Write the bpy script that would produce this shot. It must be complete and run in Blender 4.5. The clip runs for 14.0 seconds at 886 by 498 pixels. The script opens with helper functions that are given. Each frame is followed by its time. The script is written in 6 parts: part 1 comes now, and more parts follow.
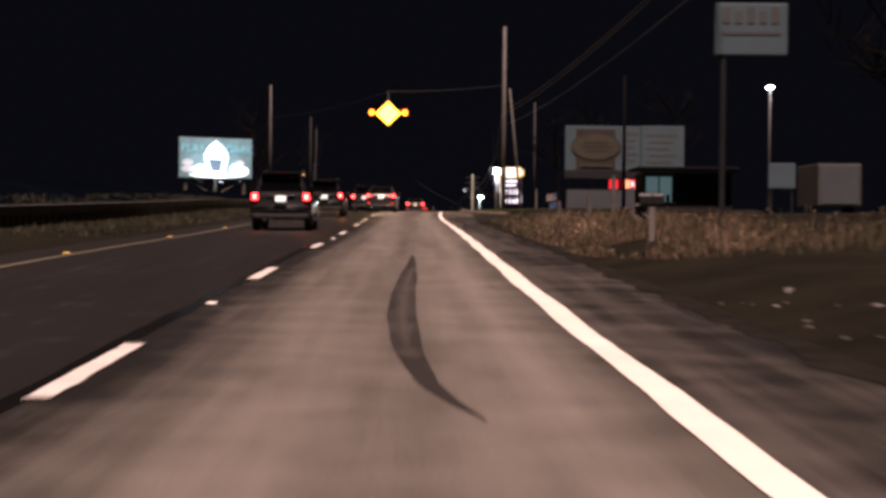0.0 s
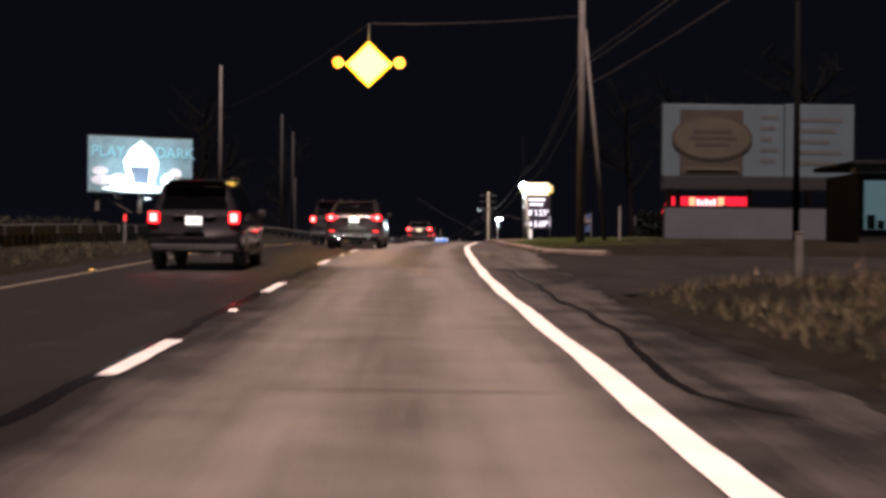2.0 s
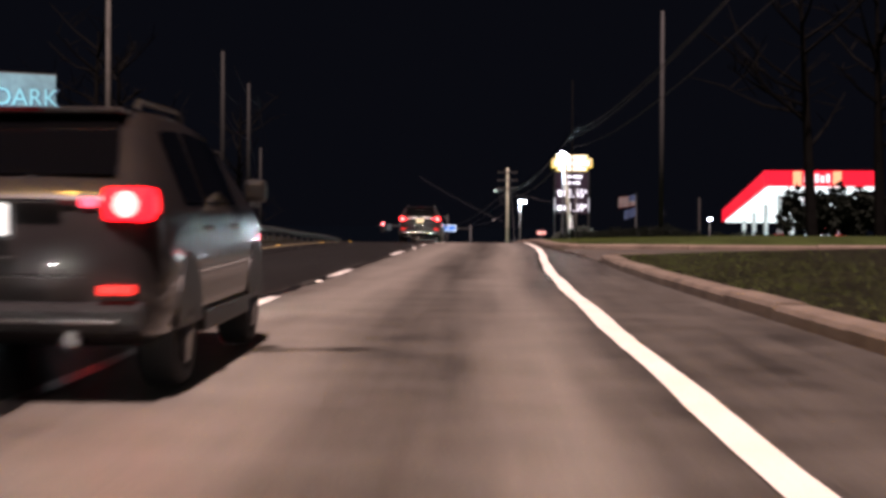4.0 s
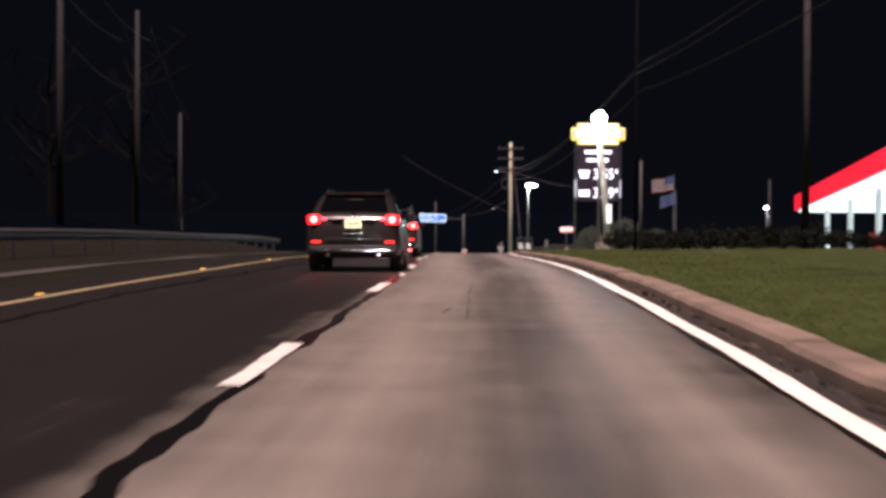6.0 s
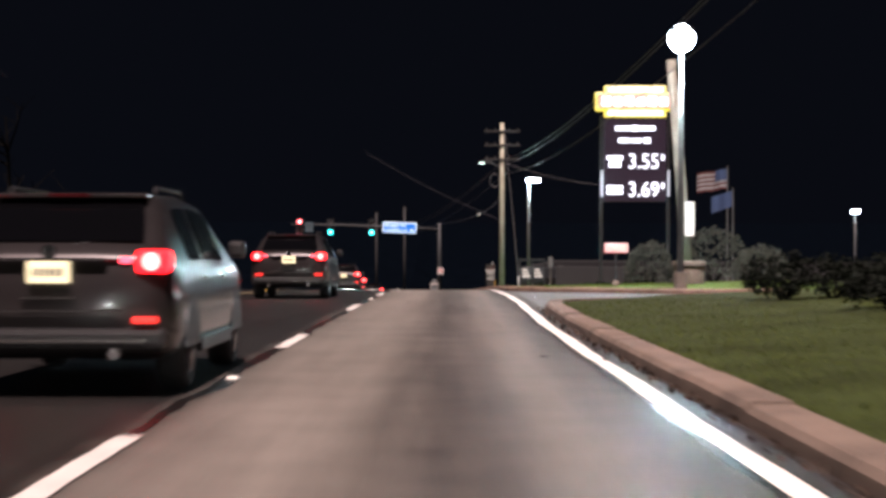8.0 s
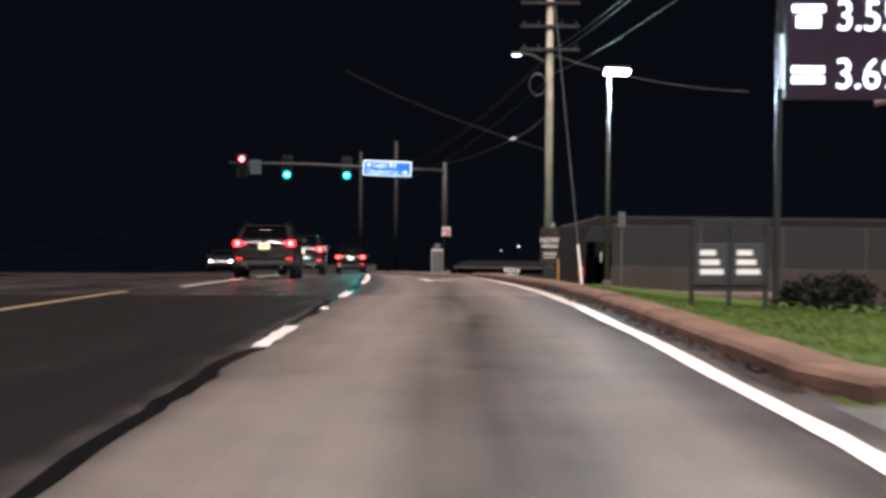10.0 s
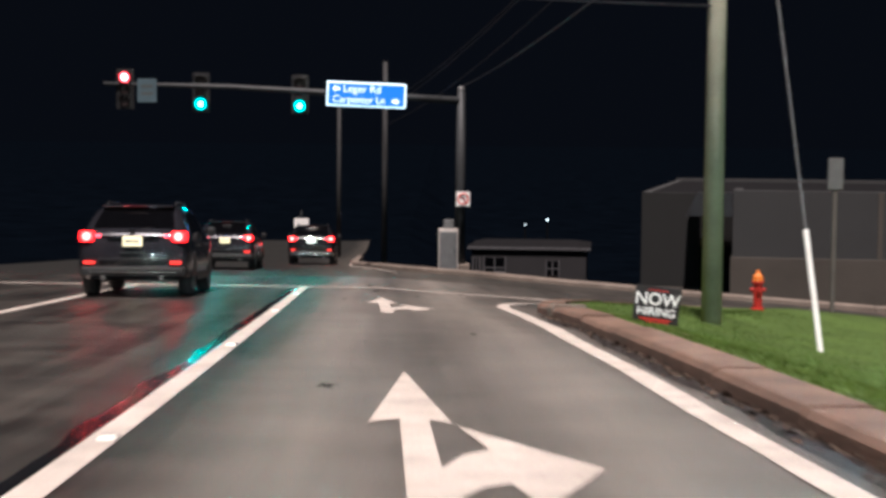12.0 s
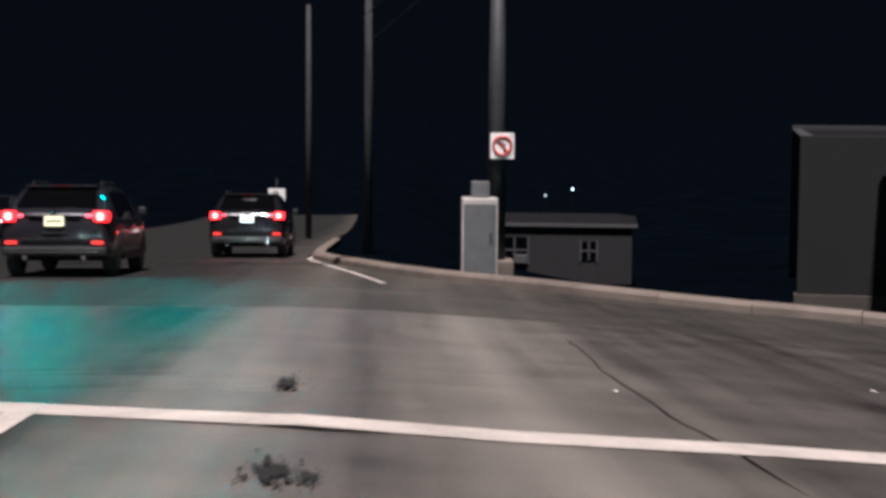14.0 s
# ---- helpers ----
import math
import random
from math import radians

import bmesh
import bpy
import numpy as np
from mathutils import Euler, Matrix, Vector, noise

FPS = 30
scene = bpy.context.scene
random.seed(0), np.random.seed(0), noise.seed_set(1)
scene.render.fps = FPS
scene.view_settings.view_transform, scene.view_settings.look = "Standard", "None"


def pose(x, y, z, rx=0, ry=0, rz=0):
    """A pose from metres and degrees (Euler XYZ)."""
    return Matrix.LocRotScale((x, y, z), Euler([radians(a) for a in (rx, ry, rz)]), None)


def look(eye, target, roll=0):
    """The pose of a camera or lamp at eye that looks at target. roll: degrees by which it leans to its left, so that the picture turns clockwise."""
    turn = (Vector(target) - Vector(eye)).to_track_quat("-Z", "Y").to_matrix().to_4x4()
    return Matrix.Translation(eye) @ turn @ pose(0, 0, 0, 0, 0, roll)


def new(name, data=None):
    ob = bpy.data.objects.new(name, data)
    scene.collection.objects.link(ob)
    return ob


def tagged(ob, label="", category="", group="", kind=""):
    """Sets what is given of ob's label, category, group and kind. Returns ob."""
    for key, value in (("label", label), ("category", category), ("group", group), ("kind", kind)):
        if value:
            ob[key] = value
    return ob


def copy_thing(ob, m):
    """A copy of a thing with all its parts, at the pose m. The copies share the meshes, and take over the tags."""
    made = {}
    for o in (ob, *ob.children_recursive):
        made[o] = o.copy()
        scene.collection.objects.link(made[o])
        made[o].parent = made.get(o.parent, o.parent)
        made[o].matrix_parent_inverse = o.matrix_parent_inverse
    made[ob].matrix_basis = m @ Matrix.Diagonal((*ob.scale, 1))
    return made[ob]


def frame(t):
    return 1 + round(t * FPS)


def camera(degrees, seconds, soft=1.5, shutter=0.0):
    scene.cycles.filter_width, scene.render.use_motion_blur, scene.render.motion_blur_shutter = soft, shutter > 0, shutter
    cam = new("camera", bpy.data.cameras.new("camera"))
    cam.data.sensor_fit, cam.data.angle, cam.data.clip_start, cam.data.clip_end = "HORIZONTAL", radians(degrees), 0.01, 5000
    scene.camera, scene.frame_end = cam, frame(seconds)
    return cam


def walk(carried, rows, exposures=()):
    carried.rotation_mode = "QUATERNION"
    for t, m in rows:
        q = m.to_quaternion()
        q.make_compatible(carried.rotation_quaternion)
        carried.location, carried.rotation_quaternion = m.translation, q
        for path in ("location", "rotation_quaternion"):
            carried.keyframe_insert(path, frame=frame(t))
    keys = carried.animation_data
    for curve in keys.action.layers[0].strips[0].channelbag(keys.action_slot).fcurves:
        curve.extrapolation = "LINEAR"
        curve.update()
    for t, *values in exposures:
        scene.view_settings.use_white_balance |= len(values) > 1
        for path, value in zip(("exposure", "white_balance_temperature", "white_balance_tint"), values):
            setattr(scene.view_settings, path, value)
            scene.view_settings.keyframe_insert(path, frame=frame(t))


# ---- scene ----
# ---- camera and its way: seconds, x, y, z, pitch, roll, yaw ----
ROWS = [
    (0, 2.285, -8.801, 1.054, -1.09, 0.46, 0.01),
    (0.5, 2.124, 3.359, 1.216, -0.96, 0.05, 0.01),
    (1, 1.976, 14.625, 1.393, -0.25, 0.54, 0.04),
    (1.5, 1.759, 26.093, 1.553, -0.18, 0.64, 0.08),
    (2, 1.493, 37.624, 1.694, -0.33, 0.42, 0.17),
    (2.5, 1.176, 49.507, 1.860, -0.23, 0.20, 0.27),
    (3, 0.829, 61.243, 2.033, -0.38, 0.35, 0.29),
    (5.5, 0.843, 111.369, 2.592, -1.52, 0.33, 0.30),
    (6, 1.205, 121.527, 2.667, -1.47, 0.25, 0.02),
    (6.5, 1.562, 131.760, 2.686, -1.14, 0.14, -0.34),
    (7, 1.929, 141.337, 2.647, -1.01, 0.31, -0.49),
    (7.5, 2.150, 151.537, 2.542, -0.82, 0.10, -0.52),
    (8, 2.254, 161.577, 2.398, -1.13, 0.06, -0.59),
    (8.5, 2.282, 172.535, 2.191, -1.23, 0.08, -0.67),
    (9, 2.377, 182.843, 1.939, -1.86, 0.13, -0.58),
    (11.5, 2.596, 231.342, 0.365, -3.50, 0.46, -0.31),
    (12, 2.499, 239.546, -0.059, -3.81, 0.50, -0.26),
    (12.5, 2.309, 247.337, -0.484, -3.28, 0.26, -0.31),
    (13, 2.066, 253.872, -0.853, -3.42, 0.24, -0.24),
    (13.5, 1.931, 259.663, -1.189, -3.93, -0.18, -0.07),
    (14, 2.020, 264.192, -1.455, -4.78, 0.38, -0.46),
]
cam = camera(30.45, 14.0, soft=3.4, shutter=0.35)
walk(cam, [(t, pose(x, y, z, 90 + pitch, 0, yaw) @ pose(0, 0, 0, 0, 0, roll)) for t, x, y, z, pitch, roll, yaw in ROWS],
     exposures=[(0, 0.97, 6600, 13), (0.5, 1.1, 6550, 13), (1.2, 1.12, 6400, 12.5), (3.5, 1.0, 6250, 12), (6, 1.15, 6100, 11), (7.5, 1.1, 6000, 7), (8.5, 1.14, 5850, 3), (9, 1.1, 5800, 1), (11.5, 1.05, 5450, -1), (12.0, 1.15, 5420, -7), (12.5, 1.22, 5330, -13), (13.5, 1.12, 5080, -13), (14, 1.1, 5100, -8)])

# ---- night sky, sun in place of headlights ----
world = bpy.data.worlds.new("night")
scene.world = world
world.use_nodes = True
world.node_tree.nodes["Background"].inputs[0].default_value = (0.0014, 0.0015, 0.0024, 1)
world.node_tree.nodes["Background"].inputs[1].default_value = 1.0
# Warm steep sun added in place of the driving car's headlights.
headlight_sun = new("headlight_sun", bpy.data.lights.new("headlight_sun", "SUN"))
headlight_sun.data.energy, headlight_sun.data.angle, headlight_sun.data.color = 4.0, radians(3), (1.0, 0.71, 0.63)
headlight_sun.matrix_world = look((0, 0, 50), (2, 20, 0))


# ---- the road's line in plan and its rise, every 15 m ----
XR = [0.31, -0.02, -0.31, -0.55, -0.85, -1.19, -1.33, -1.26, -0.9, -0.27, 0.15, 0.49, 0.53, 0.66, 0.93, 1.09, 1.11, 0.86,
      0.35, -0.27, -0.75, -1.22, -1.7, -2.18, -2.66]
ZR = [-0.07, 0.13, 0.36, 0.55, 0.76, 0.98, 1.24, 1.41, 1.47, 1.57, 1.54, 1.38, 1.13, 0.78, 0.45, -0.03, -0.68, -1.47, -2.32,
      -3.22, -4.15, -5.07, -5.97, -6.87, -7.76]


def spline(v, y):
    u = (y + 10) / 15
    if u < 0:
        return v[0] + (v[1] - v[0]) * u
    if u > len(v) - 1.001:
        return v[-1] + (v[-1] - v[-2]) * (u - len(v) + 1)
    i = int(u)
    u -= i
    p0, p1, p2, p3 = (v[min(max(j, 0), len(v) - 1)] for j in (i - 1, i, i + 1, i + 2))
    return 0.5 * (2 * p1 + (p2 - p0) * u + (2 * p0 - 5 * p1 + 4 * p2 - p3) * u * u + (3 * p1 - p0 - 3 * p2 + p3) * u ** 3)


def road_x(y):
    return spline(XR, y)


def road_z(y):
    if y > 345:
        d = min(y - 345, 120)
        return spline(ZR, 345) - 0.062 * d + 0.00026 * d * d
    return spline(ZR, y)


def ramp(v, pts):
    """Straight lines between (v, value) pairs."""
    if v <= pts[0][0]:
        return pts[0][1]
    for (a, p), (b, q) in zip(pts, pts[1:]):
        if v <= b:
            return p + (q - p) * (v - a) / (b - a)
    return pts[-1][1]


def kerb_lat(y):
    return ramp(y, [(84, 5.4), (100, 4.9), (116, 4.5), (130, 3.67), (190, 3.69), (213, 3.76), (261, 3.78), (263.6, 3.80), (265.2, 4.04), (267.1, 4.5), (269, 5.13), (271, 6.25), (272.8, 7.47), (274.5, 9.5), (277, 15)])


def fall(lat, y):
    """How far the road drops towards the side street."""
    return ramp(y, [(258, 0), (270, 1), (285, 1), (297, 0.3), (310, 0)]) * ramp(lat, [(1.5, 0), (5, 0.23), (8, 0.48), (16, 1.1)])


def far_mouth(lat):
    """Far side of the filling station's driveway."""
    return ramp(lat, [(4.0, 212.2), (5.2, 210.2), (6.9, 208.0), (8.3, 206.2), (11, 205.0), (15, 204.0)])


def rise(lat, y):
    """Height of the ground over the road's line."""
    if lat < 0:
        left = ramp(lat, [(-60, 2.4), (-30, 2.1), (-16, 1.5), (-10.5, 0.35), (-9.2, 0.08), (-5.8, 0.03), (-5.0, -0.06)])
        return left * ramp(y, [(215, 1), (235, 0)]) - 0.06 * ramp(y, [(215, 0), (235, 1)]) if lat < -5 else -0.06
    verge = ramp(lat, [(5.0, -0.06), (5.4, 0.02), (6.5, 0.22), (10, 0.4), (30, 0.6)])
    lawn = ramp(lat, [(kerb_lat(y) + 0.1, -0.06), (kerb_lat(y) + 0.35, 0.13), (7, 0.22), (12, 0.35), (40, 0.3)])
    low = ramp(lat, [(kerb_lat(y) + 0.1, -0.06), (kerb_lat(y) + 0.3, 0.13), (kerb_lat(y) + 0.6, 0.10), (kerb_lat(y) + 2.2, -0.28), (kerb_lat(y) + 3.5, -0.52), (kerb_lat(y) + 5.2, -0.72), (kerb_lat(y) + 10.2, -1.2), (kerb_lat(y) + 36, -1.3)])
    a = verge * ramp(y, [(60, 1), (64, 0)]) - 0.07 * ramp(y, [(60, 0), (64, 1)]) if lat > 3.5 else -0.06
    if y > 82:
        mouth = ramp(lat, [(3.8, 193.8), (5.5, 196), (8, 197.8), (15, 199.8)])
        k = ramp(y, [(82, 0), (86, 1), (115.6, 1), (116.2, 0), (127.0, 0), (128.2, 1), (mouth - 0.8, 1), (mouth + 0.3, 0), (far_mouth(lat) + 0.1, 0), (far_mouth(lat) + 0.6, 1)])
        if y > 211:
            m = ramp(y, [(215, 0), (240, 1)])
            top = lawn * (1 - m) + low * m
            deep = ramp(y, [(300, 0), (330, 1)])
            off = ramp(y, [(274, 0), (277, 1)])
            top = top * (1 - off) + ramp(lat, [(4, -0.08), (9, -0.6 - 1.5 * deep), (14, -1.6 - 1.2 * deep), (40, -2.0 - deep)]) * off
        else:
            top = lawn
        a = top * k - 0.07 * (1 - k)
        a -= fall(lat, y) * (ramp(lat - kerb_lat(y), [(0.3, 1), (2.5, 0)]) if y < 274 else 1)
    return a


def at(lat, y, up=0.0):
    """A place on the road's sheet."""
    return Vector((road_x(y) + lat, y, road_z(y) - fall(lat, y) + up))


def on_ground(x, y, up=0.0):
    return Vector((x, y, road_z(y) + rise(x - road_x(y), y) + up))


# ---- materials ----
def material(name, colour, rough=0.7, metal=0.0, scale=6.0, vary=0.25, fine=60.0, bump=0.1, emit=None, power=0.0, coords="Object", coat=0.0, spec=0.5):
    m = bpy.data.materials.new(name)
    m.use_nodes = True
    n, l = m.node_tree.nodes, m.node_tree.links
    b = n["Principled BSDF"]
    b.inputs["Roughness"].default_value, b.inputs["Metallic"].default_value = rough, metal
    b.inputs["Specular IOR Level"].default_value = spec
    b.inputs["Coat Weight"].default_value = coat
    if emit:
        b.inputs["Emission Color"].default_value, b.inputs["Emission Strength"].default_value = (*emit, 1), power
    if not vary and not bump:
        b.inputs["Base Color"].default_value = (*colour, 1)
        return m
    tc = n.new("ShaderNodeTexCoord")
    big, small = n.new("ShaderNodeTexNoise"), n.new("ShaderNodeTexNoise")
    big.inputs["Scale"].default_value, small.inputs["Scale"].default_value = scale, fine
    big.inputs["Detail"].default_value = 6
    for k in (big, small):
        l.new(tc.outputs[coords], k.inputs["Vector"])
    mix = n.new("ShaderNodeMath")
    mix.operation = "MULTIPLY_ADD"
    l.new(big.outputs["Fac"], mix.inputs[0])
    mix.inputs[1].default_value = 0.65
    half = n.new("ShaderNodeMath")
    half.operation = "MULTIPLY"
    half.inputs[1].default_value = 0.35
    l.new(small.outputs["Fac"], half.inputs[0])
    l.new(half.outputs[0], mix.inputs[2])
    cr = n.new("ShaderNodeValToRGB")
    cr.color_ramp.elements[0].position, cr.color_ramp.elements[1].position = 0.3, 0.7
    cr.color_ramp.elements[0].color = (*(c * (1 - vary) for c in colour), 1)
    cr.color_ramp.elements[1].color = (*(min(1, c * (1 + vary)) for c in colour), 1)
    l.new(mix.outputs[0], cr.inputs[0])
    l.new(cr.outputs[0], b.inputs["Base Color"])
    if bump:
        bp = n.new("ShaderNodeBump")
        bp.inputs["Strength"].default_value, bp.inputs["Distance"].default_value = bump, 0.02
        l.new(small.outputs["Fac"], bp.inputs["Height"])
        l.new(bp.outputs[0], b.inputs["Normal"])
    return m


def asphalt_material(name, dark, light, rough, tracks, spec=0.3, damp=1.0):
    """Worn asphalt with headlight reach in its tones; the UV map holds metres across and along the road. tracks:
    (metres across, paleness). damp: gloss of the darker parts.
    """
    m = bpy.data.materials.new(name)
    m.use_nodes = True
    n, l = m.node_tree.nodes, m.node_tree.links
    b = n["Principled BSDF"]
    b.inputs["Specular IOR Level"].default_value = spec
    uv = n.new("ShaderNodeUVMap")
    sep = n.new("ShaderNodeSeparateXYZ")
    l.new(uv.outputs[0], sep.inputs[0])
    wear_light = n.new("ShaderNodeValToRGB")           # across the lane: wheel paths pale, oil strip dark, lane beyond the headlights darkened
    e = wear_light.color_ramp.elements
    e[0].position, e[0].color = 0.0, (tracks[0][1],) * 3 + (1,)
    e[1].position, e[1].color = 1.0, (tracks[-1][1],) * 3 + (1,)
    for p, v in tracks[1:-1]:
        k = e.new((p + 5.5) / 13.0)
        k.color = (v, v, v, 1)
    span = n.new("ShaderNodeMapRange")
    span.inputs["From Min"].default_value, span.inputs["From Max"].default_value = -5.5, 7.5
    warp = n.new("ShaderNodeTexNoise")
    warp.inputs["Scale"].default_value = 0.35
    long = n.new("ShaderNodeMapping")
    long.inputs["Scale"].default_value = (1.0, 0.14, 1)
    l.new(uv.outputs[0], long.inputs["Vector"])
    l.new(long.outputs[0], warp.inputs["Vector"])
    add = n.new("ShaderNodeMath")
    add.operation = "MULTIPLY_ADD"
    add.inputs[1].default_value = 0.3
    l.new(warp.outputs["Fac"], add.inputs[0])
    sub = n.new("ShaderNodeMath")
    sub.operation = "SUBTRACT"
    sub.inputs[1].default_value = 0.15
    l.new(sep.outputs[0], sub.inputs[0])
    l.new(sub.outputs[0], add.inputs[2])
    l.new(add.outputs[0], span.inputs["Value"])
    l.new(span.outputs[0], wear_light.inputs[0])
    patch, grain, streak = (n.new("ShaderNodeTexNoise") for _ in range(3))
    patch.inputs["Scale"].default_value, patch.inputs["Detail"].default_value = 0.9, 8
    grain.inputs["Scale"].default_value, grain.inputs["Detail"].default_value = 45, 3
    l.new(long.outputs[0], patch.inputs["Vector"])
    blot = n.new("ShaderNodeTexNoise")
    blot.inputs["Scale"].default_value, blot.inputs["Detail"].default_value = 1.1, 7
    l.new(uv.outputs[0], blot.inputs["Vector"])
    l.new(uv.outputs[0], grain.inputs["Vector"])
    mp = n.new("ShaderNodeMapping")
    mp.inputs["Scale"].default_value = (3.0, 0.12, 1)
    l.new(uv.outputs[0], mp.inputs["Vector"])
    l.new(mp.outputs[0], streak.inputs["Vector"])
    streak.inputs["Scale"].default_value, streak.inputs["Detail"].default_value = 1.0, 5

    def mad(a, k, c):
        x = n.new("ShaderNodeMath")
        x.operation = "MULTIPLY_ADD"
        l.new(a, x.inputs[0])
        x.inputs[1].default_value = k
        if isinstance(c, float):
            x.inputs[2].default_value = c
        else:
            l.new(c, x.inputs[2])
        return x.outputs[0]

    total = mad(wear_light.outputs[0], 0.68, mad(patch.outputs["Fac"], 0.22, mad(blot.outputs["Fac"], 0.34, mad(grain.outputs["Fac"], 0.42, mad(streak.outputs["Fac"], 0.36, -0.73)))))
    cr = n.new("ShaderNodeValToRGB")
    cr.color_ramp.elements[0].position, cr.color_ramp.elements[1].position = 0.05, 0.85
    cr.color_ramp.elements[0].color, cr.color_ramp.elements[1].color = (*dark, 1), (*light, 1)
    l.new(total, cr.inputs[0])
    l.new(cr.outputs[0], b.inputs["Base Color"])
    rr = n.new("ShaderNodeMapRange")
    rr.inputs["To Min"].default_value, rr.inputs["To Max"].default_value = rough - 0.07, rough + 0.10
    l.new(patch.outputs["Fac"], rr.inputs["Value"])
    wet = n.new("ShaderNodeMapRange")
    wet.inputs["From Min"].default_value, wet.inputs["From Max"].default_value = 0.2, 0.5
    wet.inputs["To Min"].default_value, wet.inputs["To Max"].default_value = damp, 1.0
    l.new(wear_light.outputs[0], wet.inputs["Value"])
    by = n.new("ShaderNodeMath")
    by.operation = "MULTIPLY"
    l.new(rr.outputs[0], by.inputs[0])
    l.new(wet.outputs[0], by.inputs[1])
    l.new(by.outputs[0], b.inputs["Roughness"])
    bp = n.new("ShaderNodeBump")
    bp.inputs["Strength"].default_value, bp.inputs["Distance"].default_value = 0.35, 0.01
    l.new(grain.outputs["Fac"], bp.inputs["Height"])
    l.new(bp.outputs[0], b.inputs["Normal"])
    return m


def glow(name, colour, power, base=(0.5, 0.5, 0.5)):
    return material(name, base, 0.4, vary=0, bump=0, emit=colour, power=power)


# Left lane darkened, own lane paler: headlight reach put into the colours.
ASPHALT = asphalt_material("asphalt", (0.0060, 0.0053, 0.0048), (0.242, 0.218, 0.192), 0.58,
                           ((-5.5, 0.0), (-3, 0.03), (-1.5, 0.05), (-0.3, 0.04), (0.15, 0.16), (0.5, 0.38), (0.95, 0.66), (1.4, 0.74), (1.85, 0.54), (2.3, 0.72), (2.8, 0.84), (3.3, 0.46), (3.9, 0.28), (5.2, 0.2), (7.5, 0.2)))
PALEASPHALT = asphalt_material("worn_headlit_asphalt", (0.0052, 0.0043, 0.0039), (0.242, 0.218, 0.192), 0.55,
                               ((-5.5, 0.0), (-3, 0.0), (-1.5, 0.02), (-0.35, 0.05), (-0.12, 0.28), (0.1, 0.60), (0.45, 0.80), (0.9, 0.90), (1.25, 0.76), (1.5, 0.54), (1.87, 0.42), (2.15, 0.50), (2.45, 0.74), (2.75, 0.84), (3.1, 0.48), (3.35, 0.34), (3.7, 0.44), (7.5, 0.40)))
# Left lane raised a little: hazy light over it put into the colour.
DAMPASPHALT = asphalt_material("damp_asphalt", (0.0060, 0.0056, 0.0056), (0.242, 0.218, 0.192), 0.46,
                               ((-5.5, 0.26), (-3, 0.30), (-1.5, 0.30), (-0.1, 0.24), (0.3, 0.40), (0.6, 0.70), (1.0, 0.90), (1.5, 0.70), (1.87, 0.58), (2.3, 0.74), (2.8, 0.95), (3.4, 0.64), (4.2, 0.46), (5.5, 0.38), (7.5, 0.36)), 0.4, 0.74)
# Darker copy past the crossing: fading headlights put into the colour.
DIMASPHALT = asphalt_material("unlit_far_asphalt", (0.012, 0.012, 0.011), (0.116, 0.103, 0.087), 0.6,
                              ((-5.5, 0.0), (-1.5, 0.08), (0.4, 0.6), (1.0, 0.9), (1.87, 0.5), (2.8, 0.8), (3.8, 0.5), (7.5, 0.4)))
APRON = material("driveway_asphalt", (0.10, 0.10, 0.097), 0.55, scale=0.8, vary=0.35, fine=40, bump=0.3)
# Dark copy of the driveway asphalt: missing light put into the colour.
DARKAPRON = material("unlit_driveway_asphalt", (0.014, 0.013, 0.012), 0.9, scale=0.8, vary=0.5, fine=40, bump=0.3, spec=0.08)
FAINT = material("oil_stained_asphalt", (0.022, 0.021, 0.020), 0.9, scale=2, vary=0.4, fine=30, bump=0.1, spec=0.1)
MUD = material("muddy_driveway", (0.050, 0.041, 0.034), 0.85, scale=0.8, vary=0.4, fine=20, bump=0.4)
# Near-black earth: the colour stands in for ground no light reaches.
FAR = material("unlit_earth", (0.0012, 0.0020, 0.0036), 1.0, scale=0.2, vary=0.5, fine=3, bump=0, spec=0.0)
TAR = material("tar", (0.004, 0.0036, 0.0036), 0.30, scale=3, vary=0.4, fine=30, bump=0.2)
RUBBER_MARK = material("rubber_mark", (0.025, 0.022, 0.021), 0.5, scale=2, vary=0.4, fine=20, bump=0)
PAINT = material("white_road_paint", (0.72, 0.67, 0.615), 0.55, scale=1.5, vary=0.12, fine=25, bump=0.2)
DASHPAINT = material("greyer_road_paint", (0.56, 0.53, 0.50), 0.6, scale=2.5, vary=0.22, fine=25, bump=0.2)
# Duller copy of the yellow paint for the first stretch.
DULLYELLOW = material("dull_yellow_paint", (0.085, 0.074, 0.050), 0.7, scale=2.0, vary=0.35, fine=25, bump=0.2)
WORNPAINT = material("worn_road_paint", (0.43, 0.385, 0.345), 0.8, scale=2.2, vary=0.28, fine=30, bump=0.25, spec=0.2)
# Dirt on the first kerb and its dimmer light, both in one colour.
DIMDIRTYKERB = material("dim_dirty_kerb_concrete", (0.125, 0.098, 0.077), 0.9, scale=1.3, vary=0.6, fine=30, bump=0.4)
DIRT = material("wet_black_dirt", (0.011, 0.010, 0.008), 0.95, scale=1.2, vary=0.6, fine=16, bump=0.5, spec=0.06)
YELLOW = material("yellow_road_paint", (0.25, 0.20, 0.11), 0.55, scale=2.5, vary=0.25, fine=30, bump=0.2)
CONCRETE = material("kerb_concrete", (0.145, 0.118, 0.097), 0.8, scale=2.0, vary=0.3, fine=40, bump=0.35)
BARRIER = material("barrier_concrete", (0.052, 0.053, 0.054), 0.85, scale=1.0, vary=0.4, fine=20, bump=0.3)
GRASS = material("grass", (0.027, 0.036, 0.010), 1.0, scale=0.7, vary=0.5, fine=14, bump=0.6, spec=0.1)
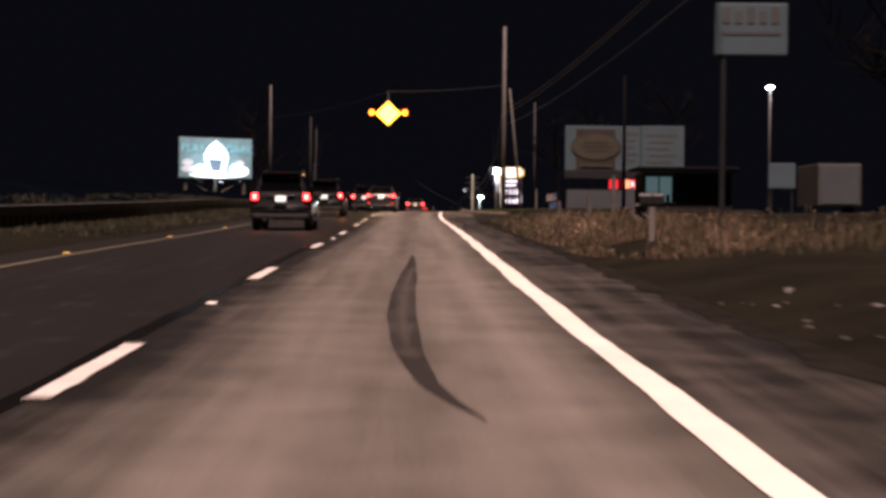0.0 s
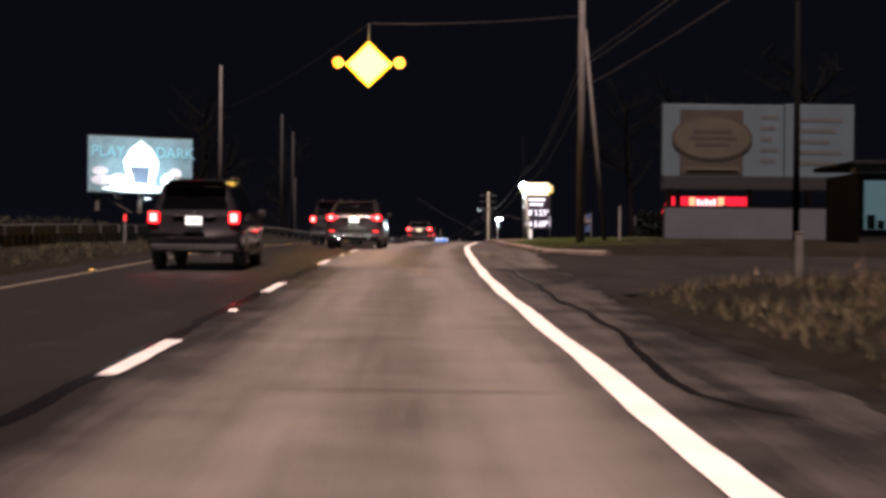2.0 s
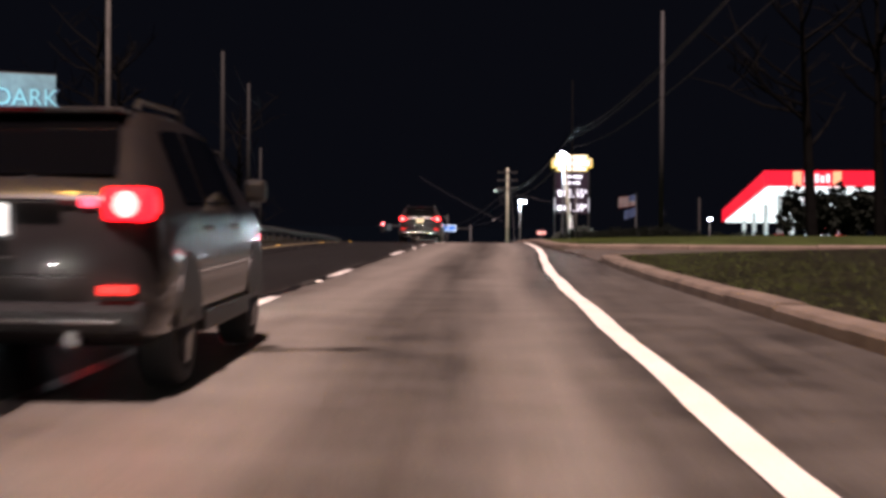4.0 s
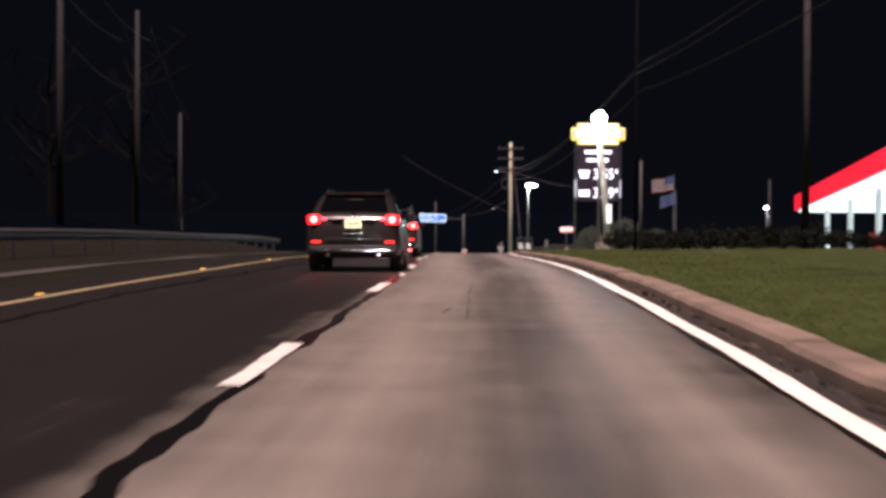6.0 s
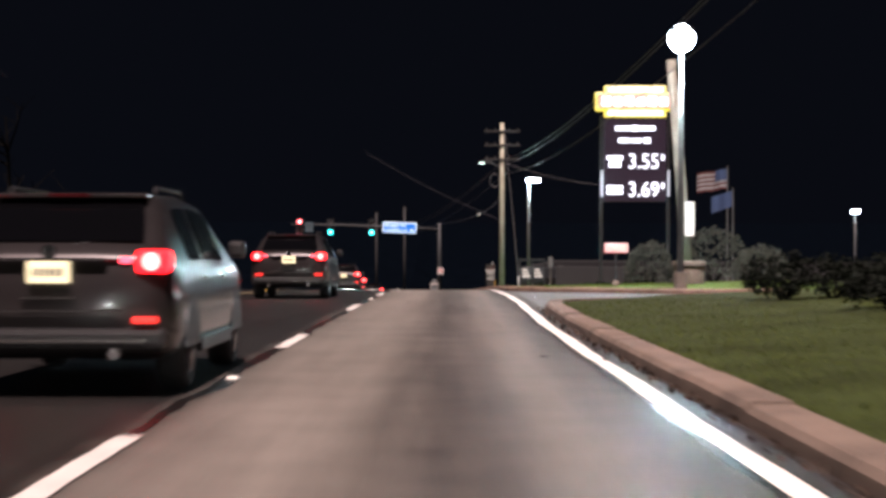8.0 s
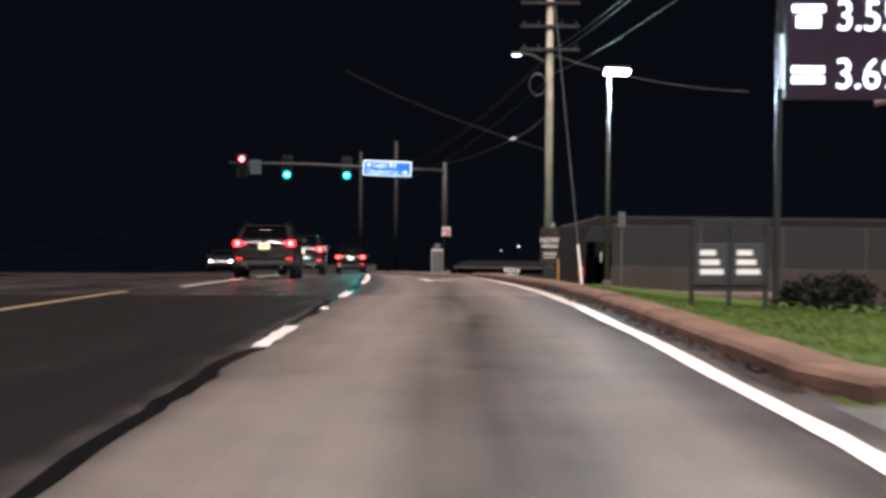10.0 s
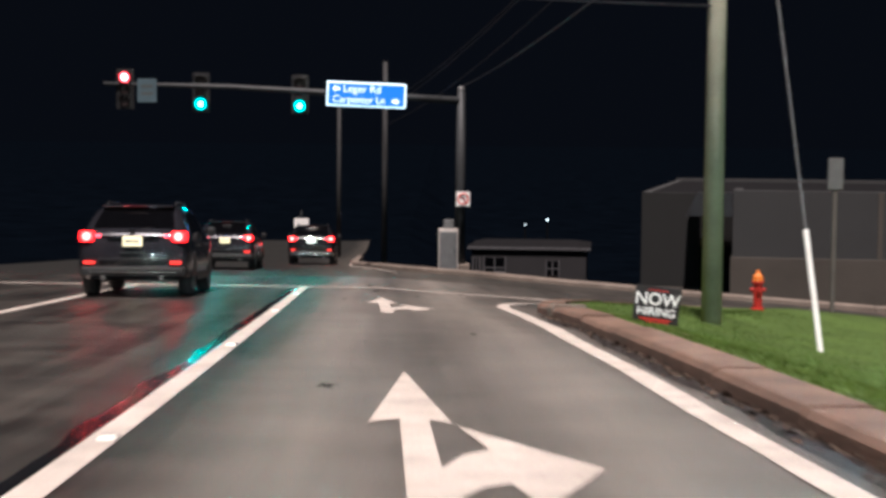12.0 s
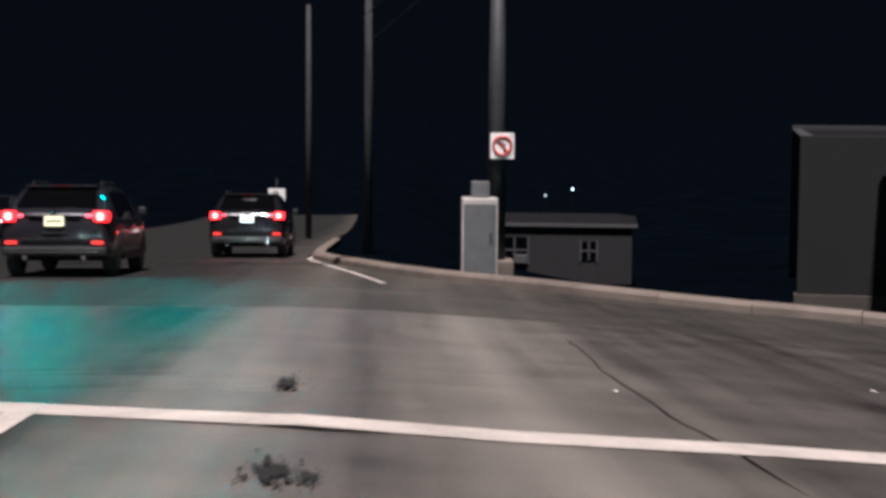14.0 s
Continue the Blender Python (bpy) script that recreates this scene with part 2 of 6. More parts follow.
# Bank colour darkened, lawn colour brightened, as the headlights reach them.
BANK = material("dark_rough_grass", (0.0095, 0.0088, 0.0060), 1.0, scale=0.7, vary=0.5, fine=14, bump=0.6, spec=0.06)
LAWN = material("bright_lawn", (0.060, 0.095, 0.022), 1.0, scale=0.9, vary=0.35, fine=16, bump=0.5, spec=0.2)
STAINEDKERB = material("stained_kerb_concrete", (0.14, 0.104, 0.082), 0.9, scale=1.2, vary=0.5, fine=40, bump=0.35)
REDCONCRETE = material("reddish_kerb_concrete", (0.132, 0.083, 0.060), 0.9, scale=1.5, vary=0.5, fine=40, bump=0.35)
SEAL = material("shiny_sealant", (0.010, 0.010, 0.011), 0.16, scale=3, vary=0.4, fine=25, bump=0.25)
WEEDS = material("dry_weeds", (0.090, 0.059, 0.036), 0.9, scale=1.3, vary=0.6, fine=20, bump=0)
PALEWEED = material("pale_dry_stalks", (0.17, 0.125, 0.080), 0.9, scale=1.3, vary=0.5, fine=20, bump=0)
OLIVEWEED = material("olive_weeds", (0.070, 0.062, 0.028), 0.9, scale=1.3, vary=0.5, fine=20, bump=0)
BANKBLADE = material("dull_bank_grass", (0.036, 0.037, 0.026), 0.9, scale=0.5, vary=0.5, fine=6, bump=0, spec=0.1)
DRYBLADE = material("olive_grass_blades", (0.068, 0.087, 0.024), 0.9, scale=0.5, vary=0.45, fine=6, bump=0, spec=0.12)
BLADE = material("grass_blades", (0.066, 0.103, 0.020), 0.9, scale=0.6, vary=0.3, fine=8, bump=0, spec=0.12)
# Leaf and bark near black: unlit night put into the colour.
LEAF = material("leaves", (0.0038, 0.0062, 0.0034), 0.8, scale=1.2, vary=0.5, fine=10, bump=0, spec=0.15)
BARK = material("bark", (0.007, 0.0067, 0.0064), 0.9, scale=3, vary=0.4, fine=30, bump=0.4, spec=0.0)
# Pole woods: pale and black tones hold the light each pole catches.
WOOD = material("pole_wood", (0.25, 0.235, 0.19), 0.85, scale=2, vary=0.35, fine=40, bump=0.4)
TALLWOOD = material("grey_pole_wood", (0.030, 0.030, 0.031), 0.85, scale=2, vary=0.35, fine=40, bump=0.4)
MIDWOOD = material("mid_pole_wood", (0.10, 0.096, 0.092), 0.85, scale=2, vary=0.35, fine=40, bump=0.4)
BLACKWOOD = material("silhouette_wood", (0.0025, 0.0024, 0.0024), 0.95, scale=2, vary=0.35, fine=40, bump=0.4, spec=0.1)
DARKWOOD = material("unlit_wood", (0.0065, 0.0065, 0.0065), 0.85, scale=2, vary=0.35, fine=40, bump=0.4)
CORNERWOOD = material("headlit_pole_wood", (0.36, 0.35, 0.27), 0.85, scale=1.6, vary=0.3, fine=40, bump=0.4)
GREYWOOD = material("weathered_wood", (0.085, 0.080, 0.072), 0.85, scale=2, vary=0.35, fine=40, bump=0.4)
STEEL = material("galvanised_steel", (0.13, 0.133, 0.136), 0.6, 0.3, scale=4, vary=0.2, fine=40, bump=0.05)
# Steel colour darkened for a mast that catches hardly any light.
ARMSTEEL = material("unlit_steel", (0.042, 0.045, 0.048), 0.65, 0.3, scale=4, vary=0.2, fine=40, bump=0.05)
DARKSTEEL = material("dark_steel", (0.03, 0.032, 0.036), 0.4, 0.3, scale=4, vary=0.2, fine=40, bump=0.05)
WIRE = material("cable_black", (0.045, 0.045, 0.05), 0.5, vary=0, bump=0)
RUBBER = material("tyre_rubber", (0.012, 0.012, 0.013), 0.8, scale=10, vary=0.2, fine=60, bump=0.1)
BLACK = material("black_plastic", (0.012, 0.012, 0.013), 0.45, scale=10, vary=0.2, fine=60, bump=0.05)
RIM = material("alloy_rim", (0.35, 0.35, 0.36), 0.3, 0.9, scale=8, vary=0.1, fine=40, bump=0)
GLASSDARK = material("tinted_glass", (0.002, 0.002, 0.0025), 0.06, vary=0, bump=0, spec=0.8)
CHROME = material("chrome", (0.6, 0.6, 0.6), 0.12, 1.0, vary=0, bump=0)
BRAKE = glow("brake_light", (1.0, 0.004, 0.008), 3.0, (0.4, 0.01, 0.01))
BULB = glow("brake_bulb", (1.0, 0.07, 0.06), 8.0, (0.5, 0.2, 0.2))
# Glow on the bumper reflectors stands in for reflected headlights.
REDLENS = glow("red_lens", (1.0, 0.03, 0.02), 1.0, (0.5, 0.02, 0.02))
BRAKE_INNER = glow("inner_brake_light", (1.0, 0.05, 0.08), 2.5, (0.5, 0.05, 0.05))
REDGLASS = material("red_glass", (0.05, 0.003, 0.004), 0.12, vary=0, bump=0, coat=0.5)
HEADLIGHT = glow("headlight_lens", (0.9, 0.95, 1.0), 14.0)
# Plates glow slightly, standing in for headlights they reflect.
PLATE = material("plate", (0.82, 0.68, 0.42), 0.5, vary=0, bump=0, emit=(1, 0.80, 0.46), power=0.5)
PLATEW = material("plate_white", (0.85, 0.85, 0.82), 0.5, vary=0, bump=0, emit=(1, 0.97, 0.9), power=0.6)
INK = material("dark_print", (0.02, 0.025, 0.05), 0.6, vary=0, bump=0)
SIGNWHITE = material("sign_white", (0.82, 0.82, 0.80), 0.5, scale=2, vary=0.06, fine=20, bump=0)
# White panels darkened: weak light at their distance put into the colour.
PANEL = material("dimmed_panel_white", (0.052, 0.084, 0.103), 0.7, scale=0.8, vary=0.16, fine=10, bump=0.03)
PANELLOW = material("panel_grey", (0.052, 0.060, 0.071), 0.7, scale=0.8, vary=0.2, fine=10, bump=0.03)
BROWN = material("brown_board", (0.024, 0.019, 0.014), 0.7, scale=1.2, vary=0.3, fine=12, bump=0.03)
TAN = material("tan_oval", (0.044, 0.040, 0.026), 0.7, scale=1.0, vary=0.25, fine=12, bump=0.03)
DIMTEXT = material("dim_print", (0.05, 0.056, 0.056), 0.7, scale=2, vary=0.2, fine=12, bump=0)
SIGNRED = material("sign_red", (0.55, 0.03, 0.02), 0.5, vary=0, bump=0)
RED_SIGNAL = glow("signal_red", (1.0, 0.004, 0.03), 1.3)
RED_CORE = glow("signal_red_core", (1.0, 0.22, 0.22), 6.0)
GREEN_CORE = glow("signal_green_core", (0.22, 1.0, 0.95), 5.0)
GREEN_SIGNAL = glow("signal_green", (0.0, 1.0, 0.90), 1.6)
OFF_LENS = material("unlit_lens", (0.03, 0.02, 0.02), 0.3, vary=0, bump=0)
AMBER = glow("amber_beacon", (1.0, 0.13, 0.0), 3.0, (0.25, 0.03, 0.0))
# Emission added in place of headlights returned by the reflective sign.
GLOWYELLOW = material("retro_glow_yellow", (0.9, 0.66, 0.08), 0.45, scale=2, vary=0.05, fine=20, bump=0, emit=(1.0, 0.84, 0.30), power=0.9)
RIMYELLOW = material("retro_glow_rim", (0.9, 0.55, 0.02), 0.45, vary=0, bump=0, emit=(1.0, 0.55, 0.01), power=0.8)
LAMP = glow("lamp_lens", (0.86, 0.95, 1.0), 25.0)
NEONRED = glow("neon_red", (1.0, 0.010, 0.015), 0.30)
NEONPINK = glow("lit_letter_white", (1.0, 0.62, 0.66), 0.8)
NEONORANGE = glow("lit_orange", (1.0, 0.25, 0.03), 0.7)
SHOPWALL = material("shop_wall_paint", (0.010, 0.0095, 0.0095), 0.85, scale=3, vary=0.3, fine=30, bump=0.3)
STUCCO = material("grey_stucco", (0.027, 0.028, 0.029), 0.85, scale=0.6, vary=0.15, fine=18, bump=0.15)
STUCCODARK = material("brown_base", (0.055, 0.048, 0.040), 0.85, scale=0.6, vary=0.25, fine=18, bump=0.15)
SHINGLE = material("roof_shingle", (0.008, 0.008, 0.009), 0.9, scale=3, vary=0.3, fine=20, bump=0.3, spec=0.1)


# ---- mesh helpers ----
def empty(name, place=(0, 0, 0), turn=0.0):
    ob = new(name)
    ob.matrix_world = Matrix.Translation(place) @ Matrix.Rotation(radians(turn), 4, "Z")
    return ob


def part(name, bm, mat, parent=None, label="", smooth=False):
    me = bpy.data.meshes.new(name)
    bm.normal_update()
    bm.to_mesh(me)
    bm.free()
    for m in mat if isinstance(mat, (list, tuple)) else (mat,):
        me.materials.append(m)
    if smooth:
        me.shade_smooth()
    ob = new(name, me)
    if parent:
        ob.parent = parent
    if label:
        ob["label"] = label
    return ob


def box(x0, x1, y0, y1, z0, z1, bevel=0.0, bm=None):
    bm = bm or bmesh.new()
    r = bmesh.ops.create_cube(bm, size=1)
    for v in r["verts"]:
        v.co = ((x0 + x1) / 2 + v.co.x * (x1 - x0), (y0 + y1) / 2 + v.co.y * (y1 - y0), (z0 + z1) / 2 + v.co.z * (z1 - z0))
    if bevel:
        edges = list({e for v in r["verts"] for e in v.link_edges})
        bmesh.ops.bevel(bm, geom=edges, offset=bevel, segments=2, affect="EDGES", profile=0.6)
    return bm


def tube(pts, radii, seg=10, bm=None, cap=True):
    """A round tube along places, with a radius for each."""
    bm = bm or bmesh.new()
    pts = [Vector(p) for p in pts]
    if isinstance(radii, (int, float)):
        radii = [radii] * len(pts)
    rings = []
    for i, p in enumerate(pts):
        way = (pts[min(i + 1, len(pts) - 1)] - pts[max(i - 1, 0)]).normalized()
        side = way.cross(Vector((0, 0, 1)) if abs(way.z) < 0.9 else Vector((0, 1, 0))).normalized()
        up = side.cross(way)
        rings.append([bm.verts.new(p + radii[i] * (math.cos(a) * side + math.sin(a) * up)) for a in (2 * math.pi * k / seg for k in range(seg))])
    for a, b in zip(rings, rings[1:]):
        for k in range(seg):
            bm.faces.new((a[k], a[(k + 1) % seg], b[(k + 1) % seg], b[k]))
    if cap:
        bm.faces.new(rings[0][::-1])
        bm.faces.new(rings[-1])
    bmesh.ops.recalc_face_normals(bm, faces=bm.faces)
    return bm


def plate(outline, depth, bm=None):
    """An outline in x, z, standing upright at y = 0 with its back at y = depth."""
    bm = bm or bmesh.new()
    a = [bm.verts.new((x, 0, z)) for x, z in outline]
    b = [bm.verts.new((x, depth, z)) for x, z in outline]
    n = len(a)
    bm.faces.new(a)
    bm.faces.new(b[::-1])
    for k in range(n):
        bm.faces.new((a[k], b[k], b[(k + 1) % n], a[(k + 1) % n]))
    bmesh.ops.recalc_face_normals(bm, faces=bm.faces)
    return bm


def disc(cx, cz, rx, rz, seg=24, a0=0.0, a1=2 * math.pi):
    return [(cx + rx * math.cos(a0 + (a1 - a0) * k / seg), cz + rz * math.sin(a0 + (a1 - a0) * k / seg)) for k in range(seg)]


def lettering(text, size, mat, parent, x, y, z, squash=1.0, name="lettering", align="CENTER", thick=0.004, bold=0.0):
    """Upright letters that face -y."""
    cu = bpy.data.curves.new("letters", "FONT")
    cu.body, cu.size, cu.align_x, cu.align_y, cu.extrude, cu.offset = text, size, align, "CENTER", thick, bold
    tmp = bpy.data.objects.new("letters", cu)
    scene.collection.objects.link(tmp)
    bpy.context.view_layer.update()
    me = bpy.data.meshes.new_from_object(tmp.evaluated_get(bpy.context.evaluated_depsgraph_get()))
    bpy.data.objects.remove(tmp)
    me.transform(Matrix.Translation((x, y, z)) @ Matrix.Diagonal((squash, 1, 1, 1)) @ Matrix.Rotation(radians(90), 4, "X"))
    me.materials.clear()
    me.materials.append(mat)
    ob = new(name, me)
    ob.parent = parent
    return ob


def ribbon(edges, up, cuts=0, bm=None):
    """A sheet between pairs of (lat, lat, y) along the road."""
    bm = bm or bmesh.new()
    uv = bm.loops.layers.uv.verify()
    last = None
    for l0, l1, y in edges:
        row = []
        n = cuts or max(1, int(abs(l1 - l0) / 1.5))
        for k in range(n + 1):
            lat = l0 + (l1 - l0) * k / n
            row.append((bm.verts.new(at(lat, y, up)), lat, y))
        if last and len(last) == len(row):
            for k in range(len(row) - 1):
                quad = (last[k], last[k + 1], row[k + 1], row[k])
                f = bm.faces.new([q[0] for q in quad])
                for loop, q in zip(f.loops, quad):
                    loop[uv].uv = (q[1], q[2])
        last = row
    return bm


def steps(a, b, d):
    n = max(1, math.ceil((b - a) / d))
    return [a + (b - a) * k / n for k in range(n + 1)]


# ---- ground, road ----
def spread(a, b, fine):
    return sorted({round(v, 2) for v in fine} | {a, b})


lats = spread(-2500, 2500, [-900, -300, -120, -60, -45, -30, -23, -16, -12, -9, -7.4, -5.8, -5.4, -5, -2.5, 0, 3, 3.55, 3.78, 3.95, 4.13, 4.3, 4.55, 4.9, 5.05,
                            5.2, 5.4, 5.8, 6.15, 6.5, 7, 7.5, 8, 9, 10, 12, 16, 22, 30, 40, 60, 120, 300, 900])
ys = spread(-400, 4500, [-120, -60, -40, *steps(-30, 60, 2.5), *steps(60, 88, 1), *steps(88, 114, 3), *steps(114, 129, 0.5), *steps(129, 190, 3), *steps(190, 201, 0.4), *steps(201, 216, 0.4), *steps(216, 262, 3), *steps(262, 278, 0.5), *steps(278, 300, 1.5), *steps(300, 400, 6), 460, 600, 1000, 2000])
bm = bmesh.new()
grid = [[bm.verts.new(Vector((road_x(min(y, 420)) + lat, y, road_z(y) + rise(lat, y)))) for lat in lats] for y in ys]
for a, b in zip(grid, grid[1:]):
    for k in range(len(lats) - 1):
        f = bm.faces.new((a[k], a[k + 1], b[k + 1], b[k]))
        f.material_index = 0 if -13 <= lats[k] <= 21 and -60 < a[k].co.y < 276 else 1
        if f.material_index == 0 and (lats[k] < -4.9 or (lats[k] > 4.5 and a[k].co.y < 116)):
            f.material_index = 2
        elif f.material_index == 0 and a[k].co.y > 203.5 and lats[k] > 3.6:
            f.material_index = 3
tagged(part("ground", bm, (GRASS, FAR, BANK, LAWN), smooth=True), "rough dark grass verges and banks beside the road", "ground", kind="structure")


def right_edge(y):
    return ramp(y, [(60, 5.1), (80, 5.3), (84, 5.4), (100, 4.9), (116, 4.5), (130, 3.86), (262, 3.82), (263.6, 3.85), (265.2, 4.1), (267.1, 4.55), (269, 5.2), (271, 6.3), (272.8, 7.55), (274.5, 9.6), (276, 16), (286.8, 16), (287.2, 11), (288.2, 7.6), (289.8, 5.1), (292.3, 3.0), (296.3, 1.65), (304, 0.2), (420, 0.2)])


def left_edge(y):
    return ramp(y, [(200, -5.1), (215, -5.2), (235, -11), (262, -12), (268, -20), (288, -20), (292, -12), (420, -12)])


road = part("road", ribbon([(left_edge(y), right_edge(y), y) for y in steps(-60, 60, 3) + steps(62, 260, 2) + steps(261, 306, 1) + steps(308, 420, 4)], 0.0, 36), (ASPHALT, PALEASPHALT, DAMPASPHALT, DIMASPHALT))
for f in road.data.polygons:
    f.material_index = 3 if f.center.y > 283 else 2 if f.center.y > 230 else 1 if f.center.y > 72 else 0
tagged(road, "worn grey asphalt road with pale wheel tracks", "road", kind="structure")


def slab(name, outline, mat, up, label, category, parent=None):
    """A thin sheet on the road, from an outline in (lat, y)."""
    b = bmesh.new()
    b.faces.new([b.verts.new(at(la, y, up)) for la, y in outline])
    b.normal_update()
    bmesh.ops.triangulate(b, faces=b.faces)
    ob = part(name, b, mat, parent)
    if not parent:
        tagged(ob, label, category, kind="structure")
    elif label:
        ob["label"] = label
    return ob


drive = part("driveway", ribbon([(ramp(y, [(61, 4.95), (84, 5.3)]) + 0.28 * noise.noise((y * 0.9, 3, 0)) + 0.12 * noise.noise((y * 3.1, 7, 0)), ramp(y, [(61, 12), (64, 40), (80, 40), (84, 14)]), y) for y in steps(61, 84, 0.3)], 0.006, 8), DARKAPRON)
tagged(drive, "dark asphalt driveway apron joining the road", "driveway", kind="structure")
edge = part("dirt_edge", ribbon([(4.78 + 0.22 * noise.noise((y * 0.7, 1, 0)) + 0.1 * noise.noise((y * 2.7, 2, 0)), 5.12, y) for y in steps(-30, 61, 0.3)], 0.005, 2), DIRT)
tagged(edge, "ragged dark dirt edge along the shoulder", "dirt", kind="structure")
drive2 = part("driveway", ribbon([(3.72, la1, y) for la1, y in ((4.0, 193.9), (5.6, 196.0), (8.2, 197.8), (16, 199.8), (45, 200.5), (45, 203.6), (15, 204.2), (11, 205.2), (8.4, 206.4), (7.0, 208.1), (5.3, 210.3), (4.1, 212.2))], 0.006, 8), APRON)
tagged(drive2, "lamp-lit asphalt driveway into the filling station", "driveway", kind="structure")

drive3 = part("driveway", ribbon([(kerb_lat(y) - 0.05, la1, y) for la1, y in ((6, 116.2), (16, 116.7), (30, 117), (30, 126.2), (12, 126.5), (6, 127.1))], 0.004, 8), MUD)
tagged(drive3, "brown muddy driveway entrance between two kerb ends", "driveway", kind="structure")

# ---- road markings ----
marks = tagged(empty("road_markings"), "worn white and yellow painted road lines", "markings", kind="structure")
for y0 in [12.19 * k for k in range(-2, 9)] + [12.19 * k - 2.74 for k in range(9, 20)]:
    wob = 0.01 * math.sin(y0)
    part("lane_dash", ribbon([(-0.075 + wob + 0.025 * noise.noise((y * 2, y0, 1)), 0.075 + wob + 0.025 * noise.noise((y * 2, y0, 9)), y) for y in steps(y0, y0 + 3.15, 0.35)], 0.012), DASHPAINT, marks)
part("edge_line", ribbon([(3.33 + ramp(y, [(-4, 0.03), (4, 0.01), (12, -0.01), (50, 0)]) + 0.012 * math.sin(y * 0.9) + 0.012 * noise.noise((y * 1.1, 0, 0)), 3.52 + ramp(y, [(-4, 0.05), (4, 0.035), (14, 0.04), (40, 0.04), (54, 0), (90, 0), (110, -0.02), (130, -0.03)]) + 0.012 * math.sin(y * 0.9 + 1) + 0.014 * noise.noise((y * 1.3, 5, 0)), y) for y in steps(-30, 225, 0.5)], 0.010), PAINT, marks, "white edge line")
part("edge_line", ribbon([(3.33 + 0.012 * math.sin(y * 0.9) + 0.012 * noise.noise((y * 1.1, 0, 0)), 3.52 + 0.012 * math.sin(y * 0.9 + 1) + 0.014 * noise.noise((y * 1.3, 5, 0)), y) for y in steps(225, 261, 0.5)], 0.010), WORNPAINT, marks, "worn white edge line")
part("yellow_edge_line", ribbon([(-4.02, -3.87, y) for y in steps(-60, 96, 2)], 0.010), DULLYELLOW, marks, "dull pale yellow edge line")
part("yellow_edge_line", ribbon([(-4.02, -3.87, y) for y in steps(96, 232, 2)], 0.010), YELLOW, marks, "yellow edge line")
part("shoulder_edge", ribbon([(-6.7 + 0.15 * math.sin(y * 0.4), -6.25 + 0.12 * math.sin(y * 0.31), y) for y in steps(92, 214, 1.5)], 0.055), material("pale_gravel", (0.030, 0.029, 0.026), 0.9, scale=3, vary=0.5, fine=40, bump=0.4), marks, "pale gravel strip")
part("solid_lane_line", ribbon([(-0.085, 0.085, y) for y in steps(242.6, 273.2, 1.5)], 0.012), WORNPAINT, marks, "solid white lane line")
part("solid_lane_line", ribbon([(-3.62, -3.46, y) for y in steps(236, 273.6, 1.5)], 0.010), WORNPAINT, marks, "solid white lane line")
bm = bmesh.new()
curve = [(3.455, 261), (3.45, 263.4), (3.45, 265.3), (3.6, 267.0), (3.85, 268.1), (4.15, 269.1), (4.6, 270.0), (5.2, 270.8), (5.96, 271.8)]
for (a, b), (c, d) in zip(curve, curve[1:]):
    n0 = Vector((d - b, -(c - a))).normalized() * 0.10
    bm.faces.new([bm.verts.new(at(x, y, 0.011)) for x, y in ((a - n0.x, b - n0.y), (a + n0.x, b + n0.y), (c + n0.x, d + n0.y), (c - n0.x, d - n0.y))])
part("corner_line", bm, WORNPAINT, marks, "white line turning round the corner")
bm = bmesh.new()
stop = [(-8.5, 274.6), (-3.0, 273.8), (0, 273.1), (1.3, 272.7), (2.6, 272.6), (4.0, 272.75), (5.2, 272.75), (6.1, 272.65)]
stop = [(a + (c - a) * k / 6, b + (d - b) * k / 6) for (a, b), (c, d) in zip(stop, stop[1:]) for k in range(6)] + [stop[-1]]
for (a, b), (c, d) in zip(stop, stop[1:]):
    bm.faces.new([bm.verts.new(at(x, y, 0.009)) for x, y in ((a, b - 0.22), (c, d - 0.22), (c, d + 0.22), (a, b + 0.22))])
part("stop_line", bm, WORNPAINT, marks, "white stop line across the lanes")
part("edge_line", ribbon([(ramp(y, [(288, 2.5), (297, 1.2), (302, 0.5), (420, 0.4)]) - 0.22, ramp(y, [(288, 2.5), (297, 1.2), (302, 0.5), (420, 0.4)]) - 0.12, y) for y in steps(290, 330, 2)], 0.010), WORNPAINT, marks)


def arrow(y0, lat0, k, slim=1.0):
    """A through-and-right arrow: tip, heads and stems, lat and metres along."""
    stem = [(-0.08, 0), (0.09, 0), (0.10, 1.2), (0.15, 1.5), (0.25, 1.75), (0.37, 1.85), (0.46, 1.2), (0.84, 2.3), (0.22, 3.92), (0.34, 2.95), (0.20, 2.75), (0.08, 2.3), (0.07, 4.2), (0.20, 4.02), (-0.03, 7.5), (-0.28, 4.1), (-0.10, 4.25)]
    slab("lane_arrow", [(lat0 + a * (slim if a > 0.3 else 1.0), y0 + b * k) for a, b in stem], WORNPAINT, 0.013, "white through-and-right arrow", "marking", marks)


arrow(261.5, 1.56, 0.77, 0.86)
arrow(244.67, 1.65, 1.0)

# ---- raised pavement markers ----
def reflector(place, lens):
    e = tagged(empty("pavement_marker", place), "small raised reflective pavement marker between lane dashes", "marker", "pavement markers")
    b = bmesh.new()
    lo = [b.verts.new(v) for v in ((-0.06, -0.05, 0), (0.06, -0.05, 0), (0.06, 0.05, 0), (-0.06, 0.05, 0))]
    hi = [b.verts.new(v) for v in ((-0.045, -0.02, 0.022), (0.045, -0.02, 0.022), (0.045, 0.02, 0.022), (-0.045, 0.02, 0.022))]
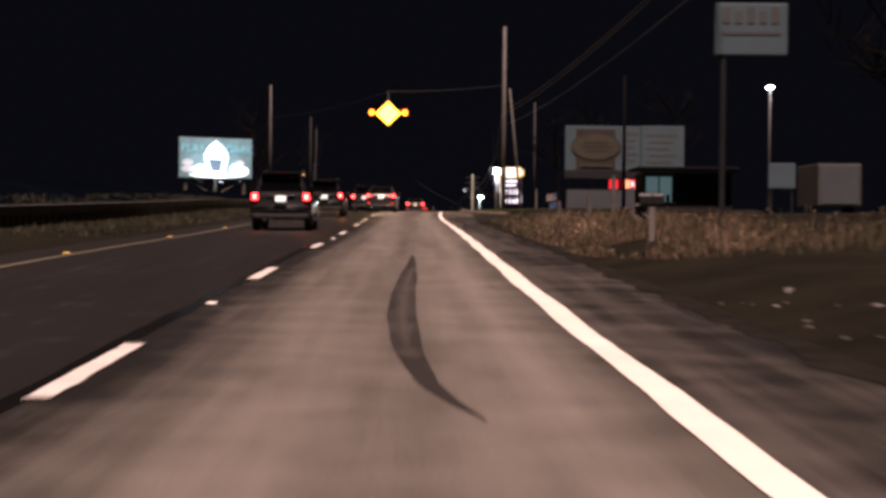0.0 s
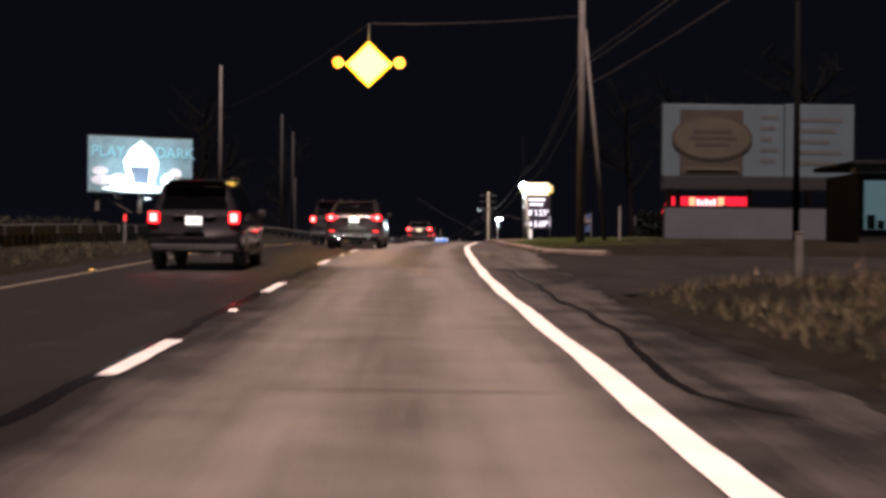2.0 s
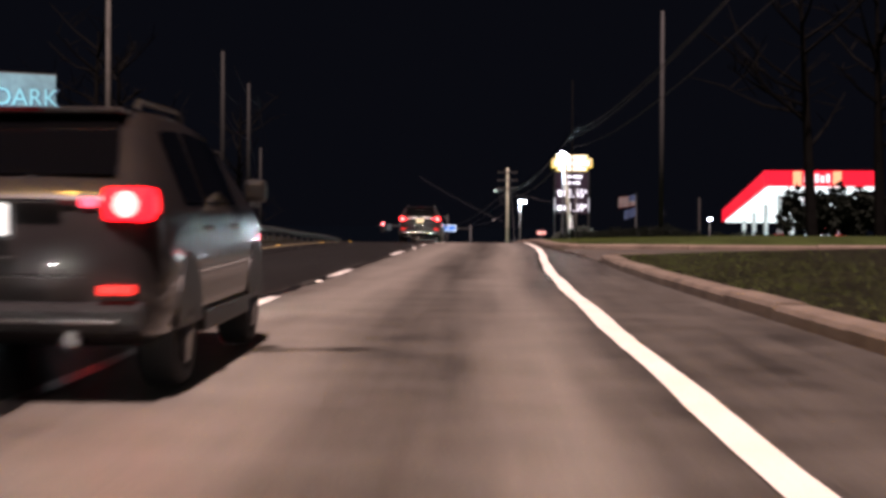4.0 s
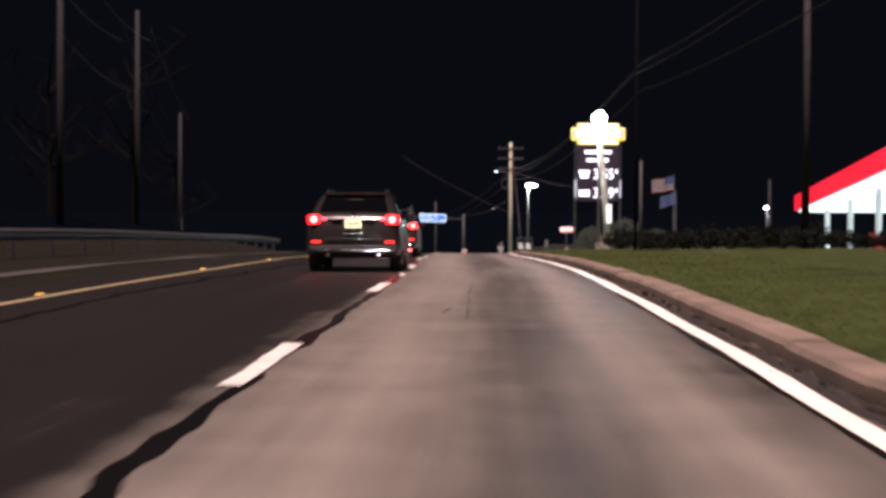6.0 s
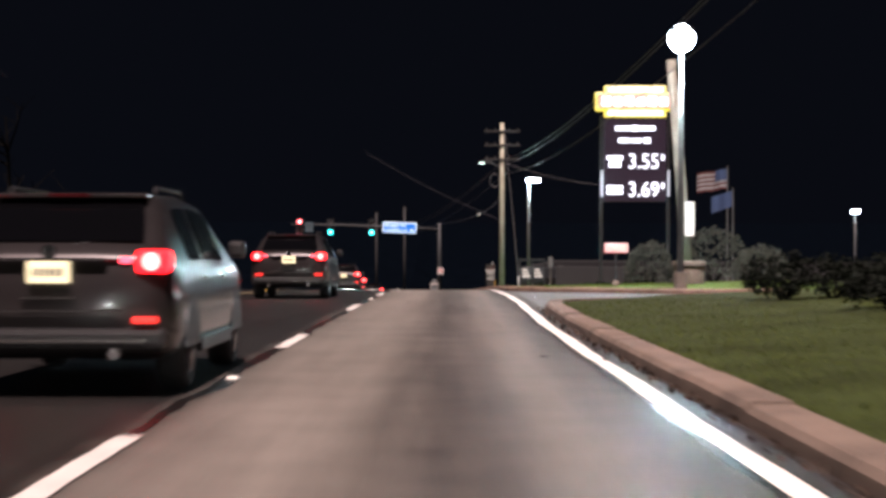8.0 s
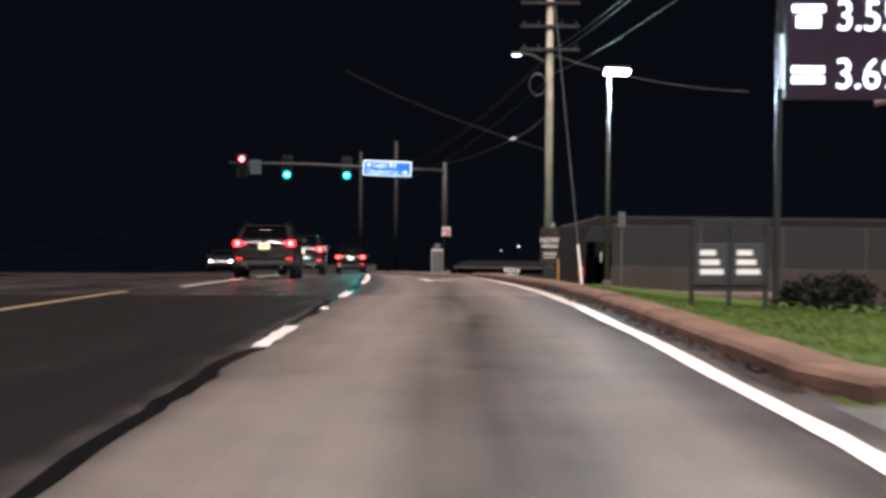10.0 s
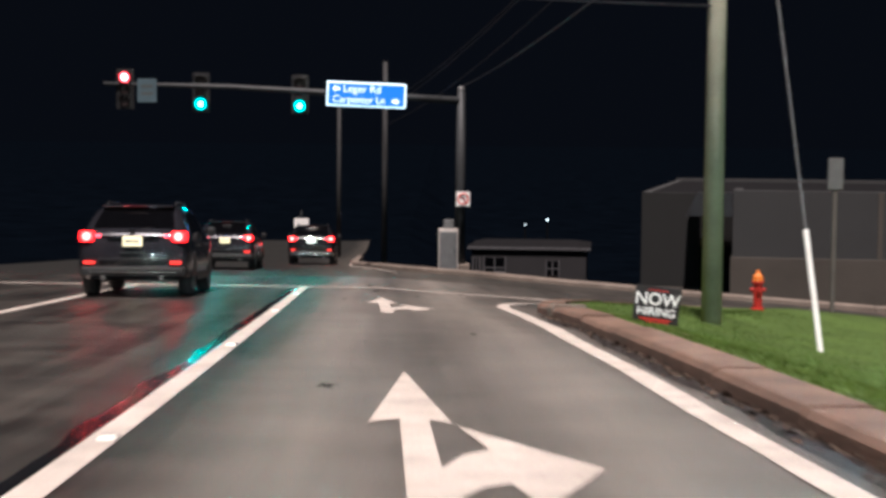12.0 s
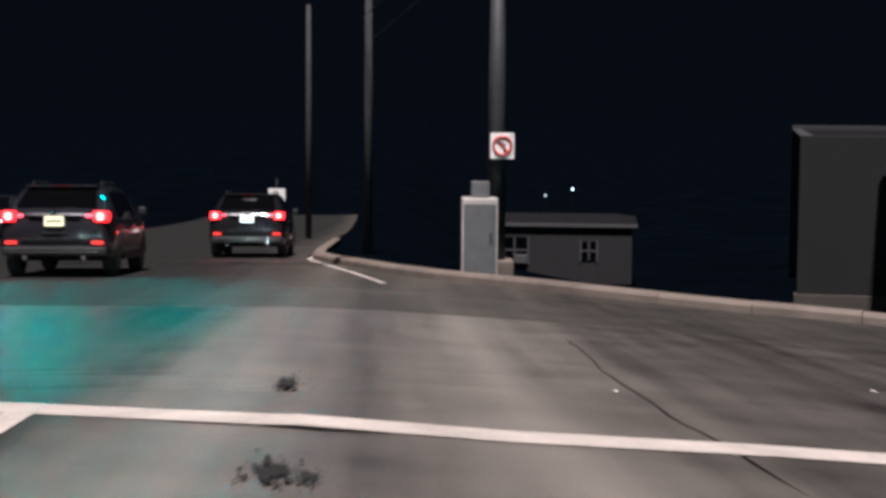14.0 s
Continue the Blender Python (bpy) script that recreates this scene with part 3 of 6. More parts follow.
    for k in range(4):
        b.faces.new((lo[k], lo[(k + 1) % 4], hi[(k + 1) % 4], hi[k]))
    b.faces.new(hi)
    part("housing", b, STEEL, e)
    b = bmesh.new()
    b.faces.new([b.verts.new(v) for v in ((-0.05, -0.047, 0.004), (0.05, -0.047, 0.004), (0.042, -0.0235, 0.0225), (-0.042, -0.0235, 0.0225))])
    part("lens", b, lens, e)
    return e


RETRO = material("marker_lens", (0.85, 0.82, 0.75), 0.2, vary=0, bump=0)
RETROY = material("marker_lens_amber", (0.85, 0.55, 0.08), 0.2, vary=0, bump=0)
mk = reflector(at(0, 7.62 - 24.4, 0.002), RETRO)
for y in [12.19 * k + 7.62 for k in range(0, 9, 2)] + [12.19 * k + 4.88 for k in range(10, 19, 2)] + [241.0, 247.9, 254.9, 261.8, 268.4]:
    copy_thing(mk, Matrix.Translation(at(0.03, y, 0.013 if y > 236 else 0.002)))
mk = reflector(at(-4.15, -16, 0.002), RETROY)
for k in range(0, 19):
    copy_thing(mk, Matrix.Translation(at(-4.15, -4 + 12.19 * k, 0.002)))

# ---- tar seams, tyre marks ----
rnd = random.Random(4)


def trail(name, pts, mat, w0, w1, up, label, wob=0.05, category="seam"):
    """A band of uneven width along places in (lat, y)."""
    b = bmesh.new()
    dense = []
    for (a, c), (d, e) in zip(pts, pts[1:]):
        n = max(2, int(math.hypot(d - a, e - c) / 0.3))
        dense += [(a + (d - a) * k / n, c + (e - c) * k / n) for k in range(n)]
    dense.append(pts[-1])
    last = None
    for i, (a, c) in enumerate(dense):
        d, e = dense[min(i + 1, len(dense) - 1)]
        f, g = dense[max(i - 1, 0)]
        side = Vector((e - g, -(d - f)))
        side = side.normalized() if side.length else Vector((1, 0))
        w = (w0 + (w1 - w0) * (0.5 + 0.9 * noise.noise((c * 0.7, 7.3, a)))) / 2 * min(1.0, 0.15 + 0.4 * i, 0.15 + 0.4 * (len(dense) - 1 - i))
        a += (noise.noise((c * 0.5, a, 3)) + 0.45 * noise.noise((c * 1.9, a, 8))) * wob
        row = [b.verts.new(at(a - side.x * w, c - side.y * w, up)), b.verts.new(at(a + side.x * w, c + side.y * w, up))]
        if last:
            b.faces.new((last[0], last[1], row[1], row[0]))
        last = row
    return tagged(part(name, b, mat), label, category, kind="structure")


trail("tar_seam", [(-0.12, -50), (-0.12, 40), (-0.06, 90), (-0.08, 104)], TAR, 0.10, 0.17, 0.005, "dark tar sealant along the lane joint", 0.07)
trail("tar_seam", [(-0.05, 104), (-0.02, 122), (0.05, 128), (0.05, 139), (0.04, 145), (-0.02, 152), (-0.03, 205), (-0.09, 236), (-0.1, 243)], TAR, 0.07, 0.155, 0.005, "wide uneven tar sealant along the lane joint", 0.10)
trail("tar_seam", [(-0.02, 233), (-0.03, 238), (-0.1, 242), (-0.15, 248), (-0.17, 258), (-0.15, 272)], SEAL, 0.08, 0.17, 0.006, "shiny sealant beside the solid lane line", 0.07)
trail("tar_seam", [(3.31, 106), (3.30, 150), (3.31, 190)], TAR, 0.03, 0.08, 0.005, "dark tar along the edge line", 0.03)
trail("tar_seam", [(-3.3, 100), (-3.0, 125), (-3.2, 140), (-2.6, 170)], TAR, 0.06, 0.12, 0.005, "dark tar sealant along a crack", 0.3)
trail("tar_seam", [(-0.4, 72.2), (2.08, 72.3), (3.2, 72.35), (3.6, 72.2), (3.8, 71.8), (3.95, 71.0), (4.05, 70.0), (4.0, 68.0), (4.15, 64), (4.0, 58)], TAR, 0.035, 0.085, 0.005, "dark tar crack across the lane", 0.08)
trail("tar_seam", [(4.35, 46.6), (4.06, 47.2), (3.86, 47.9), (3.84, 49), (3.92, 50.2), (4.09, 53.8), (4.14, 57), (4.0, 60)], TAR, 0.05, 0.10, 0.005, "dark tar crack beside the shoulder", 0.06)
trail("road_crack", [(0.9, 48.1), (2.0, 47.9), (2.65, 47.88), (3.2, 47.92)], TAR, 0.02, 0.05, 0.006, "thin crack across the lane", 0.04)
trail("road_crack", [(3.83, 280.36), (3.79, 277.58), (3.75, 275.8), (3.75, 274.03), (3.8, 273.12), (3.82, 272.18), (3.84, 271.3)], TAR, 0.007, 0.020, 0.006, "thin crack in the asphalt", 0.06)
trail("road_crack", [(1.34, 137.5), (1.34, 139), (1.32, 142), (1.30, 147.5)], FAINT, 0.005, 0.012, 0.006, "thin crack along the wheel track", 0.04)
trail("road_crack", [(1.06, 138.6), (1.10, 139.1), (1.16, 139.9)], FAINT, 0.012, 0.028, 0.006, "short dark scar in the asphalt", 0.03)
skid = [(2.39, -0.7, 0.01), (2.25, 0.0, 0.05), (2.12, 0.86, 0.10), (2.03, 2.5, 0.18), (1.99, 3.9, 0.22), (1.95, 6.2, 0.25), (1.955, 9.5, 0.25), (2.0, 13.5, 0.22), (2.04, 17, 0.12), (2.05, 20.5, 0.03)]
for k in range(11):
    off = k / 10 - 0.5
    trail("tyre_mark", [(la + off * w, y) for la, y, w in skid], RUBBER_MARK, 0.010, 0.030 - 0.04 * abs(abs(off) - 0.42), 0.006 + 0.0001 * k, "curved black tyre skid mark", 0.010, "tyre mark")
for la, y, r0 in ((1.47, 271.0, 0.10), (1.35, 274.6, 0.09), (1.62, 270.9, 0.05), (2.2, 269.2, 0.05), (0.9, 266.5, 0.05), (2.45, 257.0, 0.045), (1.05, 251, 0.06), (2.9, 178.6, 0.06)):
    bm = bmesh.new()                        # drips and splashes, thinning outwards
    for k in range(110):
        a, d = rnd.uniform(0, 6.28), abs(rnd.gauss(0, 0.75))
        reach = 1 + 0.8 * noise.noise((math.cos(a) * 1.8, math.sin(a) * 1.8, y))
        r = r0 * rnd.uniform(0.08, 0.34) / (1 + 0.8 * d)
        cx, cy = la + r0 * d * reach * math.cos(a), y + 3.0 * r0 * d * reach * math.sin(a)
        bm.faces.new([bm.verts.new(at(cx + r * math.cos(q), cy + 2.4 * r * math.sin(q), 0.004 + 0.00003 * k)) for q in (j * math.pi / 4 for j in range(8))])
    tagged(part("oil_stain", bm, FAINT), "dark splashed oil spot on the asphalt", "stain", kind="structure")

# Flakes of white paint, and pale pebbles at the crossing.
for la, y in ((3.62, 118.2), (3.70, 119.3), (3.66, 121.6), (3.74, 124.5), (3.2, 113.6), (3.63, 128.4), (3.02, 270.4), (3.14, 270.7), (3.6, 275.4), (5.9, 277.0)):
    ol = [(la + rnd.uniform(0.01, 0.025) * math.cos(a), y + rnd.uniform(0.04, 0.12) * math.sin(a)) for a in [k * math.pi / 5 for k in range(10)]]
    slab("white_chip", ol, PAINT, 0.008, "loose white chip on the asphalt", "flake")

# ---- kerbs ----
def kerb(name, path, label, height=0.15, wide=0.32, side=1, mat=CONCRETE):
    """Concrete kerb stones along places in (lat, y); the road lies to the left of the way."""
    top = tagged(empty(name), label, "kerb", kind="structure")
    for (a, c), (d, e) in zip(path, path[1:]):
        p, q = at(a, c), at(d, e)
        way = (q - p).normalized()
        out = Vector((way.y, -way.x, 0)).normalized() * side
        h = height + rnd.uniform(-0.012, 0.012)
        b = bmesh.new()
        prof = [(0, -0.15), (0.015, h - 0.05), (0.05, h - 0.008), (0.08, h), (wide, h), (wide, -0.15)]
        rows = [[b.verts.new(o + way * s + out * u + Vector((0, 0, v))) for u, v in prof] for o, s in ((p, 0.008), (q, -0.008))]
        for k in range(len(prof)):
            b.faces.new((rows[0][k], rows[0][(k + 1) % len(prof)], rows[1][(k + 1) % len(prof)], rows[1][k]))
        b.faces.new(rows[0][::-1])
        b.faces.new(rows[1])
        bmesh.ops.recalc_face_normals(b, faces=b.faces)
        part("kerb_stone", b, mat, top)
    return top


kerb("kerb", [(7.2, 82.8), (6.2, 83.6), (5.6, 84.6)] + [(kerb_lat(y), y) for y in steps(87, 115, 2.6)] + [(4.75, 115.9), (5.3, 116.3), (7, 116.5), (11, 116.6)], "dirty worn concrete kerb, toned darker, beside the lawn", mat=DIMDIRTYKERB)
trail("tar_seam", [(kerb_lat(116.5), 116.5), (kerb_lat(121), 121), (kerb_lat(126.5), 126.5)], TAR, 0.04, 0.09, 0.007, "dark joint along the dropped kerb", 0.04)
kerb("kerb", [(22, 126.4), (16, 126.5), (11, 126.6), (7.5, 126.7), (5.4, 126.75), (4.7, 126.9), (4.25, 127.3), (kerb_lat(128.2), 128.2)] + [(kerb_lat(y), y) for y in steps(130.6, 192.2, 2.6)] + [(3.8, 193.5), (3.93, 194.3), (4.5, 195.2), (5.5, 196.3), (7.5, 197.8), (11, 199), (15, 200.1)], "stained concrete kerb beside the lawn", mat=STAINEDKERB)
kerb("kerb", [(26, 203.4), (20, 203.6), (15, 204.0), (11, 205.0), (9.6, 205.6), (8.3, 206.2), (7.5, 207.1), (6.9, 208.0), (6.0, 209.1), (5.2, 210.2), (4.5, 211.4), (4.0, 212.4)] + [(kerb_lat(y), y) for y in steps(213.6, 261, 2.5)] + [(kerb_lat(y), y) for y in (262.3, 263.6, 265.2, 266.2, 267.1, 268, 269, 270, 271, 272, 272.8, 273.6, 274.5, 275.5, 277)], "wide reddish concrete kerb round the street corner", wide=0.41, mat=REDCONCRETE)
kerb("kerb", [(kerb_lat(261.45) - 0.012, 261.45), (kerb_lat(262.0) - 0.012, 262.0)], "pale broken concrete patch in the kerb", height=0.172, wide=0.485, mat=CONCRETE)
kerb("kerb", [(22, 286.4), (16, 286.8), (11.1, 287.1), (9, 287.7), (7.5, 288.2), (6.2, 288.9), (5, 289.8), (4, 290.9), (2.9, 292.3), (2.2, 294), (1.6, 296.3), (0.9, 299.5), (0.35, 303), (0.25, 308), (0.25, 313), (0.25, 318), (0.25, 324)], "pale concrete kerb on the far side of the crossing")


# ---- cars ----
def on_road(lat, y, back=False):
    """The pose of a car on the road whose rear stands at (lat, y)."""
    rise_, turn = (road_z(y + 3) - road_z(y)) / 3, (road_x(y + 3) - road_x(y)) / 3
    m = Matrix.Translation(at(lat, y, 0.004)) @ Matrix.Rotation(-math.atan(turn), 4, "Z") @ Matrix.Rotation(math.atan(rise_), 4, "X")
    return m @ Matrix.Rotation(math.pi, 4, "Z") if back else m


SUV = [(0.0, 1.02, 0.78, 0.44), (0.05, 1.08, 0.86, 0.36), (0.16, 1.14, 0.91, 0.30), (0.34, 1.25, 0.925, 0.27), (0.58, 1.40, 0.93, 0.26), (0.80, 1.505, 0.93, 0.26), (1.15, 1.555, 0.93, 0.26),
       (2.0, 1.575, 0.93, 0.26), (2.65, 1.54, 0.93, 0.26), (3.05, 1.40, 0.93, 0.26), (3.55, 1.12, 0.93, 0.26), (3.8, 1.03, 0.92, 0.27), (4.2, 0.95, 0.90, 0.30), (4.42, 0.85, 0.84, 0.36), (4.55, 0.68, 0.72, 0.46)]
BOXY = [(0.0, 1.02, 0.84, 0.52), (0.04, 1.10, 0.90, 0.44), (0.10, 1.30, 0.92, 0.36), (0.17, 1.58, 0.93, 0.34), (0.28, 1.74, 0.93, 0.33), (0.7, 1.80, 0.93, 0.33), (1.9, 1.82, 0.93, 0.33), (2.6, 1.78, 0.93, 0.33),
        (2.9, 1.62, 0.93, 0.33), (3.25, 1.24, 0.93, 0.33), (3.5, 1.14, 0.92, 0.33), (4.2, 1.08, 0.91, 0.36), (4.45, 0.98, 0.88, 0.42), (4.55, 0.80, 0.80, 0.52)]


def car(name, pose_, shape, paint, plate_mat, label, lamp=0.0, high=0.98, brake=None, trim=True):
    """A car whose rear stands at y = 0 and whose front points to +y."""
    e = new(name)
    tagged(e, label, "car")

    def ring(y, top, w, zb):
        belt = min(high, top - 0.04)
        over = max(top - belt, 0.04)
        wr = 0.97 * w - over * 0.36 if over > 0.1 else 0.93 * w
        return [(0, zb), (0.80 * w, zb), (0.97 * w, zb + 0.07), (w, zb + 0.2), (1.0 * w, 0.66), (0.985 * w, belt - 0.03), (0.965 * w, belt), (wr, top - min(0.07, over * 0.3)), (wr - 0.10, top - 0.012), (wr * 0.4, top), (0, top)]

    rows = [(y, ring(y, t, w, zb)) for y, t, w, zb in shape]
    bm = bmesh.new()
    loops = []
    for y, r in rows:
        pts = r + [(-x, z) for x, z in r[-2:0:-1]]
        loops.append([bm.verts.new((x, y, z)) for x, z in pts])
    n = len(loops[0])
    for a, b in zip(loops, loops[1:]):
        for k in range(n):
            bm.faces.new((a[k], a[(k + 1) % n], b[(k + 1) % n], b[k]))
    bm.faces.new(loops[0])
    bm.faces.new(loops[-1][::-1])
    bmesh.ops.recalc_face_normals(bm, faces=bm.faces)
    part("body", bm, paint, e, smooth=True)

    def level(y):
        for (a, r), (b, q) in zip(rows, rows[1:]):
            if a <= y <= b:
                k = (y - a) / (b - a)
                return [Vector((p[0] + (s[0] - p[0]) * k, y, p[1] + (s[1] - p[1]) * k)) for p, s in zip(r, q)]
        return [Vector((x, y, z)) for x, z in rows[-1][1]]

    full = [y for y, t, w, z in shape if t > 1.5]
    for s in (1, -1):
        for y0, y1 in ((full[0] + 0.15, 1.62), (1.72, full[-1] + 0.22)):
            bm = bmesh.new()
            last = None
            for y in steps(y0, y1, 0.2):
                q = level(y)
                lo, hi = q[6].lerp(q[7], 0.08), q[6].lerp(q[7], 0.90)
                row = [bm.verts.new((s * (p.x + 0.008), p.y, p.z)) for p in (lo, hi)]
                if last:
                    bm.faces.new((last[0], row[0], row[1], last[1]))
                last = row
            part("side_window", bm, GLASSDARK, e, "dark side window")
    bm = bmesh.new()
    last = None
    y0, y1 = (shape[2][0] + 0.02, full[0] + 0.02) if shape is SUV else (shape[1][0] + 0.03, shape[3][0] + 0.02)
    for y in steps(y0, y1, 0.06):
        q = level(y)
        row = [bm.verts.new((x, y - 0.012, q[9].z + 0.012)) for x in (-q[8].x * 0.92, -q[9].x, q[9].x, q[8].x * 0.92)]
        if last:
            for k in range(3):
                bm.faces.new((last[k], last[k + 1], row[k + 1], row[k]))
        last = row
    part("rear_window", bm, GLASSDARK, e, "dark tinted rear window")
    bm = bmesh.new()
    last = None
    for y in steps(full[-1] + 0.12, shape[10][0] - 0.05, 0.1):
        q = level(y)
        row = [bm.verts.new((x, y + 0.008, q[9].z + 0.008)) for x in (-q[8].x * 0.95, q[8].x * 0.95)]
        if last:
            bm.faces.new((last[0], last[1], row[1], row[0]))
        last = row
    part("windscreen", bm, GLASSDARK, e, "dark windscreen")
    # wheels
    for y in (0.86, 3.62):
        for s in (1, -1):
            x = s * 0.80
            bm = bmesh.new()
            prof = [(0.22, -0.10), (0.31, -0.115), (0.345, -0.08), (0.35, 0), (0.345, 0.08), (0.31, 0.115), (0.22, 0.10)]
            rg = [[bm.verts.new((x + dx, y + r * math.cos(a), 0.35 + r * math.sin(a))) for r, dx in prof] for a in (2 * math.pi * k / 20 for k in range(20))]
            for k in range(20):
                for j in range(len(prof)):
                    bm.faces.new((rg[k][j], rg[(k + 1) % 20][j], rg[(k + 1) % 20][(j + 1) % len(prof)], rg[k][(j + 1) % len(prof)]))
            bmesh.ops.recalc_face_normals(bm, faces=bm.faces)
            wheel = part("wheel", bm, RUBBER, e, "black tyre", smooth=True)
            bm = tube([(x + s * 0.02, y, 0.35), (x + s * 0.05, y, 0.35)], 0.235, 20)
            for k in range(5):
                a = 2 * math.pi * k / 5
                tube([(x + s * 0.10, y + 0.03 * math.cos(a), 0.35 + 0.03 * math.sin(a)), (x + s * 0.085, y + 0.22 * math.cos(a), 0.35 + 0.22 * math.sin(a))], [0.045, 0.03], 6, bm)
            part("rim", bm, RIM, wheel, "silver alloy rim")
            bm = bmesh.new()
            arc = [(0.40 * math.cos(a), 0.35 + 0.40 * math.sin(a)) for a in (math.pi * k / 12 for k in range(13))]
            w_out = s * 0.936
            vs = [[bm.verts.new((xx, y + p, max(z, 0.3))) for p, z in arc] for xx in (w_out, s * 0.62)]
            for k in range(12):
                bm.faces.new((vs[0][k], vs[0][k + 1], vs[1][k + 1], vs[1][k]))
            bm.faces.new(vs[0])
            part("wheel_arch", bm, BLACK, e, "black wheel arch")
    lens = brake or BRAKE
    tz = 0.98 if shape is SUV else 1.02
    roof = 1.56 if shape is SUV else 1.79
    for s in (1, -1):
        if shape is SUV:
            bm = box(min(s * 0.63, s * 0.885), max(s * 0.63, s * 0.885), -0.035, 0.24, tz - 0.06, tz + 0.12, 0.05)
            lamp_ = part("tail_light", bm, lens, e, "glowing red brake light")
            part("bulb", tube([(s * 0.755, 0.0, tz + 0.03), (s * 0.755, -0.05, tz + 0.03)], [0.078, 0.06], 16), BULB, lamp_)
            part("inner_light", box(min(s * 0.52, s * 0.61), max(s * 0.52, s * 0.61), -0.018, 0.06, tz + 0.015, tz + 0.065, 0.015), BRAKE_INNER, lamp_, "small bright inner lamp")
            part("lens_tip", box(min(s * 0.40, s * 0.515), max(s * 0.40, s * 0.515), -0.014, 0.06, tz + 0.02, tz + 0.05, 0.01), REDGLASS, lamp_, "dark red lens tip")
            part("bumper_reflector", box(min(s * 0.62, s * 0.80), max(s * 0.62, s * 0.80), -0.065, 0.05, 0.555, 0.60, 0.01), REDLENS, e, "red bumper reflector")
        else:
            bm = box(min(s * 0.68, s * 0.88), max(s * 0.68, s * 0.88), -0.05, 0.10, tz - 0.10, tz + 0.12, 0.03)
            lamp_ = part("tail_light", bm, lens, e, "glowing square red brake light")
            part("bulb", box(min(s * 0.715, s * 0.845), max(s * 0.715, s * 0.845), -0.07, -0.04, tz - 0.07, tz + 0.09, 0.012), BULB, lamp_)
        part("mirror", box(min(s * 0.93, s * 1.08), max(s * 0.93, s * 1.08), 3.0, 3.14, 1.03, 1.19, 0.04), BLACK, e)
        part("headlight", box(min(s * 0.52, s * 0.80), max(s * 0.52, s * 0.80), 4.26, 4.47, 0.68, 0.80, 0.03), HEADLIGHT, e, "white headlight")
        if trim:
            part("roof_rail", tube([(s * 0.58, 1.1, roof - 0.02), (s * 0.58, 1.2, roof + 0.04), (s * 0.58, 2.4, roof + 0.045), (s * 0.58, 2.5, roof - 0.02)], 0.018, 6), BLACK, e)
        part("exhaust", tube([(s * 0.48, -0.03, 0.33), (s * 0.48, 0.2, 0.33)], 0.045, 10), CHROME, e, "chrome exhaust tip")
    part("bumper", box(-0.86, 0.86, -0.05, 0.4, 0.36, 0.52, 0.05), BLACK, e, "black lower rear bumper")
    part("bumper_trim", box(-0.72, 0.72, -0.058, 0.1, 0.41, 0.44, 0.008), CHROME, e, "thin bright bumper strip")
    part("tailgate_trim", box(-0.42, 0.42, -0.045, 0.02, tz + 0.035, tz + 0.055, 0.006), CHROME, e, "thin chrome tailgate strip")
    part("bumper_step", box(-0.55, 0.55, -0.060, -0.02, 0.640, 0.655, 0.006), CHROME, e, "bright edge of the bumper step")
    part("tailgate_handle", box(-0.20, 0.20, -0.050, -0.01, tz - 0.245, tz - 0.225, 0.006), CHROME, e, "chrome tailgate handle")
    part("badge", tube([(0, -0.03, tz + 0.10), (0, -0.05, tz + 0.10)], [0.055, 0.045], 14), CHROME, e, "small chrome badge")
    part("spoiler", box(-0.60, 0.60, full[0] - 0.16, full[0] + 0.14, roof - 0.055, roof - 0.02, 0.015), paint, e, "roof spoiler")
    part("high_brake_light", box(-0.16, 0.16, full[0] - 0.175, full[0] - 0.15, roof - 0.048, roof - 0.027, 0.004), REDGLASS, e, "slim unlit high brake light")
    part("wiper", tube([(0.0, shape[2][0] - 0.02, high + 0.13), (0.34, shape[2][0] + 0.03, high + 0.19)], 0.007, 6), RUBBER, e)
    for s in (1, -1):
        for y in (1.55, 2.62):
            part("door_handle", box(min(s * 0.925, s * 0.955), max(s * 0.925, s * 0.955), y - 0.22, y, 0.86, 0.89, 0.008), CHROME, e, "chrome door handle")
        part("side_sill", box(min(s * 0.88, s * 0.945), max(s * 0.88, s * 0.945), 1.3, 3.2, 0.27, 0.40, 0.02), BLACK, e)
    pl = part("number_plate", box(-0.155, 0.155, -0.058, 0.0, tz - 0.13, tz + 0.03, 0.008), plate_mat, e, "pale number plate")
    for k in range(6):
        part("plate_bar", box(-0.115 + 0.04 * k, -0.09 + 0.04 * k, -0.061, -0.055, tz - 0.08, tz - 0.02), INK, pl)
    e.matrix_world = pose_
    if lamp:
        li = new("headlight_beam", bpy.data.lights.new("headlight_beam", "SPOT"))
        li.data.energy, li.data.spot_size, li.data.spot_blend, li.data.color, li.data.shadow_soft_size = lamp, radians(60), 0.7, (1.0, 0.93, 0.84), 0.15
        li.matrix_world = pose_ @ look((0, 4.62, 0.75), (0, 16, 0.05))
    return e


GREYPAINT = material("grey_car_paint", (0.036, 0.032, 0.033), 0.30, 0.55, scale=3, vary=0.1, fine=80, bump=0, coat=0.6)
BLACKPAINT = material("black_car_paint", (0.010, 0.010, 0.012), 0.25, 0.2, scale=3, vary=0.1, fine=80, bump=0, coat=0.6)
DARKPAINT = material("dark_car_paint", (0.022, 0.022, 0.028), 0.25, 0.4, scale=3, vary=0.1, fine=80, bump=0, coat=0.6)
car("suv", on_road(-2.0, 40.5), BOXY, BLACKPAINT, PLATEW, "black boxy SUV with square brake lights in the inner lane", 500)
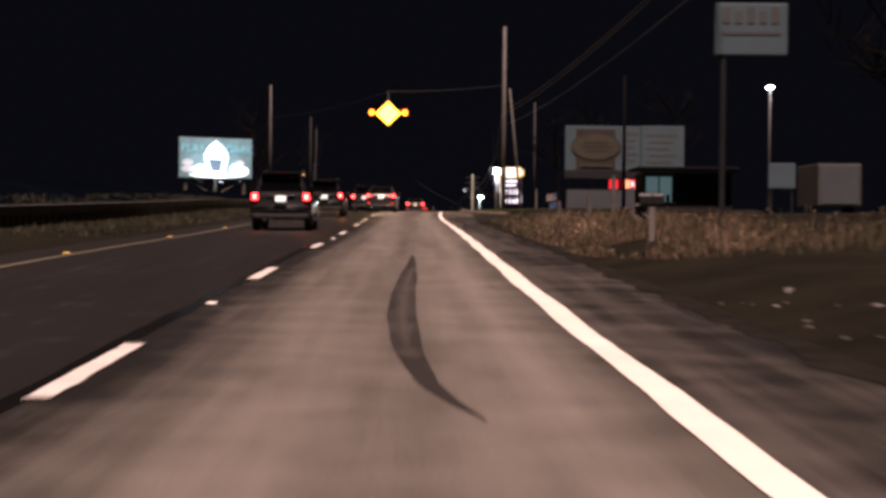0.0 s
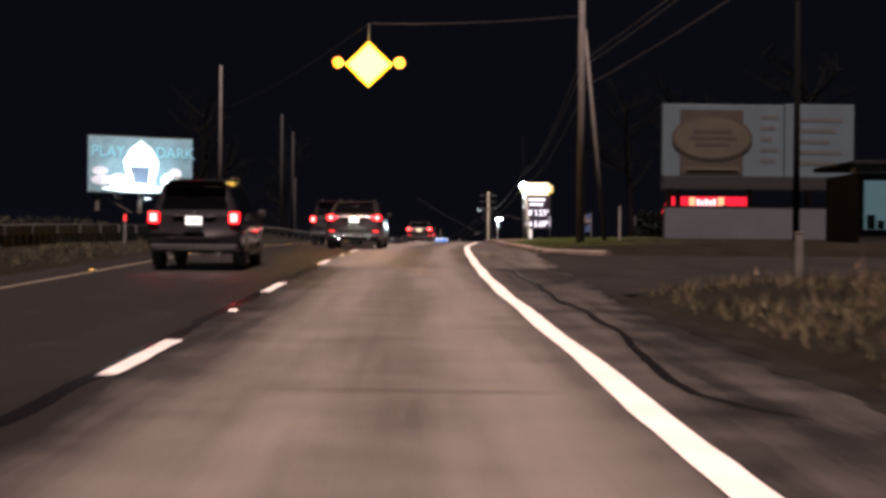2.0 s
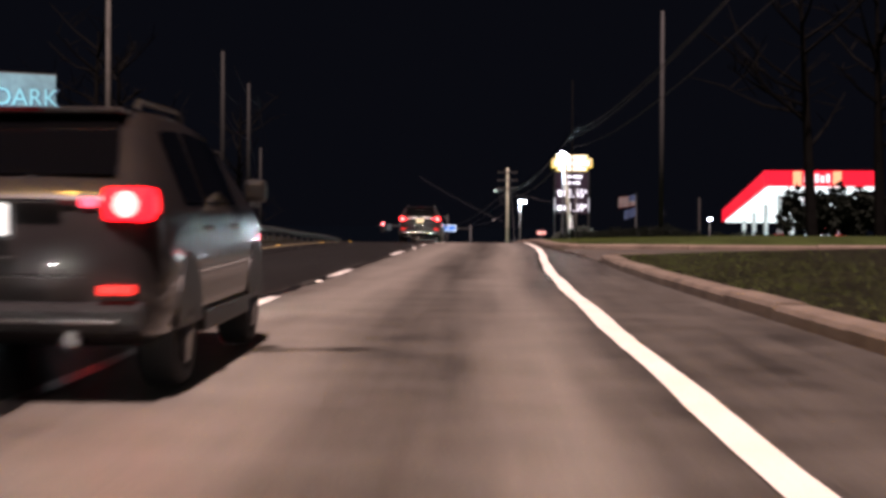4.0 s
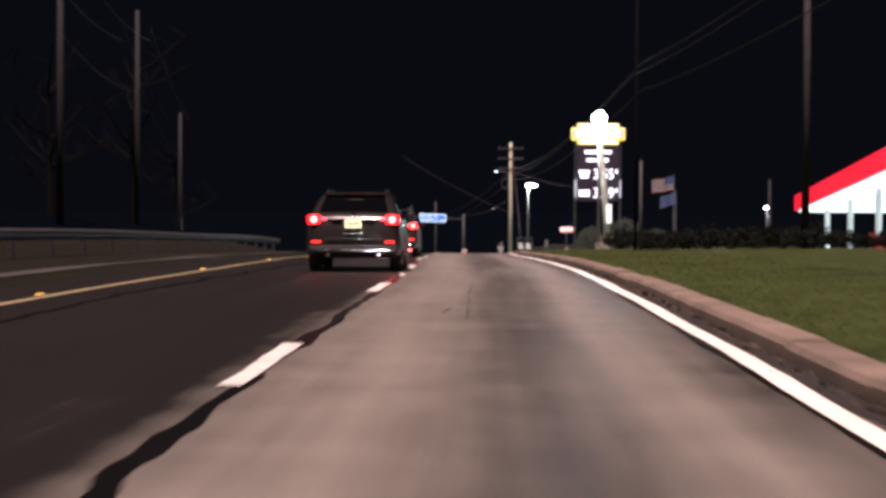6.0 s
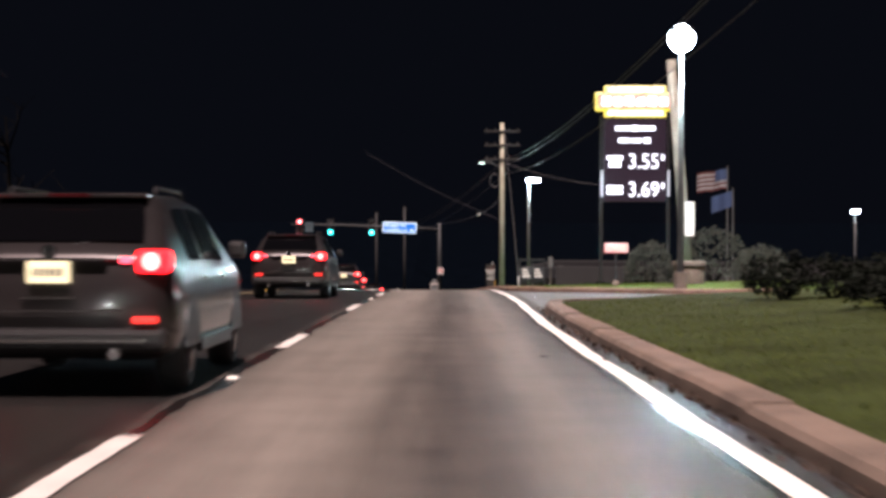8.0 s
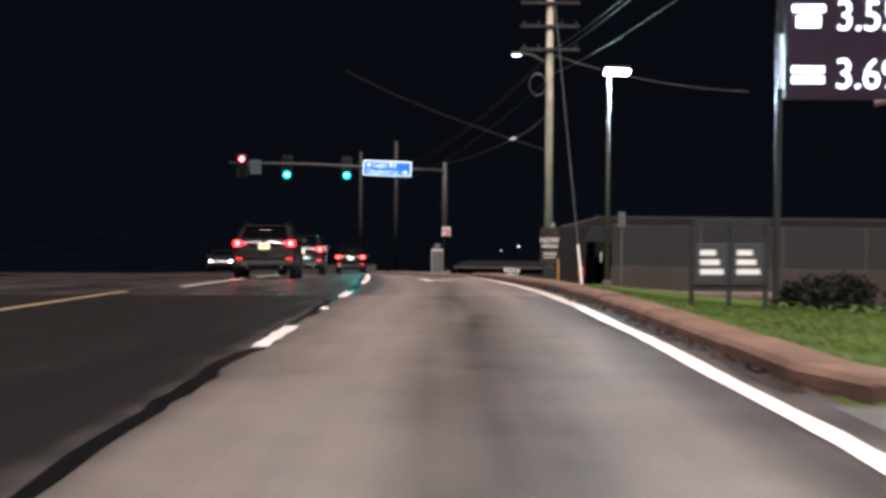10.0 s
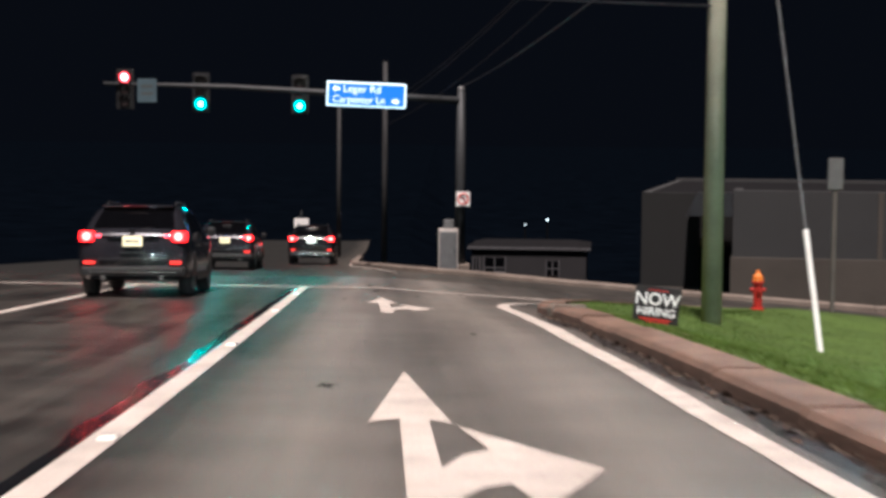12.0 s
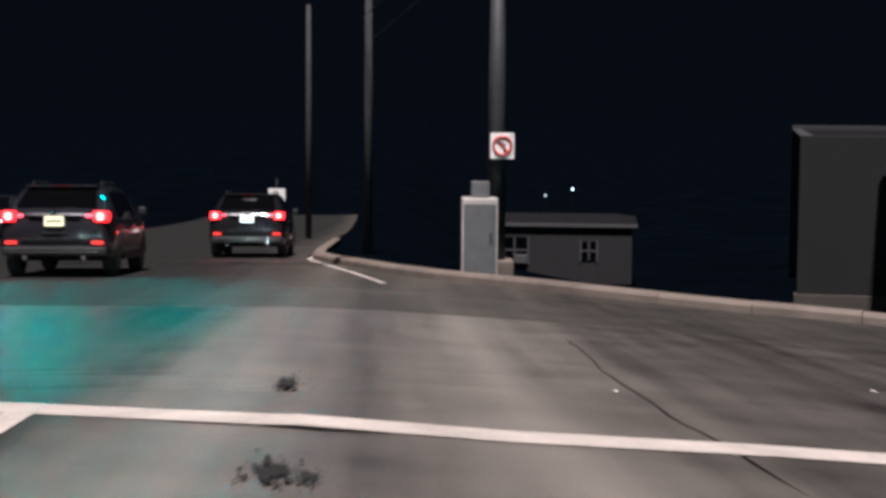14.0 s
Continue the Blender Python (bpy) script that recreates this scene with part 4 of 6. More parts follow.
car("suv", on_road(-2.2, 69.3), BOXY, BLACKPAINT, PLATEW, "black boxy SUV with square brake lights in the inner lane", 500)
car("suv", on_road(-1.0, 152.9), SUV, GREYPAINT, PLATE, "grey SUV braking across the lane dashes, yellowish number plate", 500)
car("suv", on_road(-1.08, 173.6), SUV, GREYPAINT, PLATE, "grey SUV braking in the inner lane, yellowish number plate", 500)
car("suv", on_road(-0.25, 90.5), SUV, GREYPAINT, PLATEW, "dark grey hatchback SUV braking between two lanes", 900)
car("suv", on_road(-2.1, 103.5), BOXY, BLACKPAINT, PLATEW, "black boxy SUV with square brake lights", 900)
car("suv", on_road(-1.95, 200.3), SUV, GREYPAINT, PLATE, "grey SUV with yellowish number plate in the inner lane", 700)
car("suv", on_road(-2.93, 249.4), SUV, GREYPAINT, PLATE, "grey SUV with yellowish number plate on damp asphalt", 300)
car("suv", on_road(-2.6, 266.4), SUV, DARKPAINT, PLATE, "dark SUV waiting at the stop line", 500)
car("suv", on_road(-1.2, 303), SUV, BLACKPAINT, PLATEW, "black SUV driving beyond the crossing", 0)
car("suv", on_road(-3.4, 291), SUV, DARKPAINT, PLATE, "dark car beyond the crossing", 0)
car("sedan", on_road(-10.2, 318, True), SUV, DARKPAINT, PLATEW, "oncoming dark car with bright headlights", 0, trim=False)


# ---- poles, wires ----
def wire(name, a, b, sag, label="thin black overhead cable", r=0.012, category="cable"):
    a, b = Vector(a), Vector(b)
    pts = [a.lerp(b, k / 14) - Vector((0, 0, sag * 4 * (k / 14) * (1 - k / 14))) for k in range(15)]
    return tagged(part(name, tube(pts, r, 5), WIRE), label, category)


def utility_pole(x, y, height, label, mat=WOOD, r=0.16, arms=1, lean=(0, 0), base=None):
    e = tagged(empty("utility_pole", on_ground(x, y, -0.05) if base is None else (x, y, base)), label, "pole")
    top = Vector((lean[0], lean[1], height))
    part("post", tube([(0, 0, 0), top * 0.5, top], [r, r * 0.88, r * 0.72], 14), mat, e, smooth=True)
    for k in range(arms):
        z = height - 0.6 - 0.9 * k
        part("crossarm", box(-1.15, 1.15, -0.17, -0.05, z, z + 0.12, 0.01), TALLWOOD, e, "dark grey wooden crossarm")
        for dx in (-1.0, -0.45, 0.45, 1.0):
            part("insulator", tube([(dx, -0.11, z + 0.12), (dx, -0.11, z + 0.2), (dx, -0.11, z + 0.27)], [0.03, 0.055, 0.03], 8), BLACK, e)
    return e


utility_pole(6.04, 93.5, 11.5, "tall grey wooden utility pole beside the kerb", MIDWOOD, 0.145, 0)
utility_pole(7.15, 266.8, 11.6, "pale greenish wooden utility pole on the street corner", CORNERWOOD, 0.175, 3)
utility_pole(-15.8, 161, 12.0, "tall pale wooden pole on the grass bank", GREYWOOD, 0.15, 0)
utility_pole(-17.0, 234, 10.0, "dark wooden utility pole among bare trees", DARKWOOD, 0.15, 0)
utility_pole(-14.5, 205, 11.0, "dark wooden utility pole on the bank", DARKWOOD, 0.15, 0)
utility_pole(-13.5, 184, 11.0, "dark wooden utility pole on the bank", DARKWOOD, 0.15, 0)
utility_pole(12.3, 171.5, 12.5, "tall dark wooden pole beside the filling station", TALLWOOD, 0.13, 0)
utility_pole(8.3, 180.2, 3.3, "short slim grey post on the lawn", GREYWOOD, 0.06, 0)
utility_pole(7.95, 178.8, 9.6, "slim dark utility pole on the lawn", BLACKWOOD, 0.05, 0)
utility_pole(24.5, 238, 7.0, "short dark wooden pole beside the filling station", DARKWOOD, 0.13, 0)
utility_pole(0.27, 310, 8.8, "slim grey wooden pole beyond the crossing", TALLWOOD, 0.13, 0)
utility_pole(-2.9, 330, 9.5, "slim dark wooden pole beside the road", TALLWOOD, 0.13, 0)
utility_pole(13.75, 95, 8.5, "pole in black silhouette before the sign board", BLACKWOOD, 0.125, 0)
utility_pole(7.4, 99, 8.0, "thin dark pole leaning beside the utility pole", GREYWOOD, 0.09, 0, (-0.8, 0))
for dx, dz in ((-0.18, 0.0), (0.17, 0.45), (0.17, -0.5)):
    tops = [Vector((x_ + dx, y_ - 0.1, z_ + dz)) for x_, y_, z_ in ((6.04, 93.5, 7.5), (7.95, 178.9, 7.3), (7.15, 266.8, 5.7), (0.27, 310, on_ground(0.3, 310).z + 6.6))]
    for (p_, q_), sag_ in zip(zip(tops, tops[1:]), (0.9, 0.9, 0.6)):
        wire("power_line", p_, q_, sag_)
    wire("power_line", tops[0], (9.5 + dx, -20, 8.5 + dz), 1.2)
for a, b in (((-13.5, 184), (-14.5, 205)), ((-14.5, 205), (-17.0, 234))):
    for dx, z in ((-0.7, 10.0), (0.7, 10.0), (0, 7.4)):
        wire("power_line", (a[0] + dx, a[1], on_ground(*a).z + z), (b[0] + dx, b[1], on_ground(*b).z + z - 0.6), 0.5)
wire("service_cable", (7.02, 266.6, 2.2), (-4.0, 330, 9.1), 0.3, r=0.018)
wire("service_cable", (3.4, 297, 1.85), (5.5, 262, 2.55), 0.15, r=0.014)
wire("service_cable", (5.5, 262, 2.55), (7.05, 266.6, 3.6), 0.1, r=0.014)
e = tagged(empty("cable_joint", (5.5, 262, 2.55)), "small pale joint box hung on an overhead cable", "cable joint")
part("case", tube([(-0.10, 0.06, -0.03), (0, 0, 0), (0.10, -0.06, 0.03)], [0.03, 0.05, 0.03], 10), SIGNWHITE, e)
wire("service_cable", (7.02, 266.7, 6.0), (14, 262, 4.3), 0.3, r=0.015)
# guy wire with a pale guard, coil on the pole
e = tagged(empty("guy_wire"), "guy wire with white and yellow guard sleeve in the lawn", "guy wire")
g0 = on_ground(8.2, 263.4, -0.05)
g1 = Vector((7.3, 266.8, g0.z + 11.4))
part("strand", tube([g0, g1], 0.014, 6), STEEL, e)
part("guard", tube([g0.lerp(g1, 0.0), g0.lerp(g1, 0.16)], 0.042, 8), SIGNWHITE, e, "white guard sleeve")
bm = bmesh.new()
loop = [(6.67 + 0.32 * math.cos(a), 266.5, 4.75 + 0.42 * math.sin(a)) for a in (2 * math.pi * k / 20 for k in range(21))]
e = tagged(part("cable_coil", tube(loop, 0.03, 6), WIRE), "black coil of spare cable hung on the pole", "cable coil")
# street lamp on the corner pole
e = tagged(empty("street_lamp", (7.02, 266.6, 5.6)), "small street lamp on the corner utility pole", "street lamp")
part("arm", tube([(0, 0, 0), (-0.6, -0.2, 0.3), (-1.1, -0.3, 0.35)], 0.03, 8), STEEL, e)
part("head", box(-1.4, -1.0, -0.42, -0.18, 0.27, 0.38, 0.03), STEEL, e)
part("lens", box(-1.36, -1.04, -0.40, -0.2, 0.24, 0.275, 0.01), glow("street_lamp_lens", (0.75, 1.0, 0.85), 5.0), e, "lit lens")


# ---- barrier on the left ----
e = tagged(empty("barrier"), "low stained concrete barrier with openings along the bank", "barrier", kind="structure")
for y in steps(4, 106, 3.0)[:-1]:
    z = rise(-9.4, y) - 0.1
    p = [at(-9.4, y, z), at(-9.4, y + 2.92, z)]
    part("barrier_panel", box(-0.15, 0.15, 0, 2.9, 0.42, 0.72, 0.02), BARRIER, e).matrix_world = Matrix.Translation(p[0]) @ Matrix.Rotation(math.atan((p[1].z - p[0].z) / 2.92), 4, "X")
    for k in (0.0, 0.75, 1.5, 2.25):
        part("barrier_post", box(-0.12, 0.12, k, k + 0.32, -0.1, 0.43, 0.01), BARRIER, e).matrix_world = Matrix.Translation(p[0]) @ Matrix.Rotation(math.atan((p[1].z - p[0].z) / 2.92), 4, "X")
e = tagged(empty("guard_rail"), "galvanised steel guard rail on posts along the bank", "guard rail", kind="structure")
RAIL = material("dull_rail", (0.055, 0.055, 0.056), 0.65, 0.4, scale=3, vary=0.2, fine=30, bump=0)
for y in steps(112, 214, 3.8)[:-1]:
    z = rise(-9.2, y)
    b = bmesh.new()
    prof = [(0.0, 0.45), (0.05, 0.50), (0.0, 0.56), (0.0, 0.62), (0.05, 0.68), (0.0, 0.74)]
    rr = [[b.verts.new(at(-9.2 + u, yy, rise(-9.2, yy) + v)) for u, v in prof] for yy in (y, y + 3.85)]
    for k in range(5):
        b.faces.new((rr[0][k], rr[0][k + 1], rr[1][k + 1], rr[1][k]))
    part("rail", b, RAIL, e)
    part("rail_post", box(-0.06, 0.06, -0.06, 0.06, -0.2, 0.72, 0.01), DARKWOOD, e).matrix_world = Matrix.Translation(at(-9.35, y + 1.9, rise(-9.35, y + 1.9)))

# ---- lit billboard on the left bank ----
e = tagged(empty("billboard", (-20.5, 154.2, 0), 33), "floodlit, self-glowing billboard with a white cupcake shape and words", "billboard")
gz = on_ground(-20.5, 154).z
# Sheet and print glow by themselves, on top of the floodlight.
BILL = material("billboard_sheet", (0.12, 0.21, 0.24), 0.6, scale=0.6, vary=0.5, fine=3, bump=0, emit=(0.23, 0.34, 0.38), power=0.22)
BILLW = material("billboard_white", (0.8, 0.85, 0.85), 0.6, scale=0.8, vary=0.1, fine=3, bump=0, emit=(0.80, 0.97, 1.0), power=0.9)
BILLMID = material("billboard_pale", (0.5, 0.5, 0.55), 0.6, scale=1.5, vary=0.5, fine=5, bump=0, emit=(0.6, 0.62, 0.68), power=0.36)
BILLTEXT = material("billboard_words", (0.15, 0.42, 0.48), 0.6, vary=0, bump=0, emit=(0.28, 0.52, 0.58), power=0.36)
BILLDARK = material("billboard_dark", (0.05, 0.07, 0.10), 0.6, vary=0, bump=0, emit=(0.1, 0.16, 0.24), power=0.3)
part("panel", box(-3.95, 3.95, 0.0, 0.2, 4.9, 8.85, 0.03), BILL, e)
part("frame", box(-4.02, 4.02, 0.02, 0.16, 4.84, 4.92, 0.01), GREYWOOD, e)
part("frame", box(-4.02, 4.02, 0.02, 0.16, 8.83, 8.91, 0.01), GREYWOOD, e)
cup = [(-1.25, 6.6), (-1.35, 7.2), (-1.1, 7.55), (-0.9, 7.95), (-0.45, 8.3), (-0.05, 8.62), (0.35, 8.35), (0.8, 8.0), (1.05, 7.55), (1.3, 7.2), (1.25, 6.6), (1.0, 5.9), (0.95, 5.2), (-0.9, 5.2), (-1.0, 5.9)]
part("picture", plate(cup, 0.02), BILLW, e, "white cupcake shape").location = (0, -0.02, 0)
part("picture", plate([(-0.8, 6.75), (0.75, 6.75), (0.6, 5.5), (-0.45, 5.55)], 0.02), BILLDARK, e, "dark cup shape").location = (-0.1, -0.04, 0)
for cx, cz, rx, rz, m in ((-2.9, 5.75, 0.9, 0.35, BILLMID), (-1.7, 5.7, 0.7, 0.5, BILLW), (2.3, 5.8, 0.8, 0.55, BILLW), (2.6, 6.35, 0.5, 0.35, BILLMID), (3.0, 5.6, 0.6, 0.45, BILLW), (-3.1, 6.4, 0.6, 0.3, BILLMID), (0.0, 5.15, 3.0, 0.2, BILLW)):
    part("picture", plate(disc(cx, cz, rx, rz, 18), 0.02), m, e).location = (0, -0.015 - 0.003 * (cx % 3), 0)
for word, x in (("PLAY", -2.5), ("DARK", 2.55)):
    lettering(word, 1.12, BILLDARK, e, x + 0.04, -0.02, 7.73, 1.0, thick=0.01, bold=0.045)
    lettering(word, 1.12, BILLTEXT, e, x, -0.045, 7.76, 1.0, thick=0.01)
for x in (-3.2, 0, 3.2):
    part("leg", box(x - 0.14, x + 0.14, 0.2, 0.45, gz - 0.8, 8.5, 0.02), GREYWOOD, e)
part("brace", tube([(-3, 0.3, 4.7), (0, 0.3, gz)], 0.06, 6), GREYWOOD, e)
part("brace", tube([(3, 0.3, 4.7), (0, 0.3, gz)], 0.06, 6), GREYWOOD, e)
for x in (-2.2, 0, 2.2):
    fl = part("floodlight", box(x - 0.25, x + 0.25, -1.25, -1.0, 4.35, 4.55, 0.03), DARKSTEEL, e, "small floodlight")
    part("bracket", tube([(x, 0, 4.9), (x, -1.1, 4.45)], 0.025, 6), DARKSTEEL, fl)
fl = new("billboard_flood", bpy.data.lights.new("billboard_flood", "SPOT"))
fl.data.energy, fl.data.spot_size, fl.data.spot_blend, fl.data.color, fl.data.shadow_soft_size = 700, radians(120), 0.8, (0.8, 0.95, 1.0), 0.3
fl.matrix_world = e.matrix_world @ look((0, -2.2, 4.4), (0, 0.0, 6.6))
# Reflector made to emit, for headlights it would send back.
DELIN = glow("red_reflector", (1, 0.05, 0.04), 0.6, (0.6, 0.03, 0.02))
for x, y in ((-11.8, 115), (-9.9, 95)):
    e = tagged(empty("delineator", on_ground(x, y)), "thin post with red reflector on the bank", "marker post")
    part("post", box(-0.04, 0.04, -0.01, 0.01, -0.1, 1.0), STEEL, e)
    part("reflector", box(-0.05, 0.05, -0.02, -0.008, 0.8, 1.02, 0.004), DELIN, e)

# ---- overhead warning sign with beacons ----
e = tagged(empty("warning_sign", (-1.16, 91.28, 7.45)), "reflective yellow diamond warning sign, made to glow, with amber beacons", "sign")
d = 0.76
part("panel", plate([(0, -d), (d, 0), (0, d), (-d, 0)], 0.03), GLOWYELLOW, e)
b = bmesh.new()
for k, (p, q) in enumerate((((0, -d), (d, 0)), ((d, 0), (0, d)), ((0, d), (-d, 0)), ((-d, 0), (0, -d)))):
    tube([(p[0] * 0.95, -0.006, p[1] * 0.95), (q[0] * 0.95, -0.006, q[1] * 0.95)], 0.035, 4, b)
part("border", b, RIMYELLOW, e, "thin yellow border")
for s in (1, -1):
    hd = part("beacon", tube([(s * 1.02, 0.16, 0.06), (s * 1.02, -0.02, 0.06)], [0.19, 0.2], 16), BLACK, e, "black beacon housing")
    part("lens", tube([(s * 1.02, -0.02, 0.06), (s * 1.02, -0.06, 0.06)], [0.16, 0.11], 16), AMBER, hd, "lit amber lens")
    part("bracket", box(min(s * 0.5, s * 1.0), max(s * 0.5, s * 1.0), 0.04, 0.08, 0.03, 0.09), BLACK, e)
part("hanger", tube([(0, 0.05, 0.7), (0, 0.05, 1.35)], 0.025, 6), STEEL, e)
wire("span_wire", (6.04, 93.4, 9.4), (-1.16, 91.33, 8.8), 0.1, "steel span wire carrying the warning sign")
wire("span_wire", (-1.16, 91.33, 8.8), (-15.8, 161, 11.5), 0.4, "steel span wire carrying the warning sign")
for s in (1, -1):
    li = new("beacon_light", bpy.data.lights.new("beacon_light", "POINT"))
    li.data.energy, li.data.color, li.data.shadow_soft_size = 130, (1.0, 0.50, 0.06), 0.12
    li.location = (-1.16 + s * 0.95, 90.7, 7.5)


# ---- buildings and signs beside the first stretch ----
e = tagged(empty("sign_board", (11.1, 112.3, 0), 4), "large white sign board, toned dark, with a brown oval", "sign board")
gz = on_ground(15, 112).z
part("panel", box(0.2, 5.85, 0, 0.35, 4.7, 8.0, 0.03), PANEL, e)
part("panel", box(5.90, 9.15, 0, 0.35, 4.7, 8.05, 0.03), PANEL, e)
part("lower_wall", box(0.35, 9.1, 0.1, 0.5, gz - 0.3, 3.35, 0.02), PANELLOW, e, "grey lower wall")
part("brown_square", box(1.0, 3.95, -0.03, 0.0, 4.78, 7.75, 0.01), BROWN, e)
part("oval", plate(disc(2.5, 6.45, 1.75, 0.95, 32), 0.04), TAN, e, "tan oval").location = (0, -0.075, 0)
part("oval_rim", plate(disc(2.5, 6.45, 1.88, 1.06, 32), 0.03), BROWN, e).location = (0, -0.055, 0)
for k, (x0, x1, z) in enumerate(((1.6, 3.4, 6.75), (1.4, 3.6, 6.45), (1.7, 3.3, 6.15), (1.3, 3.7, 5.05))):
    part("text_bar", box(x0, x1, -0.085, -0.07, z - 0.08, z + 0.08), BROWN if k < 3 else TAN, e)
for k in range(5):
    part("text_bar", box(4.75, 5.6 - 0.15 * (k % 3), -0.012, 0.0, 7.35 - 0.5 * k, 7.53 - 0.5 * k), DIMTEXT, e)
    part("text_bar", box(6.3 + 0.2 * (k % 2), 8.6 - 0.3 * (k % 3), -0.012, 0.0, 7.25 - 0.5 * k, 7.43 - 0.5 * k), DIMTEXT, e)
for x in (0.5, 4.3, 8.7):
    part("post", box(x, x + 0.22, 0.36, 0.58, gz - 0.3, 8.0, 0.01), GREYWOOD, e)
part("ledge", box(0.2, 9.1, -0.25, 0.5, 4.1, 4.7, 0.03), DARKSTEEL, e, "dark ledge under the board")
e = tagged(empty("shop", (14.1, 87, 0.1), 0), "small dark shop with a lit window and a pale fascia", "shop")
gz = on_ground(16, 87).z - 0.1
SHOPGLOW = material("lit_interior", (0.05, 0.06, 0.06), 0.3, scale=2.2, vary=0.6, fine=9, bump=0, emit=(0.30, 0.50, 0.54), power=0.11)
SHOPLAMP = glow("shop_lamp", (0.7, 0.95, 1.0), 0.9)
part("wall", box(0, 5.2, 0.6, 5.0, gz - 0.4, 3.75, 0.02), SHOPWALL, e)
part("fascia", box(-0.3, 5.4, -0.2, 0.6, 3.72, 3.92, 0.03), material("fascia_white", (0.10, 0.112, 0.115), 0.6, scale=1.5, vary=0.2, fine=12, bump=0), e, "grey-white fascia")
part("roof", box(-0.4, 5.5, -0.3, 5.2, 3.92, 4.08, 0.05), SHINGLE, e)
shop_rnd = random.Random(6)
for x0 in (0.15, 0.95):
    w = part("window", box(x0, x0 + 0.72, 0.54, 0.6, 2.0, 3.5, 0.01), SHOPGLOW, e, "lit window")
    part("window_frame", box(x0 + 0.72, x0 + 0.80, 0.50, 0.6, 1.9, 3.6), DARKSTEEL, w)
    for j in range(2):                      # dark goods behind the glass
        u, g = x0 + 0.2 + 0.3 * j, shop_rnd.uniform(0.08, 0.14)
        part("shelf_goods", box(u - g, u + g, 0.51, 0.538, 2.01, shop_rnd.uniform(2.2, 2.5), 0.02), DARKSTEEL, w, "dark goods behind the glass")
lt = part("ground_light", box(0.15, 0.27, -0.9, -0.82, gz - 0.2, 1.32, 0.01), DARKSTEEL, e, "short lit post")
part("lens", box(0.11, 0.31, -0.97, -0.9, 1.0, 1.26, 0.04), SHOPLAMP, lt)
e = tagged(empty("small_sign", on_ground(14.7, 51)), "small blank white sign on two posts in the dark yard", "sign")
part("panel", box(-0.5, 0.5, 0, 0.05, 1.0, 1.95, 0.05), PANEL, e)
for x in (-0.4, 0.36):
    part("post", box(x, x + 0.05, 0.05, 0.1, -0.1, 1.9), DARKSTEEL, e)
e = tagged(empty("trailer", on_ground(19.5, 62)), "white box trailer parked in a dark yard", "trailer")
part("body", box(-0.95, 0.95, 0, 4.2, 0.55, 2.4, 0.06), material("trailer_white", (0.055, 0.058, 0.058), 0.5, scale=1, vary=0.15, fine=10, bump=0), e)
part("door_frame", box(-0.8, 0.8, -0.02, 0.0, 0.65, 2.25, 0.01), PANELLOW, e)
part("hitch", box(-0.05, 0.05, 4.2, 5.3, 0.5, 0.62, 0.02), DARKSTEEL, e)
for s in (1, -1):
    for y in (1.6, 2.4):
        part("wheel", tube([(s * 0.78, y, 0.33), (s * 0.98, y, 0.33)], 0.33, 16), RUBBER, e, "black tyre")
e = tagged(empty("pylon_sign", (9.0, 27.2, 0)), "small white pylon sign on a dark post", "sign")
gz = on_ground(9, 27).z
part("panel", box(-0.75, 0.85, 0, 0.22, 4.7, 5.85, 0.03), PANEL, e)
part("text_bar", box(-0.6, 0.7, -0.012, 0.0, 5.15, 5.22), DIMTEXT, e)
for k in range(5):
    part("text_bar", box(-0.6 + 0.27 * k, -0.42 + 0.27 * k, -0.012, 0.0, 5.4, 5.75 - 0.08 * (k % 2)), DIMTEXT, e)
part("post", tube([(-0.55, 0.1, gz - 0.2), (-0.55, 0.1, 4.75)], 0.07, 10), DARKSTEEL, e)


def lamp_post(x, y, top, label, head=(0.55, 0.3), power=0.0, r=0.07, mat=STEEL, arm=0.0, base=None, lens=LAMP, glare=0.0):
    gz_ = on_ground(x, y).z if base is None else base
    ee = tagged(empty("lamp_post", (x, y, gz_)), label, "lamp post")
    h = top - gz_
    part("post", tube([(0, 0, -0.1), (0, 0, h * 0.6), (0, 0, h)], [r * 1.25, r, r * 0.8], 12), mat, ee, smooth=True)
    part("base_plate", tube([(0, 0, 0), (0, 0, 0.5)], r * 2.4, 12), CONCRETE, ee)
    hd_ = part("head", box(arm - head[0] / 2, arm + head[0] / 2, -head[1], head[1], h - 0.02, h + 0.16, 0.04), DARKSTEEL, ee, "lamp head")
    part("lens", box(arm - head[0] / 2 + 0.03, arm + head[0] / 2 - 0.03, -head[1] - 0.01, head[1] - 0.03, h - 0.10, h + 0.06, 0.03), lens, hd_, "glowing white lens")
    # Glowing ball added to stand in for the glare round the lamp.
    if glare:
        b_ = bmesh.new()
        bmesh.ops.create_uvsphere(b_, u_segments=20, v_segments=12, radius=glare)
        part("glare", b_, lens, hd_, "white ball in place of the lamp's glare", smooth=True).location = (arm, -0.05, h - 0.12)
    if power:
        li_ = new("lamp_light", bpy.data.lights.new("lamp_light", "POINT"))
        li_.data.energy, li_.data.color, li_.data.shadow_soft_size = power, (0.80, 0.95, 1.0), 0.25
        li_.location = (x + arm, y - 0.1 - glare, top - 0.3 - glare)
    return ee


lamp_post(28.0, 120, 11.6, "tall lamp post with a single bright lamp", (0.5, 0.3), 0, 0.09)
lamp_post(9.3, 206.6, 7.45, "tall lamp post glowing bright white beside the driveway", (0.6, 0.3), 1500, 0.075, glare=0.37)
lamp_post(8.05, 253.8, 4.5, "lamp post with an angled bright lamp head", (0.8, 0.25), 800, 0.06, arm=0.25)
